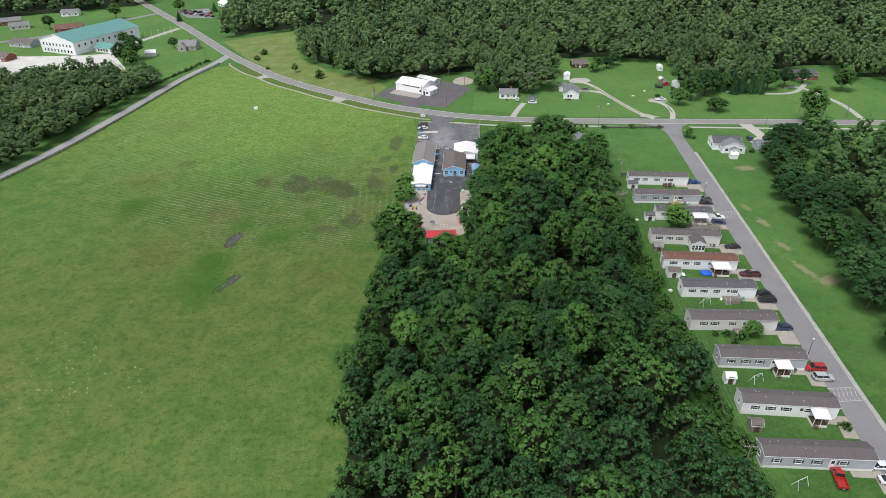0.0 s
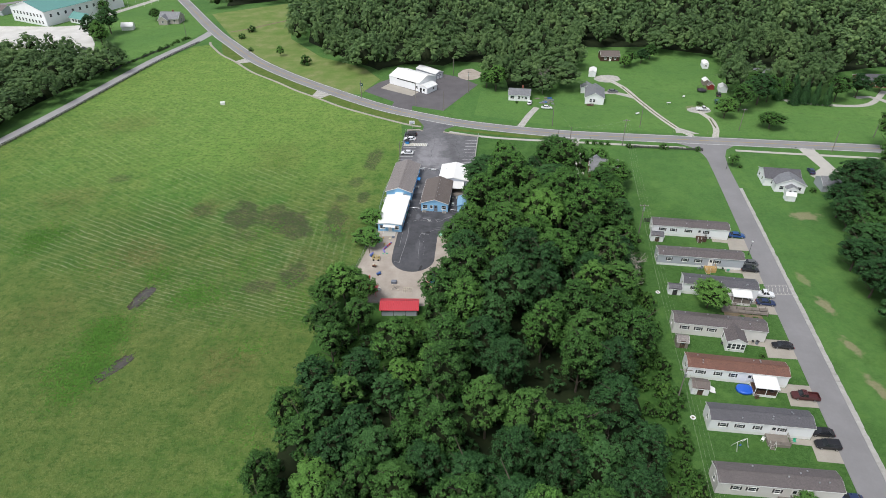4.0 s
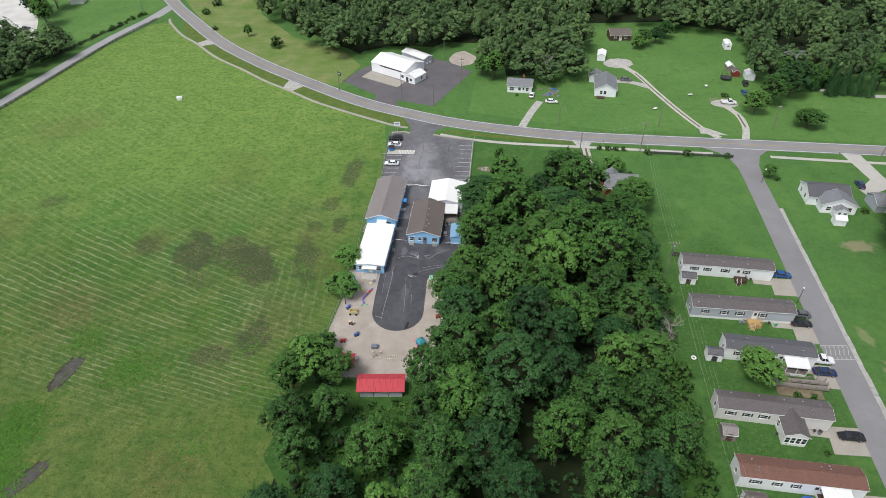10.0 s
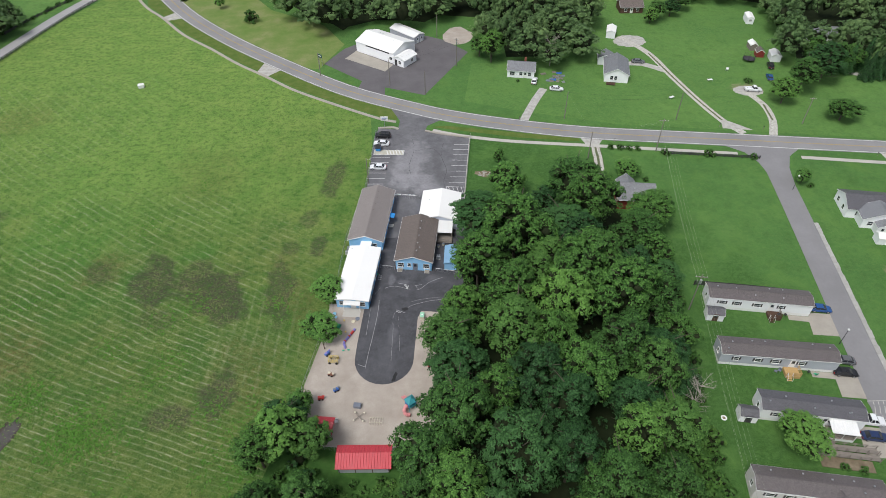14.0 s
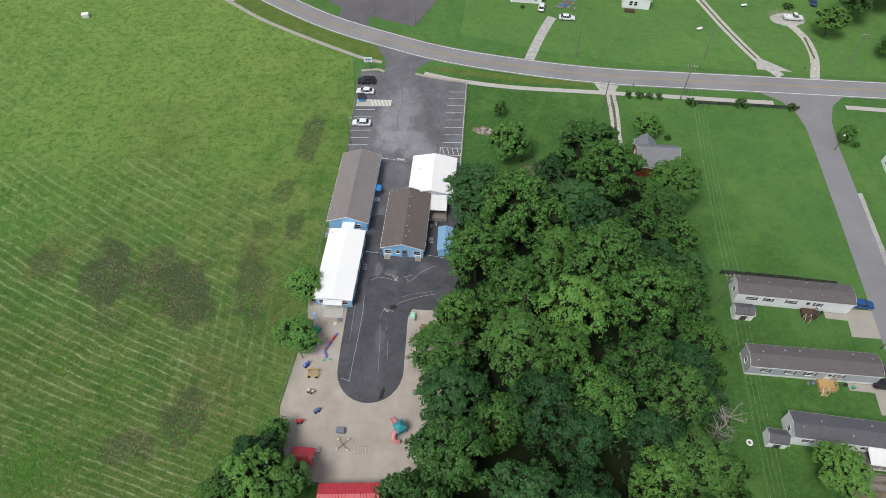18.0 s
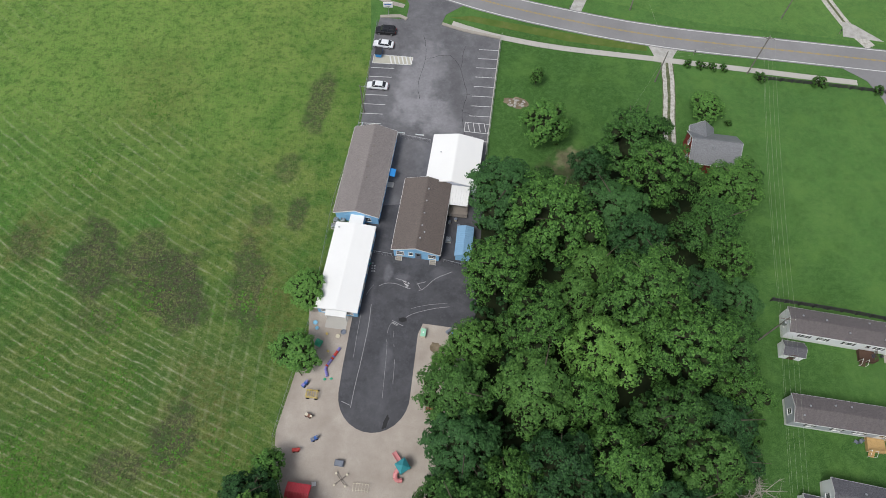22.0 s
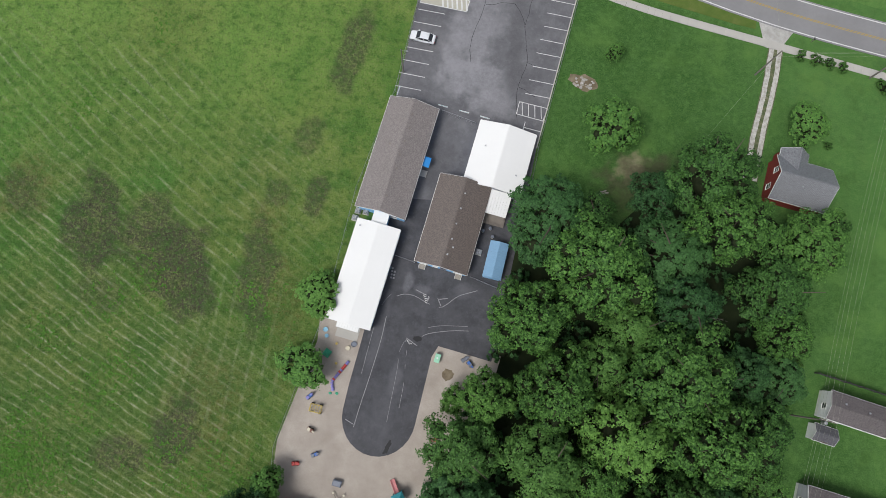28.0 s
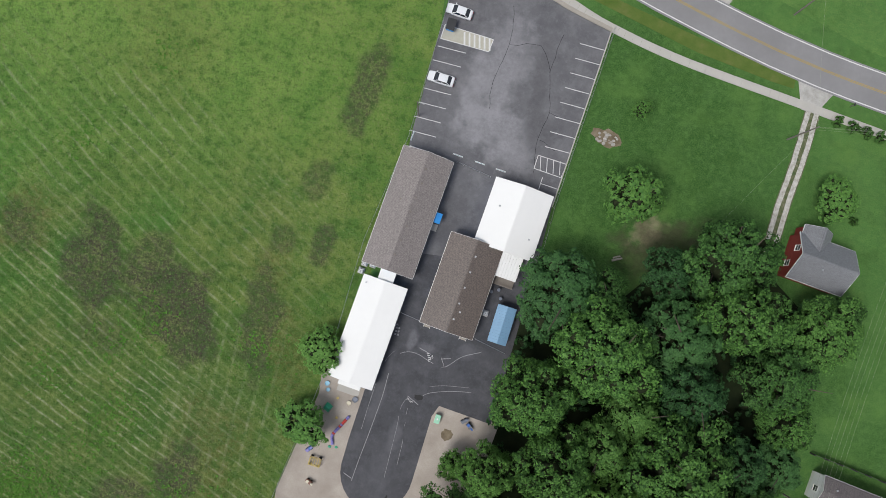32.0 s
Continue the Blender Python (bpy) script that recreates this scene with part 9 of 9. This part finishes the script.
for x, y, turn in ((83.2, 272.2, 30), (100, 284, 10), (109, 292, 60)):
    wb = thing("lawn_table", x, y, turn, "white folding table on the lawn", "table", "lawn tables")
    part("top", MB().box(-0.9, -0.45, 0.7, 0.9, 0.45, 0.76, b=0.02), TRIM, wb)
    for px in (-0.8, 0.8):
        for py in (-0.35, 0.35):
            part("leg", MB().tube((px, py, 0), (px, py, 0.72), 0.03), STEEL, wb)
# flag poles on the church lawn
for k in range(7):
    fp = thing("flag_pole", -196 - k * 3.2, 470 - k * 4.6, 0, "slim white flag pole on the church lawn", "flag pole", "flag poles")
    part("pole", MB().tube((0, 0, 0), (0, 0, 6), 0.06, 0.04), TRIM, fp)
    part("ball", MB().ball((0, 0, 6.05), 0.08, 0.08, 0.08, 6, 4), STEEL, fp)

# ---- grasses of the hay field ----
r = np.random.default_rng(8)


def tufts(name, n, area, tall, wide, mat, label, clumps=0, spread=6.0, poly=HAY_EDGE):
    x0, y0, x1, y1 = area
    if clumps:
        cen = np.stack([r.uniform(x0, x1, clumps), r.uniform(y0, y1, clumps)], 1)
        p = cen[r.integers(0, clumps, n)] + r.normal(scale=spread, size=(n, 2))
    else:
        p = np.stack([r.uniform(x0, x1, n), r.uniform(y0, y1, n)], 1)
    E = np.array(poly)
    ok, j = np.zeros(len(p), bool), len(E) - 1
    for i in range(len(E)):
        with np.errstate(divide="ignore", invalid="ignore"):
            cross = ((E[i, 1] > p[:, 1]) != (E[j, 1] > p[:, 1])) & (p[:, 0] < (E[j, 0] - E[i, 0]) * (p[:, 1] - E[i, 1]) / (E[j, 1] - E[i, 1]) + E[i, 0])
        ok ^= cross
        j = i
    fade = np.clip((285 - p[:, 1]) / 90, 0, 1) * np.clip((p[:, 0] + 140) / 60, 0, 1) * np.clip((p[:, 1] - 60) / 50, 0, 1)
    p = p[ok & (r.random(len(p)) < fade)]
    n = len(p)
    V = np.zeros((n, 3, 3, 3))
    for b in range(3):
        a = r.uniform(0, 6.28, n)
        d = np.stack([np.cos(a), np.sin(a)], 1)
        s, h = wide * r.uniform(0.5, 1.4, n), tall * r.uniform(0.5, 1.3, n)
        q = np.stack([-d[:, 1], d[:, 0]], 1)
        V[:, b, 0, :2] = p - q * s[:, None] * 0.5
        V[:, b, 1, :2] = p + q * s[:, None] * 0.5
        V[:, b, 2, :2] = p + d * s[:, None] * 1.3
        V[:, b, 2, 2] = h
    F = np.arange(n * 9).reshape(-1, 3)
    ob = new(name, mesh_of(name, V.reshape(-1, 3), F, mat))
    return tagged(ob, label, "grass", kind="stuff")


def make_tuft(name, a, b, scale):
    s = Nodes(name)
    return s.done(s.mix(s.noise(scale, 3), s.mix(s.geo.outputs["Random Per Island"], a, b), shade(a, 0.8)), 0.85, 0, 0.15)


WEED = make_tuft("broad_weed_leaves", (0.07, 0.18, 0.026), (0.12, 0.26, 0.04), 0.08)
tufts("grass_tufts", 60000, (-140, 60, -15, 285), 0.16, 0.26, FIELD, "uneven tufts of yellow-green hay grass")
for n, area, k in ((1800, (-124, 169, -108, 183), 7), (2600, (-92, 115, -76, 138), 9), (700, (-69, 145, -57, 153), 5), (300, (-79, 156, -74, 161), 2), (3000, (-150, 80, -30, 230), 45)):
    tufts("weed_clumps", n, area, 0.25, 0.34, WEED, "green broad-leaved weeds in loose clumps", k, 2.6)
tufts("white_flowers", 260, (-114, 68, -84, 108), 0.3, 0.13, FLOWER, "white wild flowers scattered in the field", 9, 4.0)
